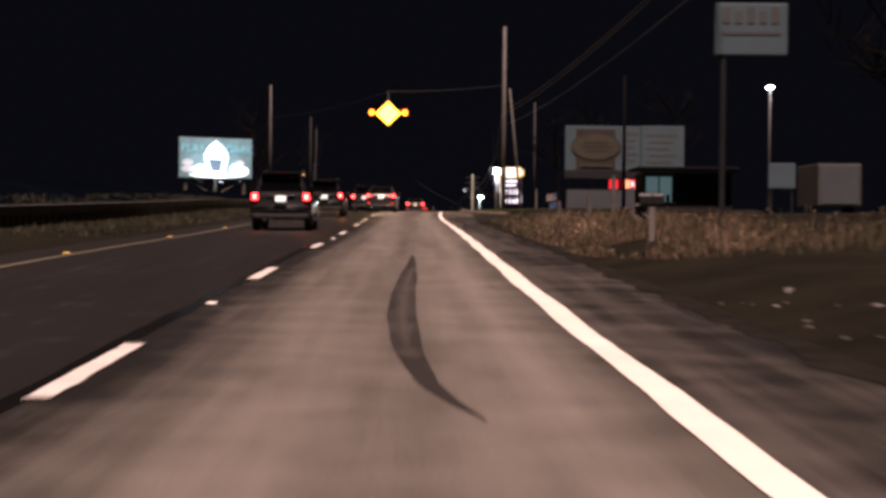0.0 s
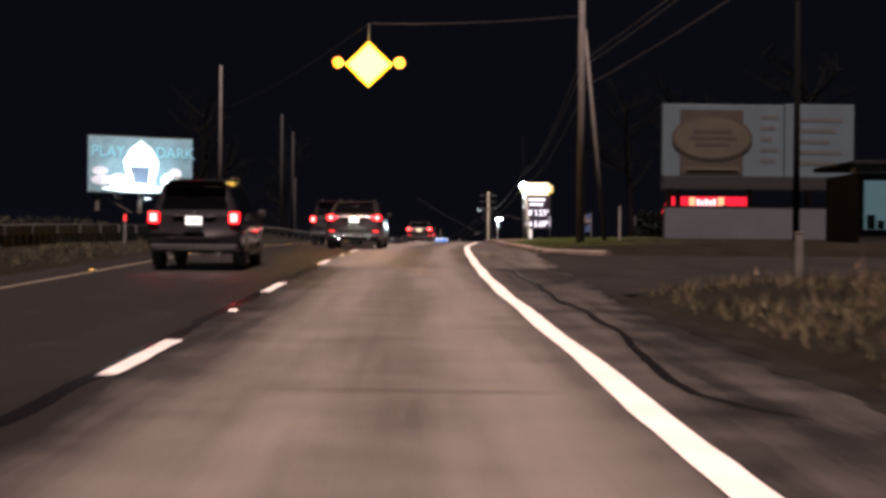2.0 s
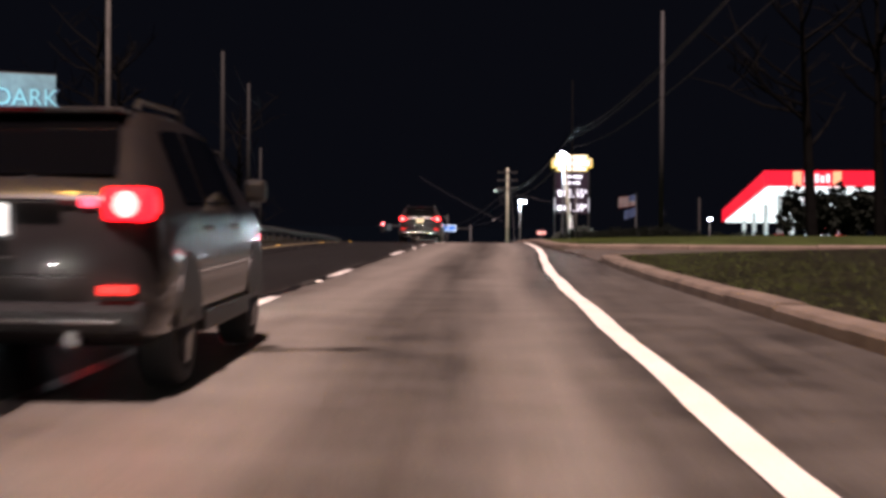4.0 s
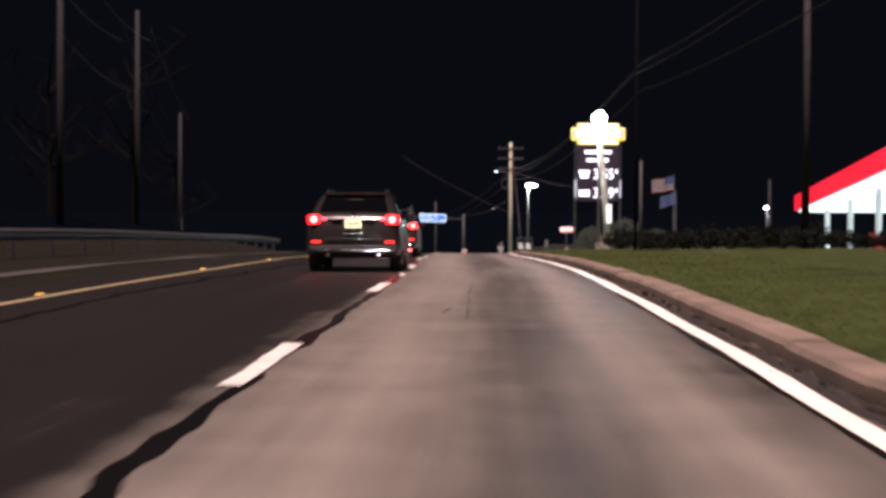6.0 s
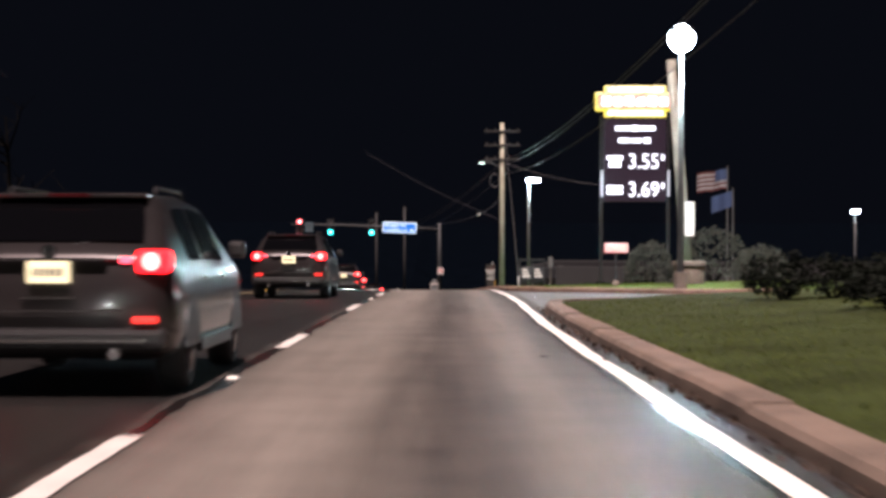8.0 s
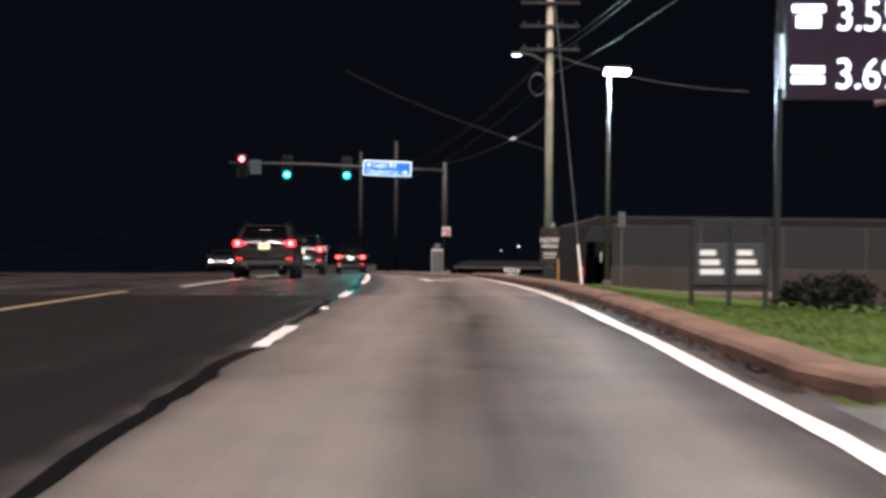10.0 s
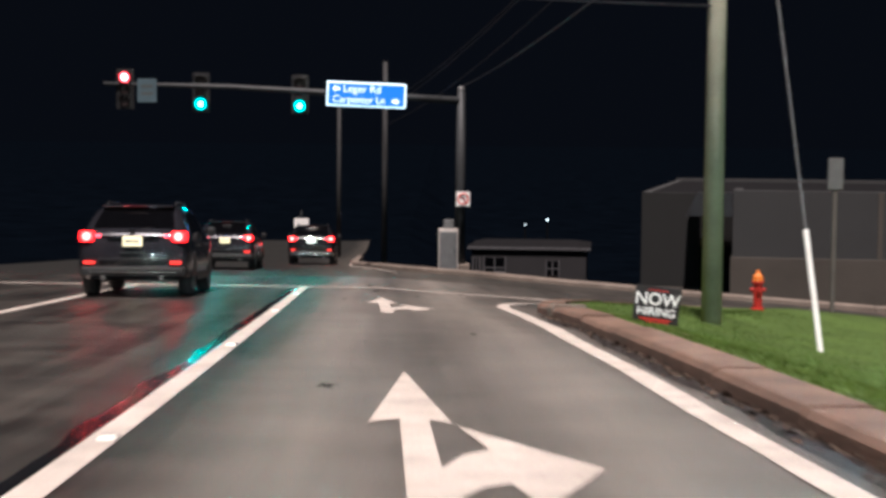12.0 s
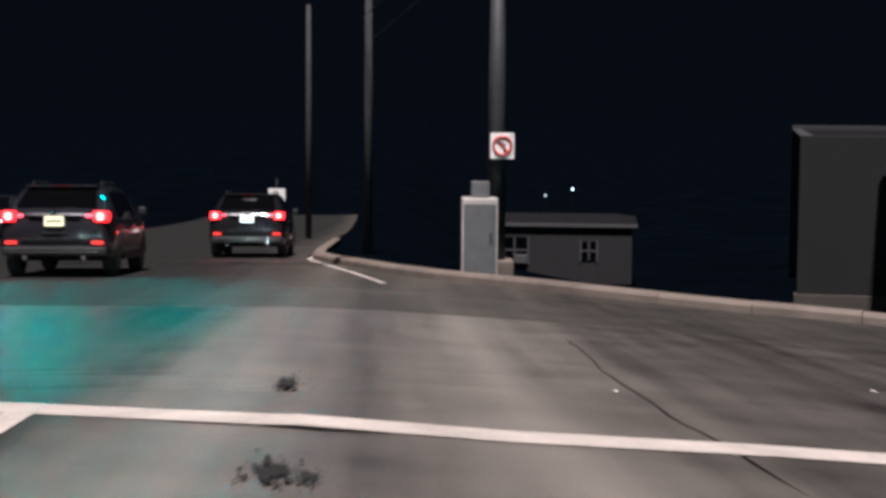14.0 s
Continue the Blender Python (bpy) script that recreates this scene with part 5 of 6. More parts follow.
lamp_post(30.1, 267, 2.8, "slim lamp post with bright round lamp", (0.5, 0.25), 0, 0.06)

# ---- leaning pole with planter, small signs ----
e = tagged(empty("leaning_pole", on_ground(10.3, 211.5, -0.16)), "thick pale wooden pole leaning beside a lamp post", "pole")
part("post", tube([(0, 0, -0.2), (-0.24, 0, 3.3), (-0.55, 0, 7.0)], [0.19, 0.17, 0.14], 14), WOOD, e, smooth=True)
part("notice", box(-0.14, 0.16, -0.2, -0.17, 1.6, 2.65, 0.01), SIGNWHITE, e, "white notice board")
e = tagged(empty("planter", on_ground(9.85, 208.5, -0.2)), "round brown concrete planter tub beside the driveway", "planter")
part("tub", tube([(0, 0, -0.05), (0, 0, 0.1), (0, 0, 0.75), (0, 0, 0.8)], [0.38, 0.42, 0.46, 0.42], 20), CONCRETE, e, smooth=True)
part("rim", tube([(0, 0, 0.76), (0, 0, 0.86)], [0.50, 0.48], 20), CONCRETE, e)
e = tagged(empty("small_sign", on_ground(7.86, 209.6, -0.15)), "small red and white lit sign on a short post", "sign")
part("post", box(-0.03, 0.03, 0.02, 0.06, -0.1, 1.15), DARKSTEEL, e)
part("footing", tube([(0, 0.04, 0.1), (0, 0.04, 0.22), (0, 0.04, 0.3)], [0.14, 0.12, 0.06], 12), CONCRETE, e, "small concrete footing")
part("panel", box(-0.34, 0.36, 0, 0.05, 1.12, 1.40, 0.02), NEONRED, e, "glowing red panel")
for k in range(7):
    part("letter_bar", box(-0.29 + 0.083 * k, -0.245 + 0.083 * k, -0.02, 0.0, 1.19, 1.33 - 0.03 * (k % 2), 0.01), glow("sign_face", (1.0, 0.28, 0.16), 0.55), e, "glowing pale block")

# ---- price sign ----
e = tagged(empty("price_sign", (12.65, 242.5, 0.12)), "tall filling station price sign with glowing oval top", "price sign")
gz = on_ground(12.1, 242.5).z
OVALY = glow("oval_yellow", (1.0, 0.72, 0.04), 0.62)
OVALR = glow("oval_red", (1.0, 0.10, 0.05), 0.55)
OVALW = glow("oval_white", (1.0, 0.90, 0.84), 1.0)
DIGIT = glow("digit_white", (0.95, 0.88, 1.0), 1.3)
PRICEBACK = material("price_panel", (0.012, 0.010, 0.016), 0.4, scale=2, vary=0.3, fine=20, bump=0, emit=(0.25, 0.08, 0.22), power=0.03)
oval = part("oval", box(-2.0, 2.0, 0, 0.4, 7.55, 8.5, 0.12), OVALY, e, "glowing yellow sign cabinet")
part("oval_top", box(-1.55, 1.55, 0.02, 0.38, 8.4, 8.82, 0.08), OVALY, oval)
part("oval_bottom", box(-1.55, 1.55, 0.02, 0.38, 7.25, 7.65, 0.08), OVALY, oval)
part("band", box(-1.86, 1.86, -0.05, 0.0, 7.68, 8.38, 0.05), OVALR, oval, "glowing red band")
part("plain_bar", box(-1.35, 1.35, -0.04, 0.02, 8.48, 8.72, 0.04), OVALW, oval, "glowing white bar")
part("plain_bar", box(-1.35, 1.35, -0.04, 0.02, 7.33, 7.57, 0.04), OVALW, oval)
for k in range(6):
    part("letter_bar", box(-1.68 + 0.57 * k, -1.24 + 0.57 * k, -0.09, -0.045, 7.78, 8.28 - 0.05 * (k % 2), 0.06), OVALW, oval, "glowing white block")
panel = part("panel", box(-1.55, 1.55, 0.05, 0.4, 3.05, 7.2, 0.04), PRICEBACK, e, "dark price panel")
for x0, x1, z0, z1 in ((-1.0, -0.25, 6.58, 6.80), (-0.2, 0.15, 6.55, 6.84), (0.2, 1.0, 6.58, 6.80), (-0.85, -0.25, 5.98, 6.20), (-0.2, 0.3, 5.98, 6.18), (0.4, 0.75, 5.96, 6.22),
                       (-1.42, -0.62, 5.12, 5.32), (-1.32, -0.72, 4.76, 5.06), (-1.42, -0.62, 3.42, 3.6), (-1.42, -0.62, 3.66, 3.84)):
    part("text_bar", box(x0, x1, 0.0, 0.06, z0, z1, 0.04), DIGIT, panel)
for txt, z in (("3.55", 5.02), ("3.69", 3.62)):
    lettering(txt, 1.05, DIGIT, panel, 0.42, 0.03, z, 0.88, "price", thick=0.03)
    part("text_bar", box(1.30, 1.45, 0.0, 0.06, z + 0.08, z + 0.36, 0.02), DIGIT, panel)
for x in (-1.75, 1.6):
    part("post", box(x, x + 0.14, 0.1, 0.3, gz - 0.3, 7.3, 0.02), DARKSTEEL, e)
for x in (-1.66, 1.66):
    part("strip_light", box(x - 0.05, x + 0.05, 0.0, 0.1, 3.3, 4.6, 0.02), glow("strip_light", (0.7, 0.8, 1.0), 0.25), e)

# ---- filling station canopy ----
far, near = Vector((27.9, 245.5)), Vector((23.6, 201.0))
way = (near - far).normalized()
side = Vector((-way.y, way.x))
if side.x < 0:
    side = -side
CANRED = material("canopy_red", (0.55, 0.015, 0.03), 0.4, scale=1, vary=0.08, fine=20, bump=0, emit=(1.0, 0.012, 0.035), power=0.5, spec=0.1)
CANWHITE = glow("canopy_soffit", (0.90, 1.0, 0.98), 0.85, (0.8, 0.8, 0.8))
e = tagged(empty("canopy"), "long filling station canopy with red fascia and lit white soffit", "canopy")


def canopy_box(u0, u1, v0, v1, z0, z1, tilt=2.52):
    """u along the road from the far corner, v away from the road; rises a little towards the near end."""
    b_ = bmesh.new()
    vs = []
    for u, v in ((u0, v0), (u1, v0), (u1, v1), (u0, v1)):
        p = far + way * u + side * v
        k = tilt * u / 44.7
        vs.append((b_.verts.new((p.x, p.y, z0 + k)), b_.verts.new((p.x, p.y, z1 + k))))
    for k in range(4):
        (a, b2), (c, d2) = vs[k], vs[(k + 1) % 4]
        b_.faces.new((a, c, d2, b2))
    b_.faces.new([v[0] for v in vs][::-1])
    b_.faces.new([v[1] for v in vs])
    bmesh.ops.recalc_face_normals(b_, faces=b_.faces)
    return b_


part("fascia", canopy_box(0, 44.7, 0, 0.25, 2.53, 3.65), CANRED, e, "glowing red fascia")
part("fascia", canopy_box(44.45, 44.7, 0.26, 8.2, 2.53, 3.65), CANRED, e, "glowing red fascia")
part("fascia", canopy_box(0, 0.25, 0.26, 8.2, 2.53, 3.65), CANRED, e, "glowing red fascia")
for v in (2.05, 4.9):
    part("strip", canopy_box(44.7, 44.76, v, v + 0.6, 2.58, 3.6), NEONORANGE, e, "glowing orange strip")
for k in range(5):
    part("letter_bar", canopy_box(44.7, 44.76, 2.8 + 0.4 * k, 3.08 + 0.4 * k, 2.78, 3.42 - 0.12 * (k % 2)), NEONPINK, e, "glowing white block")
part("soffit", canopy_box(0.3, 44.4, 0.3, 8.1, 2.40, 2.55), CANWHITE, e, "lit white soffit")
part("deck", canopy_box(0.3, 44.4, 0.3, 8.1, 2.57, 3.5), DARKSTEEL, e)
COLW = material("column_white", (0.6, 0.62, 0.62), 0.5, scale=1, vary=0.1, fine=20, bump=0)
for u in (5, 16, 27, 38):
    for v in (1.8, 6.4):
        p = far + way * u + side * v
        c = part("column", tube([(p.x, p.y, on_ground(p.x, p.y).z - 0.2), (p.x, p.y, 2.45 + 2.52 * u / 44.7)], 0.2, 12), COLW, e, "white column")
        part("column_base", box(p.x - 0.35, p.x + 0.35, p.y - 0.35, p.y + 0.35, on_ground(p.x, p.y).z - 0.1, on_ground(p.x, p.y).z + 1.0, 0.05), SIGNRED, c, "red column base")
for u in (10, 22, 34):
    p = far + way * u + side * 4.1
    li = new("canopy_light", bpy.data.lights.new("canopy_light", "AREA"))
    li.data.energy, li.data.color, li.data.size, li.data.size_y, li.data.shape = 500, (0.88, 1.0, 0.97), 7, 3, "RECTANGLE"
    li.matrix_world = look((p.x, p.y, 2.3 + 2.52 * u / 44.7), (p.x, p.y, -5))
    for v in (2.6, 5.6):
        q = far + way * u + side * v
        z = on_ground(q.x, q.y).z
        pump = tagged(empty("fuel_pump", (q.x, q.y, z - 0.05), 10), "white and red fuel pump under the canopy", "fuel pump", "fuel pumps")
        part("cabinet", box(-0.35, 0.35, -0.5, 0.5, 0, 1.5, 0.05), COLW, pump)
        part("display", box(-0.37, -0.34, -0.35, 0.35, 0.9, 1.3), GLASSDARK, pump)
        part("top", box(-0.38, 0.38, -0.52, 0.52, 1.5, 1.8, 0.04), SIGNRED, pump)

# ---- flags ----
FLAGWHITE = material("flag_white", (0.26, 0.26, 0.27), 0.8, vary=0, bump=0)
FLAGRED = material("flag_red", (0.085, 0.022, 0.022), 0.8, vary=0, bump=0)
FLAGBLUE = material("flag_blue", (0.035, 0.06, 0.14), 0.8, vary=0, bump=0)
for x, y, h, mat1, mat2, lab in ((21.6, 266, 9.6, FLAGWHITE, FLAGRED, "striped flag hanging on a tall pole"), (21.2, 262, 7.9, None, None, "blue flag on a slim pole")):
    z0 = on_ground(x, y).z
    e = tagged(empty("flagpole", (x, y, z0)), lab, "flag")
    part("pole", tube([(0, 0, -0.1), (0, 0, h)], [0.06, 0.035], 10), STEEL, e)
    if mat1:
        flag = None
        for k in range(9):
            b = bmesh.new()
            last = None
            for j in range(11):
                xx = -0.05 - j * 0.19
                row = [b.verts.new((xx, 0.14 * math.sin(j * 0.9), h - 0.2 - 0.14 * (k + q) - 0.03 * j + 0.03 * math.sin(j))) for q in (0, 1)]
                if last:
                    b.faces.new((last[0], last[1], row[1], row[0]))
                last = row
            part("flag_stripe", b, mat2 if k % 2 == 0 else mat1, e)
        b = bmesh.new()
        last = None
        for j in range(5):
            row = [b.verts.new((-0.05 - j * 0.19, 0.14 * math.sin(j * 0.9) - 0.012, h - 0.2 - 0.7 * q - 0.03 * j + 0.03 * math.sin(j))) for q in (0, 1)]
            if last:
                b.faces.new((last[0], last[1], row[1], row[0]))
            last = row
        part("canton", b, FLAGBLUE, e, "blue corner of the flag")
    else:
        b = bmesh.new()
        last = None
        for j in range(9):
            row = [b.verts.new((-0.05 - j * 0.16, 0.12 * math.sin(j * 0.8), h - 0.2 - 1.0 * q - 0.05 * j)) for q in (0, 1)]
            if last:
                b.faces.new((last[0], last[1], row[1], row[0]))
            last = row
        part("flag", b, FLAGBLUE, e, "blue cloth")

# ---- traffic signals over the crossing ----
e = tagged(empty("signal_mast", (3.35, 297.0, 0)), "grey steel signal mast with long arm over the lanes", "signal mast")
gz = on_ground(3.35, 297).z
part("post", tube([(0, 0, gz - 0.2), (0, 0, -1), (0, 0, 1.75)], [0.20, 0.17, 0.13], 16), ARMSTEEL, e, smooth=True)
part("cap", tube([(0, 0, 1.75), (0, 0, 1.85)], [0.15, 0.08], 16), STEEL, e)
part("arm", tube([(0, 0, 1.35), (-3, -0.3, 1.5), (-8, -1.2, 1.72), (-12.2, -1.8, 1.78)], [0.13, 0.11, 0.085, 0.06], 12), ARMSTEEL, e, smooth=True)
part("foot", box(-0.35, 0.35, -0.35, 0.35, gz - 0.2, gz + 0.35, 0.04), CONCRETE, e)


def signal(x, y, z, lit, label):
    """A three-lens signal head that faces -y; z is the middle lens."""
    s_ = tagged(empty("traffic_signal", (x, y, z), -1.5), label, "traffic signal", "signals on the mast arm")
    part("housing", box(-0.18, 0.18, 0.0, 0.24, -0.61, 0.61, 0.03), BLACK, s_)
    part("backplate", box(-0.30, 0.30, 0.10, 0.12, -0.68, 0.68, 0.02), BLACK, s_)
    for k, dz in enumerate((0.40, 0.0, -0.40)):
        m_ = lit if (lit is RED_SIGNAL and k == 0) or (lit is GREEN_SIGNAL and k == 2) else OFF_LENS
        lens_ = part("lens", tube([(0, 0.0, dz), (0, -0.03, dz)], [0.19, 0.15], 20), m_, s_, "lit lens" if m_ is lit else "unlit lens")
        if m_ is lit:
            part("lamp_core", tube([(0, -0.03, dz), (0, -0.05, dz)], [0.125, 0.09], 20), RED_CORE if lit is RED_SIGNAL else GREEN_CORE, lens_, "bright lamp core")
        b_ = bmesh.new()
        last_ = None
        for j in range(13):
            a_ = math.pi * (-0.1 + 1.2 * j / 12)
            row_ = [b_.verts.new((0.2 * math.cos(a_), yy, dz + 0.2 * math.sin(a_))) for yy in (0.0, -0.14)]
            if last_:
                b_.faces.new((last_[0], last_[1], row_[1], row_[0]))
            last_ = row_
        part("visor", b_, BLACK, s_)
    part("clamp", box(-0.05, 0.05, 0.2, 0.42, -0.08, 0.08), STEEL, s_)
    return s_


signal(-2.28, 296.5, 1.50, GREEN_SIGNAL, "black traffic signal showing green")
signal(-5.64, 295.9, 1.53, GREEN_SIGNAL, "black traffic signal showing green")
signal(-8.13, 295.2, 1.60, RED_SIGNAL, "black traffic signal showing red for the turning lane")
for x, y, z, c, p in ((-2.28, 296.1, 1.14, (0.04, 1, 0.9), 150), (-5.64, 295.5, 1.17, (0.04, 1, 0.9), 150), (-8.13, 294.8, 1.96, (1, 0.05, 0.06), 90)):
    li = new("signal_light", bpy.data.lights.new("signal_light", "SPOT"))
    li.data.energy, li.data.color, li.data.shadow_soft_size = p, c, 0.14
    li.data.spot_size, li.data.spot_blend = radians(80), 0.8
    li.matrix_world = look((x, y, z), (x + 0.6, y - 20, z - 6.5))
e = tagged(empty("turn_sign", (-7.35, 295.1, 1.55), -1), "white square lane control sign on the mast arm", "sign")
part("panel", box(-0.33, 0.33, 0, 0.02, -0.40, 0.40, 0.015), PANEL, e)
part("bar", box(-0.2, 0.2, -0.006, 0, 0.1, 0.2), DIMTEXT, e)
part("bar", box(-0.2, 0.2, -0.006, 0, -0.15, -0.05), DIMTEXT, e)
e = tagged(empty("street_sign", (0.05, 296.25, 1.50), 0), "blue street name sign with white words on the mast arm", "sign")
e.matrix_world = Matrix.Translation((0.05, 296.25, 1.50)) @ Matrix.Rotation(radians(2), 4, "Y")
# Glow added to the street sign for light its sheeting throws back.
STB = material("retro_glow_blue", (0.015, 0.12, 0.42), 0.45, vary=0, bump=0, emit=(0.02, 0.13, 0.5), power=0.5)
STW = material("retro_glow_white", (0.85, 0.88, 0.9), 0.45, vary=0, bump=0, emit=(0.8, 0.9, 1.0), power=0.6)
part("border", box(-1.37, 1.37, 0.0, 0.05, -0.42, 0.42, 0.04), STW, e, "white border")
part("face", box(-1.32, 1.32, -0.012, 0.0, -0.37, 0.37, 0.005), STB, e, "blue face")
lettering("Leger Rd", 0.36, STW, e, -0.15, -0.018, 0.18, 1.0)
lettering("Carpenter Ln", 0.36, STW, e, -0.25, -0.018, -0.19, 0.92)
for cx, cz, s in ((-1.05, 0.18, -1), (1.02, -0.19, 1)):
    part("arrow", plate([(cx + s * 0.14, cz), (cx, cz + 0.12), (cx, cz + 0.05), (cx - s * 0.13, cz + 0.05), (cx - s * 0.13, cz - 0.05), (cx, cz - 0.05), (cx, cz - 0.12)], 0.008), STW, e).location = (0, -0.021, 0)
e = tagged(empty("turn_ban_sign", (3.45, 296.7, -2.1)), "square white sign with red ring on the signal mast", "sign")
part("panel", box(-0.24, 0.24, 0, 0.02, -0.26, 0.26, 0.02), SIGNWHITE, e)
part("symbol", tube([(0.05, -0.006, -0.15), (0.05, -0.006, 0.02), (-0.09, -0.006, 0.09)], 0.024, 6), INK, e, "black turn arrow")
ring = [(0.18 * math.cos(a), -0.008, 0.18 * math.sin(a)) for a in (2 * math.pi * k / 24 for k in range(25))]
b = tube(ring, 0.026, 6)
tube([(-0.125, -0.01, 0.125), (0.125, -0.01, -0.125)], 0.02, 6, b)
part("ring", b, SIGNRED, e, "red ring and slash")
e = tagged(empty("signal_cabinet", on_ground(2.92, 293.8)), "pale metal signal control cabinet beside the mast", "cabinet")
part("body", box(-0.33, 0.33, -0.25, 0.3, 0.1, 1.55, 0.03), material("cabinet_paint", (0.50, 0.46, 0.43), 0.5, 0.3, scale=2, vary=0.15, fine=20, bump=0), e)
part("door", box(-0.29, 0.29, -0.27, -0.24, 0.16, 1.45, 0.015), STEEL, e)
part("handle", box(0.18, 0.22, -0.30, -0.26, 0.75, 0.92, 0.01), DARKSTEEL, e)
part("plinth", box(-0.4, 0.4, -0.32, 0.36, -0.2, 0.12, 0.03), CONCRETE, e)
part("meter_box", box(-0.16, 0.18, -0.1, 0.15, 1.55, 1.85, 0.03), STEEL, e)
e = tagged(empty("lane_sign", (-10.6, 398, 0)), "plain white rectangular sign on a post beyond the crossing", "sign")
gz = on_ground(-10.6, 398).z
part("panel", box(-0.7, 0.7, 0, 0.03, gz + 0.9, gz + 2.4, 0.02), SIGNWHITE, e)
part("post", box(-0.03, 0.03, 0.02, 0.07, gz - 0.2, gz + 3.2), STEEL, e)
part("bar", box(-0.2, 0.2, -0.006, 0, gz + 1.5, gz + 1.7), DIMTEXT, e)

# ---- lawn on the corner: signs, hydrant ----
def hiring(x, y, w, h, z0, turn, label, tall):
    ee = tagged(empty("hiring_sign", on_ground(x, y), turn), label, "sign")
    part("panel", box(-w / 2, w / 2, 0, 0.015, z0, z0 + h, 0.008), INKBLACK, ee, "black printed panel")
    k = 1.0 if not tall else 1.02
    top = z0 + h * (0.64 if not tall else 0.66)
    lettering("NOW", w * 0.37 * k, SIGNWHITE, ee, 0, -0.008, top, 1.0, bold=0.0028)
    lettering("HIRING", w * 0.25 * k, SIGNWHITE, ee, 0, -0.008, top - (h * 0.34 if not tall else w * 0.31), 1.0, bold=0.002)
    part("text_bar", box(-w * 0.22, w * 0.22, -0.005, 0, z0 + h * 0.885, z0 + h * 0.905) if not tall else box(-w * 0.2, w * 0.2, -0.005, 0, z0 + h * 0.72, z0 + h * 0.735), SIGNRED, ee)
    if tall:
        for j, u in enumerate((0.33, 0.29, 0.25, 0.21)):
            part("text_bar", box(-w * (0.36 - 0.03 * (j % 2)), w * (0.36 - 0.03 * (j % 2)), -0.005, 0, z0 + h * u, z0 + h * (u + 0.018)), SIGNWHITE if j != 2 else DIMTEXT, ee)
        part("photo", plate(disc(-w * 0.24, z0 + h * 0.885, w * 0.24, h * 0.075, 9), 0.006), BROWN, ee).location = (0, -0.007, 0)
        part("photo", plate(disc(w * 0.23, z0 + h * 0.87, w * 0.25, h * 0.09, 9), 0.006), SIGNBROWN, ee).location = (0, -0.007, 0)
        part("photo", plate(disc(0.02, z0 + h * 0.09, w * 0.3, h * 0.075, 14), 0.006), BROWN, ee).location = (0, -0.007, 0)
    else:
        part("text_bar", box(-w * 0.34, w * 0.34, -0.005, 0, z0 + h * 0.08, z0 + h * 0.12), SIGNRED, ee)
        part("text_bar", box(-w * 0.2, w * 0.3, -0.005, 0, z0 + h * 0.02, z0 + h * 0.045), SIGNRED, ee)
        for sx in (-w * 0.3, w * 0.3):
            part("stake", tube([(sx, 0.02, -0.15), (sx, 0.02, z0 + h * 0.5)], 0.006, 6), STEEL, ee)
    return ee


INKBLACK = material("black_print", (0.008, 0.007, 0.008), 0.75, scale=3, vary=0.3, fine=20, bump=0)
SIGNBROWN = material("photo_brown", (0.05, 0.022, 0.016), 0.6, scale=6, vary=0.6, fine=20, bump=0)
yard = hiring(5.42, 261.1, 0.61, 0.49, 0.03, -8, "black NOW HIRING yard sign tilted in the lawn", False)
yard.matrix_world = yard.matrix_world @ Matrix.Rotation(radians(6), 4, "Y")
banner = hiring(5.49, 243.4, 0.47, 0.96, 0.38, -4, "tall black NOW HIRING banner on a stand in the lawn", True)
part("stand_base", box(-0.17, 0.17, -0.02, 0.25, 0.0, 0.36, 0.03), BLACK, banner, "black weighted base")
part("stand_leg", box(0.19, 0.235, -0.04, 0.01, -0.06, 0.56, 0.015), material("gold_paint", (0.42, 0.26, 0.05), 0.5, scale=8, vary=0.2, fine=40, bump=0), banner, "gold painted leg")
part("stand_pole", tube([(0.02, 0.05, 0.3), (0.02, 0.05, 1.25), (0.07, 0.05, 1.42), (0.11, 0.05, 1.44), (0.12, 0.05, 1.36), (0.08, 0.05, 1.25)], 0.010, 6), SIGNWHITE, banner, "white bent hook")
e = tagged(empty("fire_hydrant", on_ground(8.9, 271.7)), "red fire hydrant with orange cap beside the corner", "fire hydrant")
HYD = material("hydrant_red", (0.38, 0.018, 0.014), 0.5, scale=6, vary=0.2, fine=30, bump=0.1)
HYDO = material("hydrant_orange", (0.60, 0.17, 0.02), 0.5, scale=6, vary=0.2, fine=30, bump=0.1)
e.matrix_world = e.matrix_world @ Matrix.Diagonal((0.86, 0.86, 0.86, 1))
part("barrel", tube([(0, 0, -0.1), (0, 0, 0.05), (0, 0, 0.06), (0, 0, 0.62), (0, 0, 0.63), (0, 0, 0.68)], [0.15, 0.15, 0.105, 0.105, 0.14, 0.14], 16), HYD, e, smooth=False)
part("bonnet", tube([(0, 0, 0.68), (0, 0, 0.80), (0, 0, 0.86), (0, 0, 0.93)], [0.125, 0.11, 0.05, 0.035], 16), HYDO, e, "orange bonnet")
for dx, dy in ((1, 0), (-1, 0), (0, -1)):
    part("outlet", tube([(dx * 0.1, dy * 0.1, 0.48), (dx * 0.17, dy * 0.17, 0.48)], 0.05, 10), HYD, e, "red outlet cap")
e = tagged(empty("banner_stand", on_ground(6.3, 223.5), 5), "dark sign rack with two pale printed panels on the lawn", "sign rack")
RACKPRINT = material("rack_print", (0.035, 0.038, 0.045), 0.6, scale=4, vary=0.3, fine=8, bump=0)
for x in (-0.44, 0.03):
    panel = part("panel", box(x, x + 0.41, 0, 0.03, 0.32, 0.80, 0.01), RACKPRINT, e, "pale printed panel")
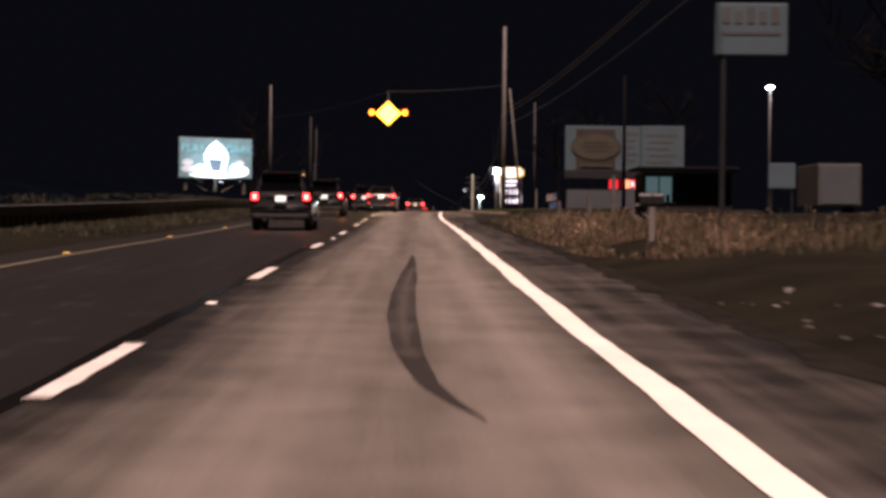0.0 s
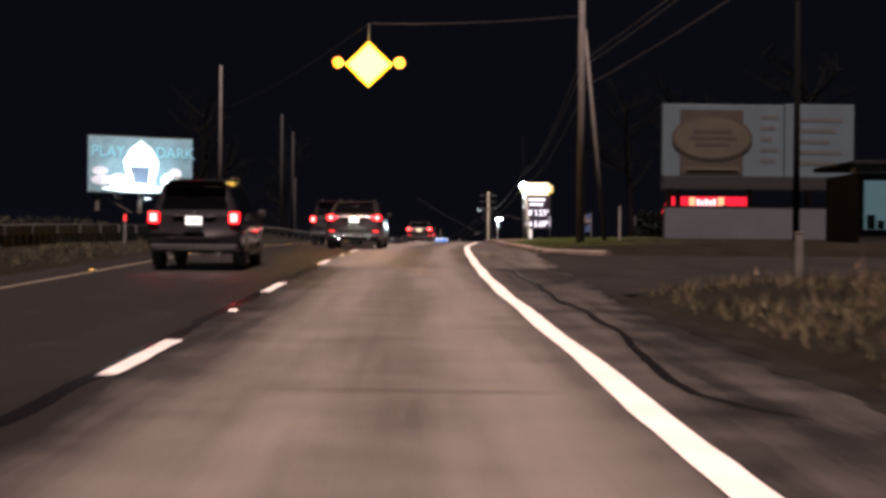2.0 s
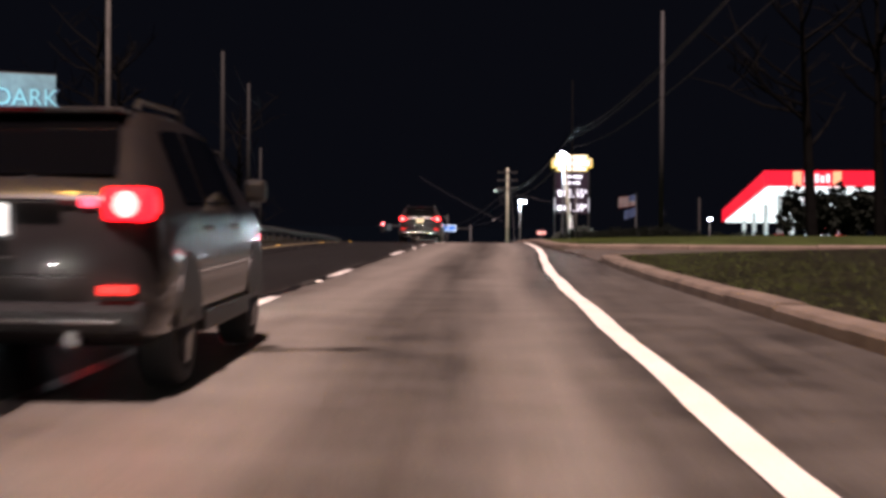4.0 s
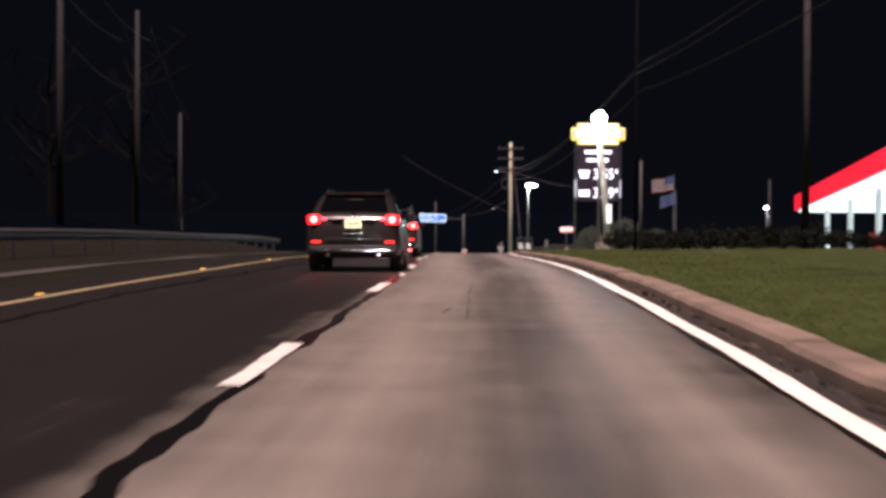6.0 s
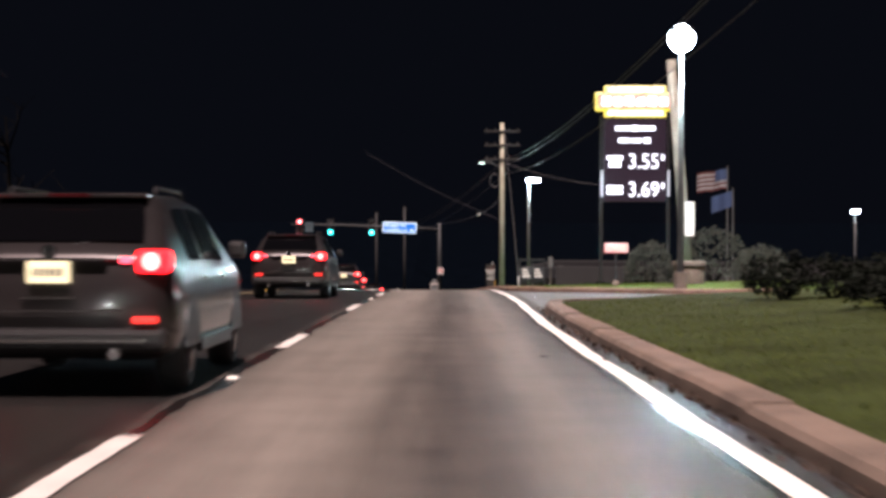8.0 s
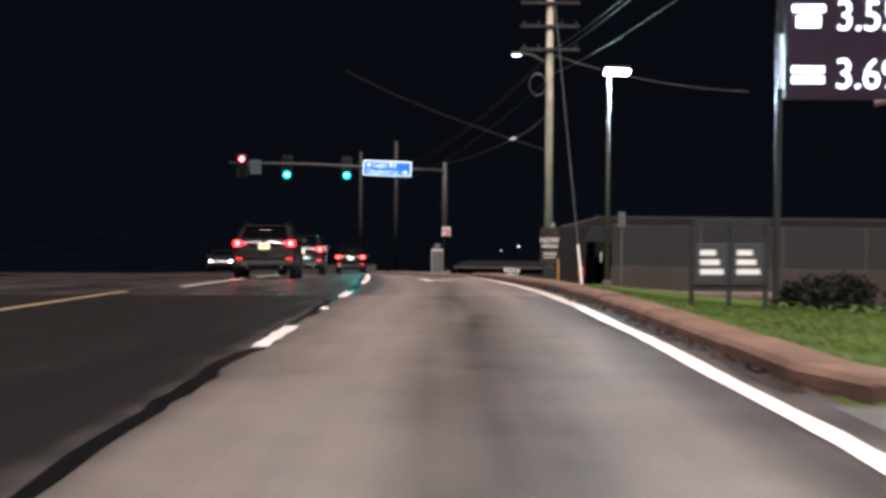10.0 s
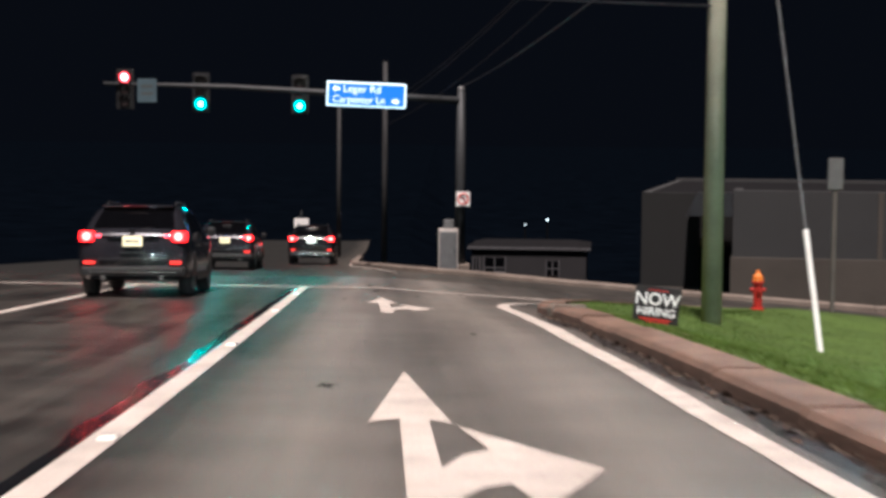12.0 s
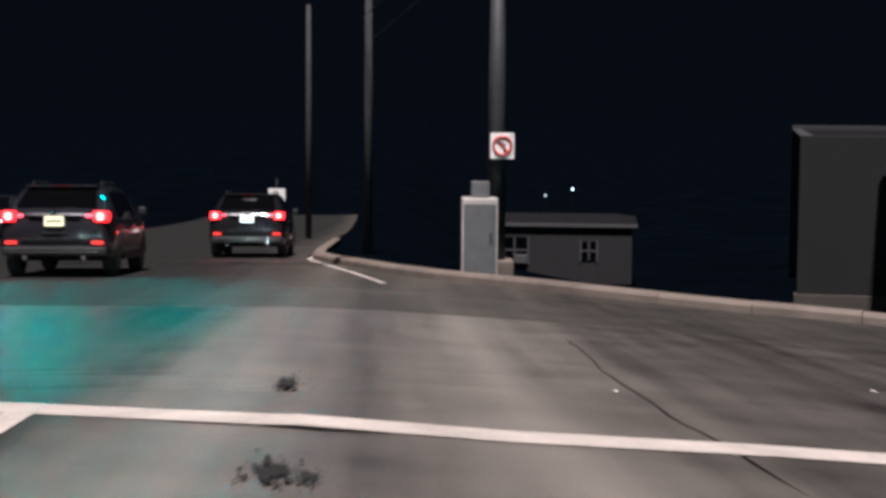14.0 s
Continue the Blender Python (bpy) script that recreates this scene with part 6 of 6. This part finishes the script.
    for k in range(3):
        part("text_bar", box(x + 0.05, x + 0.35 - 0.05 * k, -0.006, 0, 0.41 + 0.12 * k, 0.48 + 0.12 * k), SIGNWHITE, panel)
for x in (-0.48, 0.0, 0.47):
    part("leg", box(x - 0.025, x + 0.025, 0.03, 0.08, -0.1, 1.12), DARKSTEEL, e)
part("top_bar", box(-0.5, 0.5, 0.03, 0.08, 1.02, 1.1, 0.01), DARKSTEEL, e)
part("low_bar", box(-0.5, 0.5, 0.03, 0.08, 0.22, 0.28, 0.01), DARKSTEEL, e)

# ---- slim sign post across the side street ----
e = tagged(empty("sign_post", on_ground(10.8, 273.4)), "slim grey post with a narrow sign seen from behind", "sign")
top = -0.35 - on_ground(10.8, 273.4).z
part("post", box(-0.04, 0.04, -0.03, 0.03, -0.1, top - 0.02), GREYWOOD, e)
part("panel", box(-0.16, 0.16, -0.05, -0.03, top - 0.66, top, 0.015), STEEL, e, "grey sign back")

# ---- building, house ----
# Darker copy of the grey wall: the unlit wing put into colour.
WINGWALL = material("unlit_grey_render", (0.007, 0.0075, 0.0075), 0.9, scale=0.6, vary=0.2, fine=18, bump=0.15)
SIGNGREY = material("dull_white_trim", (0.065, 0.065, 0.07), 0.6, scale=2, vary=0.15, fine=20, bump=0)
e = tagged(empty("commercial_building", (10.15, 300, 0), -12), "long grey block building with dark base and glazed entrance", "building")
gz = on_ground(20, 300).z - 0.3
part("wall", box(0, 2.1, 0.0, 0.3, -5.4, -1.9, 0.02), WINGWALL, e, "grey wall darkened as unlit")
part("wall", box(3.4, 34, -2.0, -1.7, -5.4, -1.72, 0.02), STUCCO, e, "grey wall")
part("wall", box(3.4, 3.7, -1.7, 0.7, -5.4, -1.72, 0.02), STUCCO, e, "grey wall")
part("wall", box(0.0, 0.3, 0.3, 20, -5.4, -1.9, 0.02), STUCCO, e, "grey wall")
part("wall", box(0.0, 34, 20, 20.3, -7, -1.8, 0.02), STUCCO, e, "grey wall")
part("base", box(-0.06, 2.1, -0.06, 0.3, gz - 2, -5.4, 0.02), STUCCODARK, e, "brown base course")
part("base", box(3.34, 34, -2.06, -1.7, gz - 2, -4.1, 0.02), STUCCODARK, e, "brown base course")
part("roof", box(0.0, 34, 0.3, 20, -2.1, -1.95, 0.02), SHINGLE, e)
part("awning", plate([(1.7, -2.7), (3.9, -2.7), (3.5, -1.85), (2.1, -1.85)], 1.3), DARKSTEEL, e, "dark sloped awning").location = (0, -1.4, 0)
part("entrance", box(2.1, 3.4, 0.6, 0.7, gz - 1.5, -2.3), GLASSDARK, e, "dark glazed entrance")
# Two glowing strips stand in for reflections in the entrance glass.
part("door_glint", box(2.47, 2.53, 0.55, 0.6, -4.0, -3.4, 0.01), glow("door_reflection", (0.8, 0.75, 0.7), 0.35), e, "glowing strip in place of a doorway reflection")
part("door_glint", box(2.80, 2.86, 0.55, 0.6, -3.75, -3.4, 0.01), glow("door_reflection_warm", (1.0, 0.5, 0.4), 0.4), e, "glowing strip in place of a doorway reflection")
for x in (8.4, 13.0, 17.6, 22.2, 28.8):
    part("pilaster", box(x, x + 0.18, -2.05, -1.98, -4.1, -1.75, 0.01), STUCCODARK, e)
e = tagged(empty("house", (5.0, 352, 0.0), -6), "low brick house with pale eaves and white-framed windows", "house")
hz = -10.6
HOUSEWALL = material("house_siding", (0.013, 0.0125, 0.0145), 0.85, scale=1.0, vary=0.2, fine=20, bump=0.2)
part("wall", box(0, 7.9, 0, 7, hz, -7.35, 0.02), HOUSEWALL, e)
bm = bmesh.new()
r = [bm.verts.new(v) for v in ((-0.3, -0.12, -7.36), (8.2, -0.12, -7.36), (8.2, 7.3, -7.36), (-0.3, 7.3, -7.36), (0.8, 3.5, -7.0), (7.1, 3.5, -7.0))]
for f in ((0, 1, 5, 4), (1, 2, 5), (2, 3, 4, 5), (3, 0, 4), (3, 2, 1, 0)):
    bm.faces.new([r[k] for k in f])
bmesh.ops.recalc_face_normals(bm, faces=bm.faces)
part("roof", bm, SHINGLE, e)
part("eave", box(-0.3, 8.2, -0.19, -0.12, -7.52, -7.34, 0.01), SIGNGREY, e, "pale eaves board")
for x0, x1, z0, z1 in ((0.15, 0.5, -9.9, -8.2), (0.9, 2.3, -9.5, -8.1), (5.2, 6.0, -9.3, -8.3)):
    w = part("window", box(x0, x1, -0.06, 0.02, z0, z1, 0.01), GLASSDARK, e)
    part("window_frame", box(x0 - 0.08, x0, -0.08, 0.02, z0 - 0.08, z1 + 0.08), SIGNGREY, w)
    part("window_frame", box(x1, x1 + 0.08, -0.08, 0.02, z0 - 0.08, z1 + 0.08), SIGNGREY, w)
    part("window_frame", box((x0 + x1) / 2 - 0.04, (x0 + x1) / 2 + 0.04, -0.08, -0.06, z0, z1), SIGNGREY, w)
    part("window_frame", box(x0, x1, -0.08, -0.06, (z0 + z1) / 2 - 0.04, (z0 + z1) / 2 + 0.04), SIGNGREY, w)
part("air_conditioner", box(1.62, 2.28, -0.35, -0.02, -9.5, -9.05, 0.03), SIGNGREY, e, "white window air conditioner")
e = tagged(empty("yard_lamp", (12.0, 380, -6.2)), "far small white lamps among trees", "lamp")
part("lamp", box(0.06, 0.24, 0, 0.1, -0.7, -0.52, 0.05), glow("far_lamp", (0.9, 0.95, 1.0), 1.2), e)
part("lamp", box(-1.85, -1.7, 0, 0.1, -1.15, -1.0, 0.04), glow("far_lamp_dim", (0.9, 0.95, 1.0), 0.5), e)
part("post", tube([(0.15, 0.15, -0.55), (0.15, 0.15, -8)], 0.06, 6), BARK, e)
part("post", tube([(-1.78, 0.15, -1.0), (-1.78, 0.15, -8)], 0.06, 6), BARK, e)


# ---- fence posts, mailbox on the verge ----
PALEPOST = material("weathered_pale_paint", (0.15, 0.14, 0.13), 0.8, scale=2, vary=0.3, fine=30, bump=0.2)
e = tagged(empty("mailbox", on_ground(6.35, 23.0, -0.1)), "black arched mailbox on a weathered pale wooden post among dry weeds", "mailbox")
top = 1.36 - e.matrix_world.translation.z
part("post", box(-0.06, 0.06, -0.06, 0.06, 0, top - 0.045, 0.012), PALEPOST, e, "weathered pale post")
part("arm", box(-0.34, 0.20, -0.055, 0.055, top - 0.04, top, 0.008), PALEPOST, e, "pale board under the box")
part("brace", tube([(-0.05, 0, top - 0.30), (-0.28, 0, top - 0.04)], 0.022, 6), PALEPOST, e)
bm = bmesh.new()
arch = [(-0.085, 0.0), (0.085, 0.0)] + [(0.085 * math.cos(a), 0.13 + 0.085 * math.sin(a)) for a in (math.pi * k / 10 for k in range(11))]
ends = [[bm.verts.new((x, y, top + 0.004 + z)) for y, z in arch] for x in (-0.25, 0.21)]
for k in range(len(arch)):
    bm.faces.new((ends[0][k], ends[0][(k + 1) % len(arch)], ends[1][(k + 1) % len(arch)], ends[1][k]))
bm.faces.new(ends[1])
case = part("box_shell", bm, BLACK, e, "black arched sheet-metal shell")
bm = bmesh.new()
bm.faces.new([bm.verts.new((-0.262, y * 1.03, top + 0.004 + z * 1.02)) for y, z in arch])
bmesh.ops.solidify(bm, geom=bm.faces[:], thickness=0.012)
part("door", bm, BLACK, case)
part("flag", box(-0.02, 0.01, -0.098, -0.090, top + 0.06, top + 0.20, 0.002), BLACK, case, "dark folded flag")
bm = box(-0.36, -0.08, 0.02, 0.16, top - 0.28, top - 0.06, 0.02)
part("paper_tube", bm, PALEPOST, e, "pale open newspaper box")
for x, y, h, lab in ((8.1, 47, 1.55, "tall grey wooden fence post among dry weeds"), (7.2, 46, 0.9, "grey wooden fence post in the verge"), (8.94, 108.3, 1.5, "thin white marker post beside the lawn"), (7.6, 66, 1.0, "grey wooden fence post in the verge")):
    e = tagged(empty("fence_post", on_ground(x, y, -0.08)), lab, "fence post", "fence posts")
    w2 = 0.05 if y == 108.3 else 0.07
    part("post", box(-w2, w2, -w2, w2, 0, h, 0.015), PALEPOST if y == 108.3 else GREYWOOD, e)
    part("cap", box(-w2 - 0.01, w2 + 0.01, -w2 - 0.01, w2 + 0.01, h, h + 0.03, 0.008), GREYWOOD, e)


# ---- plants ----
rnd = random.Random(11)


def quads(bm, centre, size, n, flat=0.6):
    """Small leaf faces scattered in a rough clump."""
    for _ in range(n):
        d = Vector((rnd.gauss(0, 1), rnd.gauss(0, 1), rnd.gauss(0, 1))).normalized() * rnd.uniform(0.55, 1.0)
        p = Vector(centre) + Vector((d.x * size[0], d.y * size[1], d.z * size[2]))
        a = Vector((rnd.gauss(0, 1), rnd.gauss(0, 1), rnd.gauss(0, flat))).normalized()
        b = a.cross(Vector((rnd.gauss(0, 1), rnd.gauss(0, 1), rnd.gauss(0, 1)))).normalized()
        s = rnd.uniform(0.6, 1.3) * LEAFSIZE
        bm.faces.new([bm.verts.new(p + a * s * u + b * s * v) for u, v in ((-1, 0), (0, -0.55), (1, 0), (0, 0.55))])


def dome(x, y, w, h, label, mat):
    """A clipped round shrub: small leaves over an uneven dome."""
    global LEAFSIZE
    LEAFSIZE = 0.032
    e_ = tagged(empty("bush", on_ground(x, y)), label, "bush")
    bm_ = bmesh.new()
    for _ in range(620):
        a, t_ = rnd.uniform(0, 6.28), math.acos(rnd.uniform(0.0, 1.0))
        s_ = rnd.uniform(0.78, 0.97) + 0.07 * noise.noise((3 * math.cos(a), 3 * math.sin(a), 3 * t_ + x))
        quads(bm_, (w * 0.5 * s_ * math.sin(t_) * math.cos(a), w * 0.5 * s_ * math.sin(t_) * math.sin(a), 0.06 + h * s_ * (0.08 + 0.92 * math.cos(t_))), (0.05, 0.05, 0.05), 12)
    part("foliage", bm_, mat, e_)
    bm_ = bmesh.new()
    for k in range(6):
        a = k * 1.05
        tube([(0.06 * math.cos(a), 0.06 * math.sin(a), -0.05), (0.34 * w * math.cos(a), 0.34 * w * math.sin(a), h * 0.6)], [0.03, 0.01], 5, bm_)
    part("stem", bm_, BARK, e_)
    return e_


def bush(x, y, w, h, label, mat=LEAF, leaf=0.045):
    global LEAFSIZE
    LEAFSIZE = leaf
    e_ = tagged(empty("bush", on_ground(x, y)), label, "bush")
    bm_ = bmesh.new()
    for _ in range(int(26 * w)):
        a = rnd.uniform(0, 6.28)
        r = w * 0.5 * math.sqrt(rnd.uniform(0, 1))
        hh = h * (1 - 0.45 * (r / (w * 0.5)) ** 2)
        quads(bm_, (r * math.cos(a), r * math.sin(a), rnd.uniform(0.2, 0.85) * hh), (0.2, 0.2, 0.16 * h), 46 if leaf < 0.1 else 34)
    part("foliage", bm_, mat, e_)
    bm_ = bmesh.new()
    for k in range(5):
        a = k * 1.26
        tube([(0.05 * math.cos(a), 0.05 * math.sin(a), -0.05), (0.3 * w * math.cos(a), 0.3 * w * math.sin(a), h * 0.7)], [0.03, 0.01], 5, bm_)
    part("stem", bm_, BARK, e_)
    return e_


# Paler than LEAF: the lamp's light is put into this leaf colour.
PALELEAF = material("lamplit_leaves", (0.048, 0.056, 0.045), 0.8, scale=2, vary=0.25, fine=10, bump=0)
x = 8.8
while x < 24:
    w = rnd.uniform(1.3, 1.9)
    bush(x, 191.2 + rnd.uniform(-0.4, 0.4) + (x - 8.8) * 0.12, w, rnd.uniform(0.78, 1.08), "dark green clipped shrub in a hedge row")
    x += w * 0.62
for x, y, w, h in ((11.45, 213.6, 2.7, 1.75), (9.75, 216.0, 1.8, 1.45), (13.6, 216.5, 2.2, 1.3)):
    dome(x, y, w, h, "rounded pale grey-green shrub lit by the lamp", PALELEAF)
for k in range(8):
    bush(9.3 + 0.45 * k, 186.0 - 2.1 * k, 1.7, rnd.uniform(0.75, 1.05), "low dark green shrub in a hedge row")
for x, y, w, h in ((9.6, 232, 1.8, 1.0), (11.0, 230, 1.6, 1.1)):
    bush(x, y, w, h, "low dark shrub on the lawn")


# Shrub row added, its height set to hide the canopy soffit from the camera.
for k in range(10):
    bush(15.4 + 1.25 * k, 150 + 0.1 * k, 1.9, 2.4 + 0.2 * math.sin(k * 2.1), "dark shrub added to hide the canopy's underside", leaf=0.15)


def tree(x, y, h, label, seed):
    r_ = random.Random(seed)
    e_ = tagged(empty("tree", on_ground(x, y, -0.1)), label, "tree")
    bm_ = bmesh.new()
    lean = Vector((r_.uniform(-0.4, 0.4), r_.uniform(-0.4, 0.4), h * 0.62))
    tube([(0, 0, 0), lean * 0.4, lean * 0.75, lean * 1.35], [0.02 * h, 0.016 * h, 0.011 * h, 0.004 * h], 8, bm_)
    part("trunk", bm_, BARK, e_)
    bm_ = bmesh.new()
    for k in range(16):
        p = lean * r_.uniform(0.45, 1.25)
        a = r_.uniform(0, 6.28)
        ln = h * r_.uniform(0.14, 0.34) * (1.25 - 0.5 * p.z / h)
        q = p + Vector((math.cos(a) * ln, math.sin(a) * ln, ln * r_.uniform(0.3, 0.9)))
        mid = p.lerp(q, 0.5) + Vector((0, 0, -0.06 * ln))
        tube([p, mid, q], [0.006 * h, 0.004 * h, 0.0015 * h], 5, bm_)
        for _ in range(4):
            s0 = p.lerp(q, r_.uniform(0.35, 0.95))
            s1 = s0 + Vector((r_.uniform(-1, 1), r_.uniform(-1, 1), r_.uniform(0.1, 1.0))) * ln * 0.4
            tube([s0, s1], [0.0025 * h, 0.001 * h], 4, bm_)
    part("limb", bm_, BARK, e_, "bare forking limbs")
    return e_


k = 0
for x, y, h in ((-19, 172, 12), (-21, 190, 13), (-16.5, 214, 12), (-19, 246, 11), (-24, 226, 13), (12.5, 135, 10), (16, 140, 11), (22, 130, 12), (18, 46, 10)):
    tree(x, y, h, "bare dark tree with thin branches", 84 + k)
    k += 1


# tall dry weeds on the first verge
LEAFSIZE = 0.1
bm = bmesh.new()
for _ in range(30000):
    y = rnd.uniform(12, 62)
    base = ramp(y, [(14, 7.2), (15.5, 6.2), (17.5, 5.7), (22, 5.1), (42, 4.95), (62, 5.2)]) + 0.12 * noise.noise((y * 0.5, 4, 0))
    lat = base + abs(rnd.gauss(0, 1.8))
    thick = noise.noise((lat * 0.6, y * 0.25, 0)) * 0.5 + 0.5
    if rnd.random() > thick * thick * 2.0 * ramp(y, [(14.5, 0.0), (16.5, 1), (36, 1), (41, 0.55), (45, 0.1), (48, 0.02), (62, 0.008)]):
        continue
    if 18.5 < y < 23.2 and abs(lat - 6.2) < 0.55:
        continue
    p = at(lat, y, rise(lat, y) - 0.02)
    h = rnd.uniform(0.15, 0.6) * (0.3 + thick) * min(1.0, 0.3 + (lat - base) * 0.6)
    a = rnd.uniform(0, 3.14)
    s = Vector((math.cos(a), math.sin(a), 0)) * rnd.uniform(0.005, 0.011)
    t = Vector((rnd.gauss(0, 0.18), rnd.gauss(0, 0.18), 1)) * h
    v = [bm.verts.new(q) for q in (p - s, p + s, p + t * 0.6 + s * 0.8, p + t, p + t * 0.6 - s * 0.8)]
    hue = noise.noise((lat * 0.9, y * 0.35, 9)) + rnd.gauss(0, 0.25)
    kind_ = 2 if hue > 0.28 else 1 if hue < -0.32 else 0
    bm.faces.new(v).material_index = kind_
    if rnd.random() < 0.35:
        q = p + t
        bm.faces.new([bm.verts.new(q + Vector((rnd.gauss(0, 0.025), rnd.gauss(0, 0.025), rnd.uniform(-0.12, 0.03)))) for _ in range(3)]).material_index = kind_
tagged(part("dry_weeds", bm, (WEEDS, PALEWEED, OLIVEWEED)), "tall dry brown weeds on the verge", "weeds", kind="stuff")

# short dry grass on the inner bank and on the verge past the weeds
for y0, y1, l0, l1, n, mats, lab in ((30, 110, -13.5, -5.6, 15000, (BANKBLADE, OLIVEWEED), "short dull grass on the dark bank"), (41, 62, 5.4, 12, 7000, (OLIVEWEED, WEEDS), "short olive grass on the verge")):
    bm = bmesh.new()
    for _ in range(n):
        y, lat = rnd.uniform(y0, y1), rnd.uniform(l0, l1)
        if noise.noise((lat * 0.7, y * 0.3, 2)) < -0.15:
            continue
        p = at(lat, y, rise(lat, y) - 0.01)
        h, a = rnd.uniform(0.05, 0.22), rnd.uniform(0, 3.14)
        s = Vector((math.cos(a), math.sin(a), 0)) * rnd.uniform(0.008, 0.018)
        t = Vector((rnd.gauss(0, 0.35), rnd.gauss(0, 0.35), 1)) * h
        bm.faces.new([bm.verts.new(q) for q in (p - s, p + s, p + t)]).material_index = int(rnd.random() < 0.3)
    tagged(part("bank_grass", bm, mats), lab, "grass", kind="stuff")

# lawn blades near the kerb
for y0, y1, n, lab, mat in ((86, 193.5, 52000, "short mown olive green grass behind the kerb", DRYBLADE), (205, 272, 64000, "bright short green grass on the corner", BLADE)):
    bm = bmesh.new()
    for _ in range(n):
        y = rnd.uniform(y0, y1)
        lat = kerb_lat(y) + (0.3 if y < 204 else 0.46) + abs(rnd.gauss(0, 2.3))
        if 116 < y < 128 or (y > 204 and y < far_mouth(lat) + 0.5):
            continue
        p = on_ground(road_x(y) + lat, y, -0.01)
        h = rnd.uniform(0.02, 0.055)
        a = rnd.uniform(0, 3.14)
        s = Vector((math.cos(a), math.sin(a), 0)) * rnd.uniform(0.005, 0.011)
        t = Vector((rnd.gauss(0, 0.4), rnd.gauss(0, 0.4), 1)) * h
        bm.faces.new([bm.verts.new(q) for q in (p - s, p + s, p + t)])
    tagged(part("lawn", bm, mat), lab, "grass", kind="stuff")

# bare dirt strip in the corner lawn
bm = bmesh.new()
row = None
for y in steps(256.5, 263.6, 0.25):
    mid = kerb_lat(y) + 0.95 + 0.06 * noise.noise((y, 0, 4))
    wide = 0.13 * (0.5 + ramp(y, [(256.5, 0), (259, 0.8), (262.5, 0.8), (263.6, 0)])) + 0.05 * noise.noise((y * 2, 5, 0))
    new_row = [bm.verts.new(on_ground(road_x(y) + mid + s * wide, y, 0.012)) for s in (-1, 0, 1)]
    if row:
        for k in (0, 1):
            bm.faces.new((row[k], row[k + 1], new_row[k + 1], new_row[k]))
    row = new_row
tagged(part("dirt_strip", bm, material("dry_lawn_dirt", (0.085, 0.080, 0.036), 0.95, scale=3, vary=0.5, fine=30, bump=0.5, spec=0.1)), "bare dry dirt strip in the corner lawn", "dirt", kind="structure")

# leaves and grit in the gutter
bm = bmesh.new()
for _ in range(2600):
    y = rnd.choice((rnd.uniform(118, 193), rnd.uniform(213, 262)))
    lat = kerb_lat(y) - abs(rnd.gauss(0, 0.07))
    p = at(lat, y, 0.012 + rnd.uniform(0, 0.02))
    s = rnd.uniform(0.012, 0.035)
    a, b = Vector((rnd.gauss(0, 1), rnd.gauss(0, 1), rnd.gauss(0, 0.5))).normalized() * s, Vector((rnd.gauss(0, 1), rnd.gauss(0, 1), rnd.gauss(0, 0.5))).normalized() * s
    bm.faces.new([bm.verts.new(q) for q in (p - a, p + b, p + a, p - b)])
tagged(part("gutter_litter", bm, material("dead_leaves", (0.045, 0.030, 0.020), 0.9, scale=5, vary=0.6, fine=20, bump=0)), "dead leaves and grit along the gutter", "litter", kind="stuff")
e = part("gutter_dirt", ribbon([(kerb_lat(y) - 0.16 + 0.05 * math.sin(y * 1.3) * math.sin(y * 0.37), kerb_lat(y) + 0.01, y) for y in steps(118, 192, 0.7)], 0.006), RUBBER_MARK)
tagged(e, "dark damp dirt along the gutter", "dirt", kind="structure")
e = part("gutter_dirt", ribbon([(kerb_lat(y) - 0.13 + 0.05 * math.sin(y * 1.3) * math.sin(y * 0.37), kerb_lat(y) + 0.01, y) for y in steps(213, 261, 0.7)], 0.006), RUBBER_MARK)
tagged(e, "dark damp dirt along the gutter", "dirt", kind="structure")


# pale stones on the first verge
bm = bmesh.new()
for _ in range(24):
    y, lat = rnd.uniform(1.5, 8.5), 5.1 + abs(rnd.gauss(0, 0.8))
    p = on_ground(road_x(y) + lat, y, 0.0)
    r = 0.012 + 0.055 * rnd.random() ** 2
    made = bmesh.ops.create_icosphere(bm, subdivisions=1, radius=1.0)
    for v in made["verts"]:
        v.co = p + Vector((v.co.x * r * rnd.uniform(0.8, 1.5), v.co.y * r * rnd.uniform(0.8, 1.4), v.co.z * r * rnd.uniform(0.4, 0.7)))
tagged(part("stones", bm, material("pale_stone", (0.11, 0.105, 0.095), 0.85, scale=6, vary=0.4, fine=30, bump=0.2)), "pale loose stones along the verge", "stones", kind="stuff")
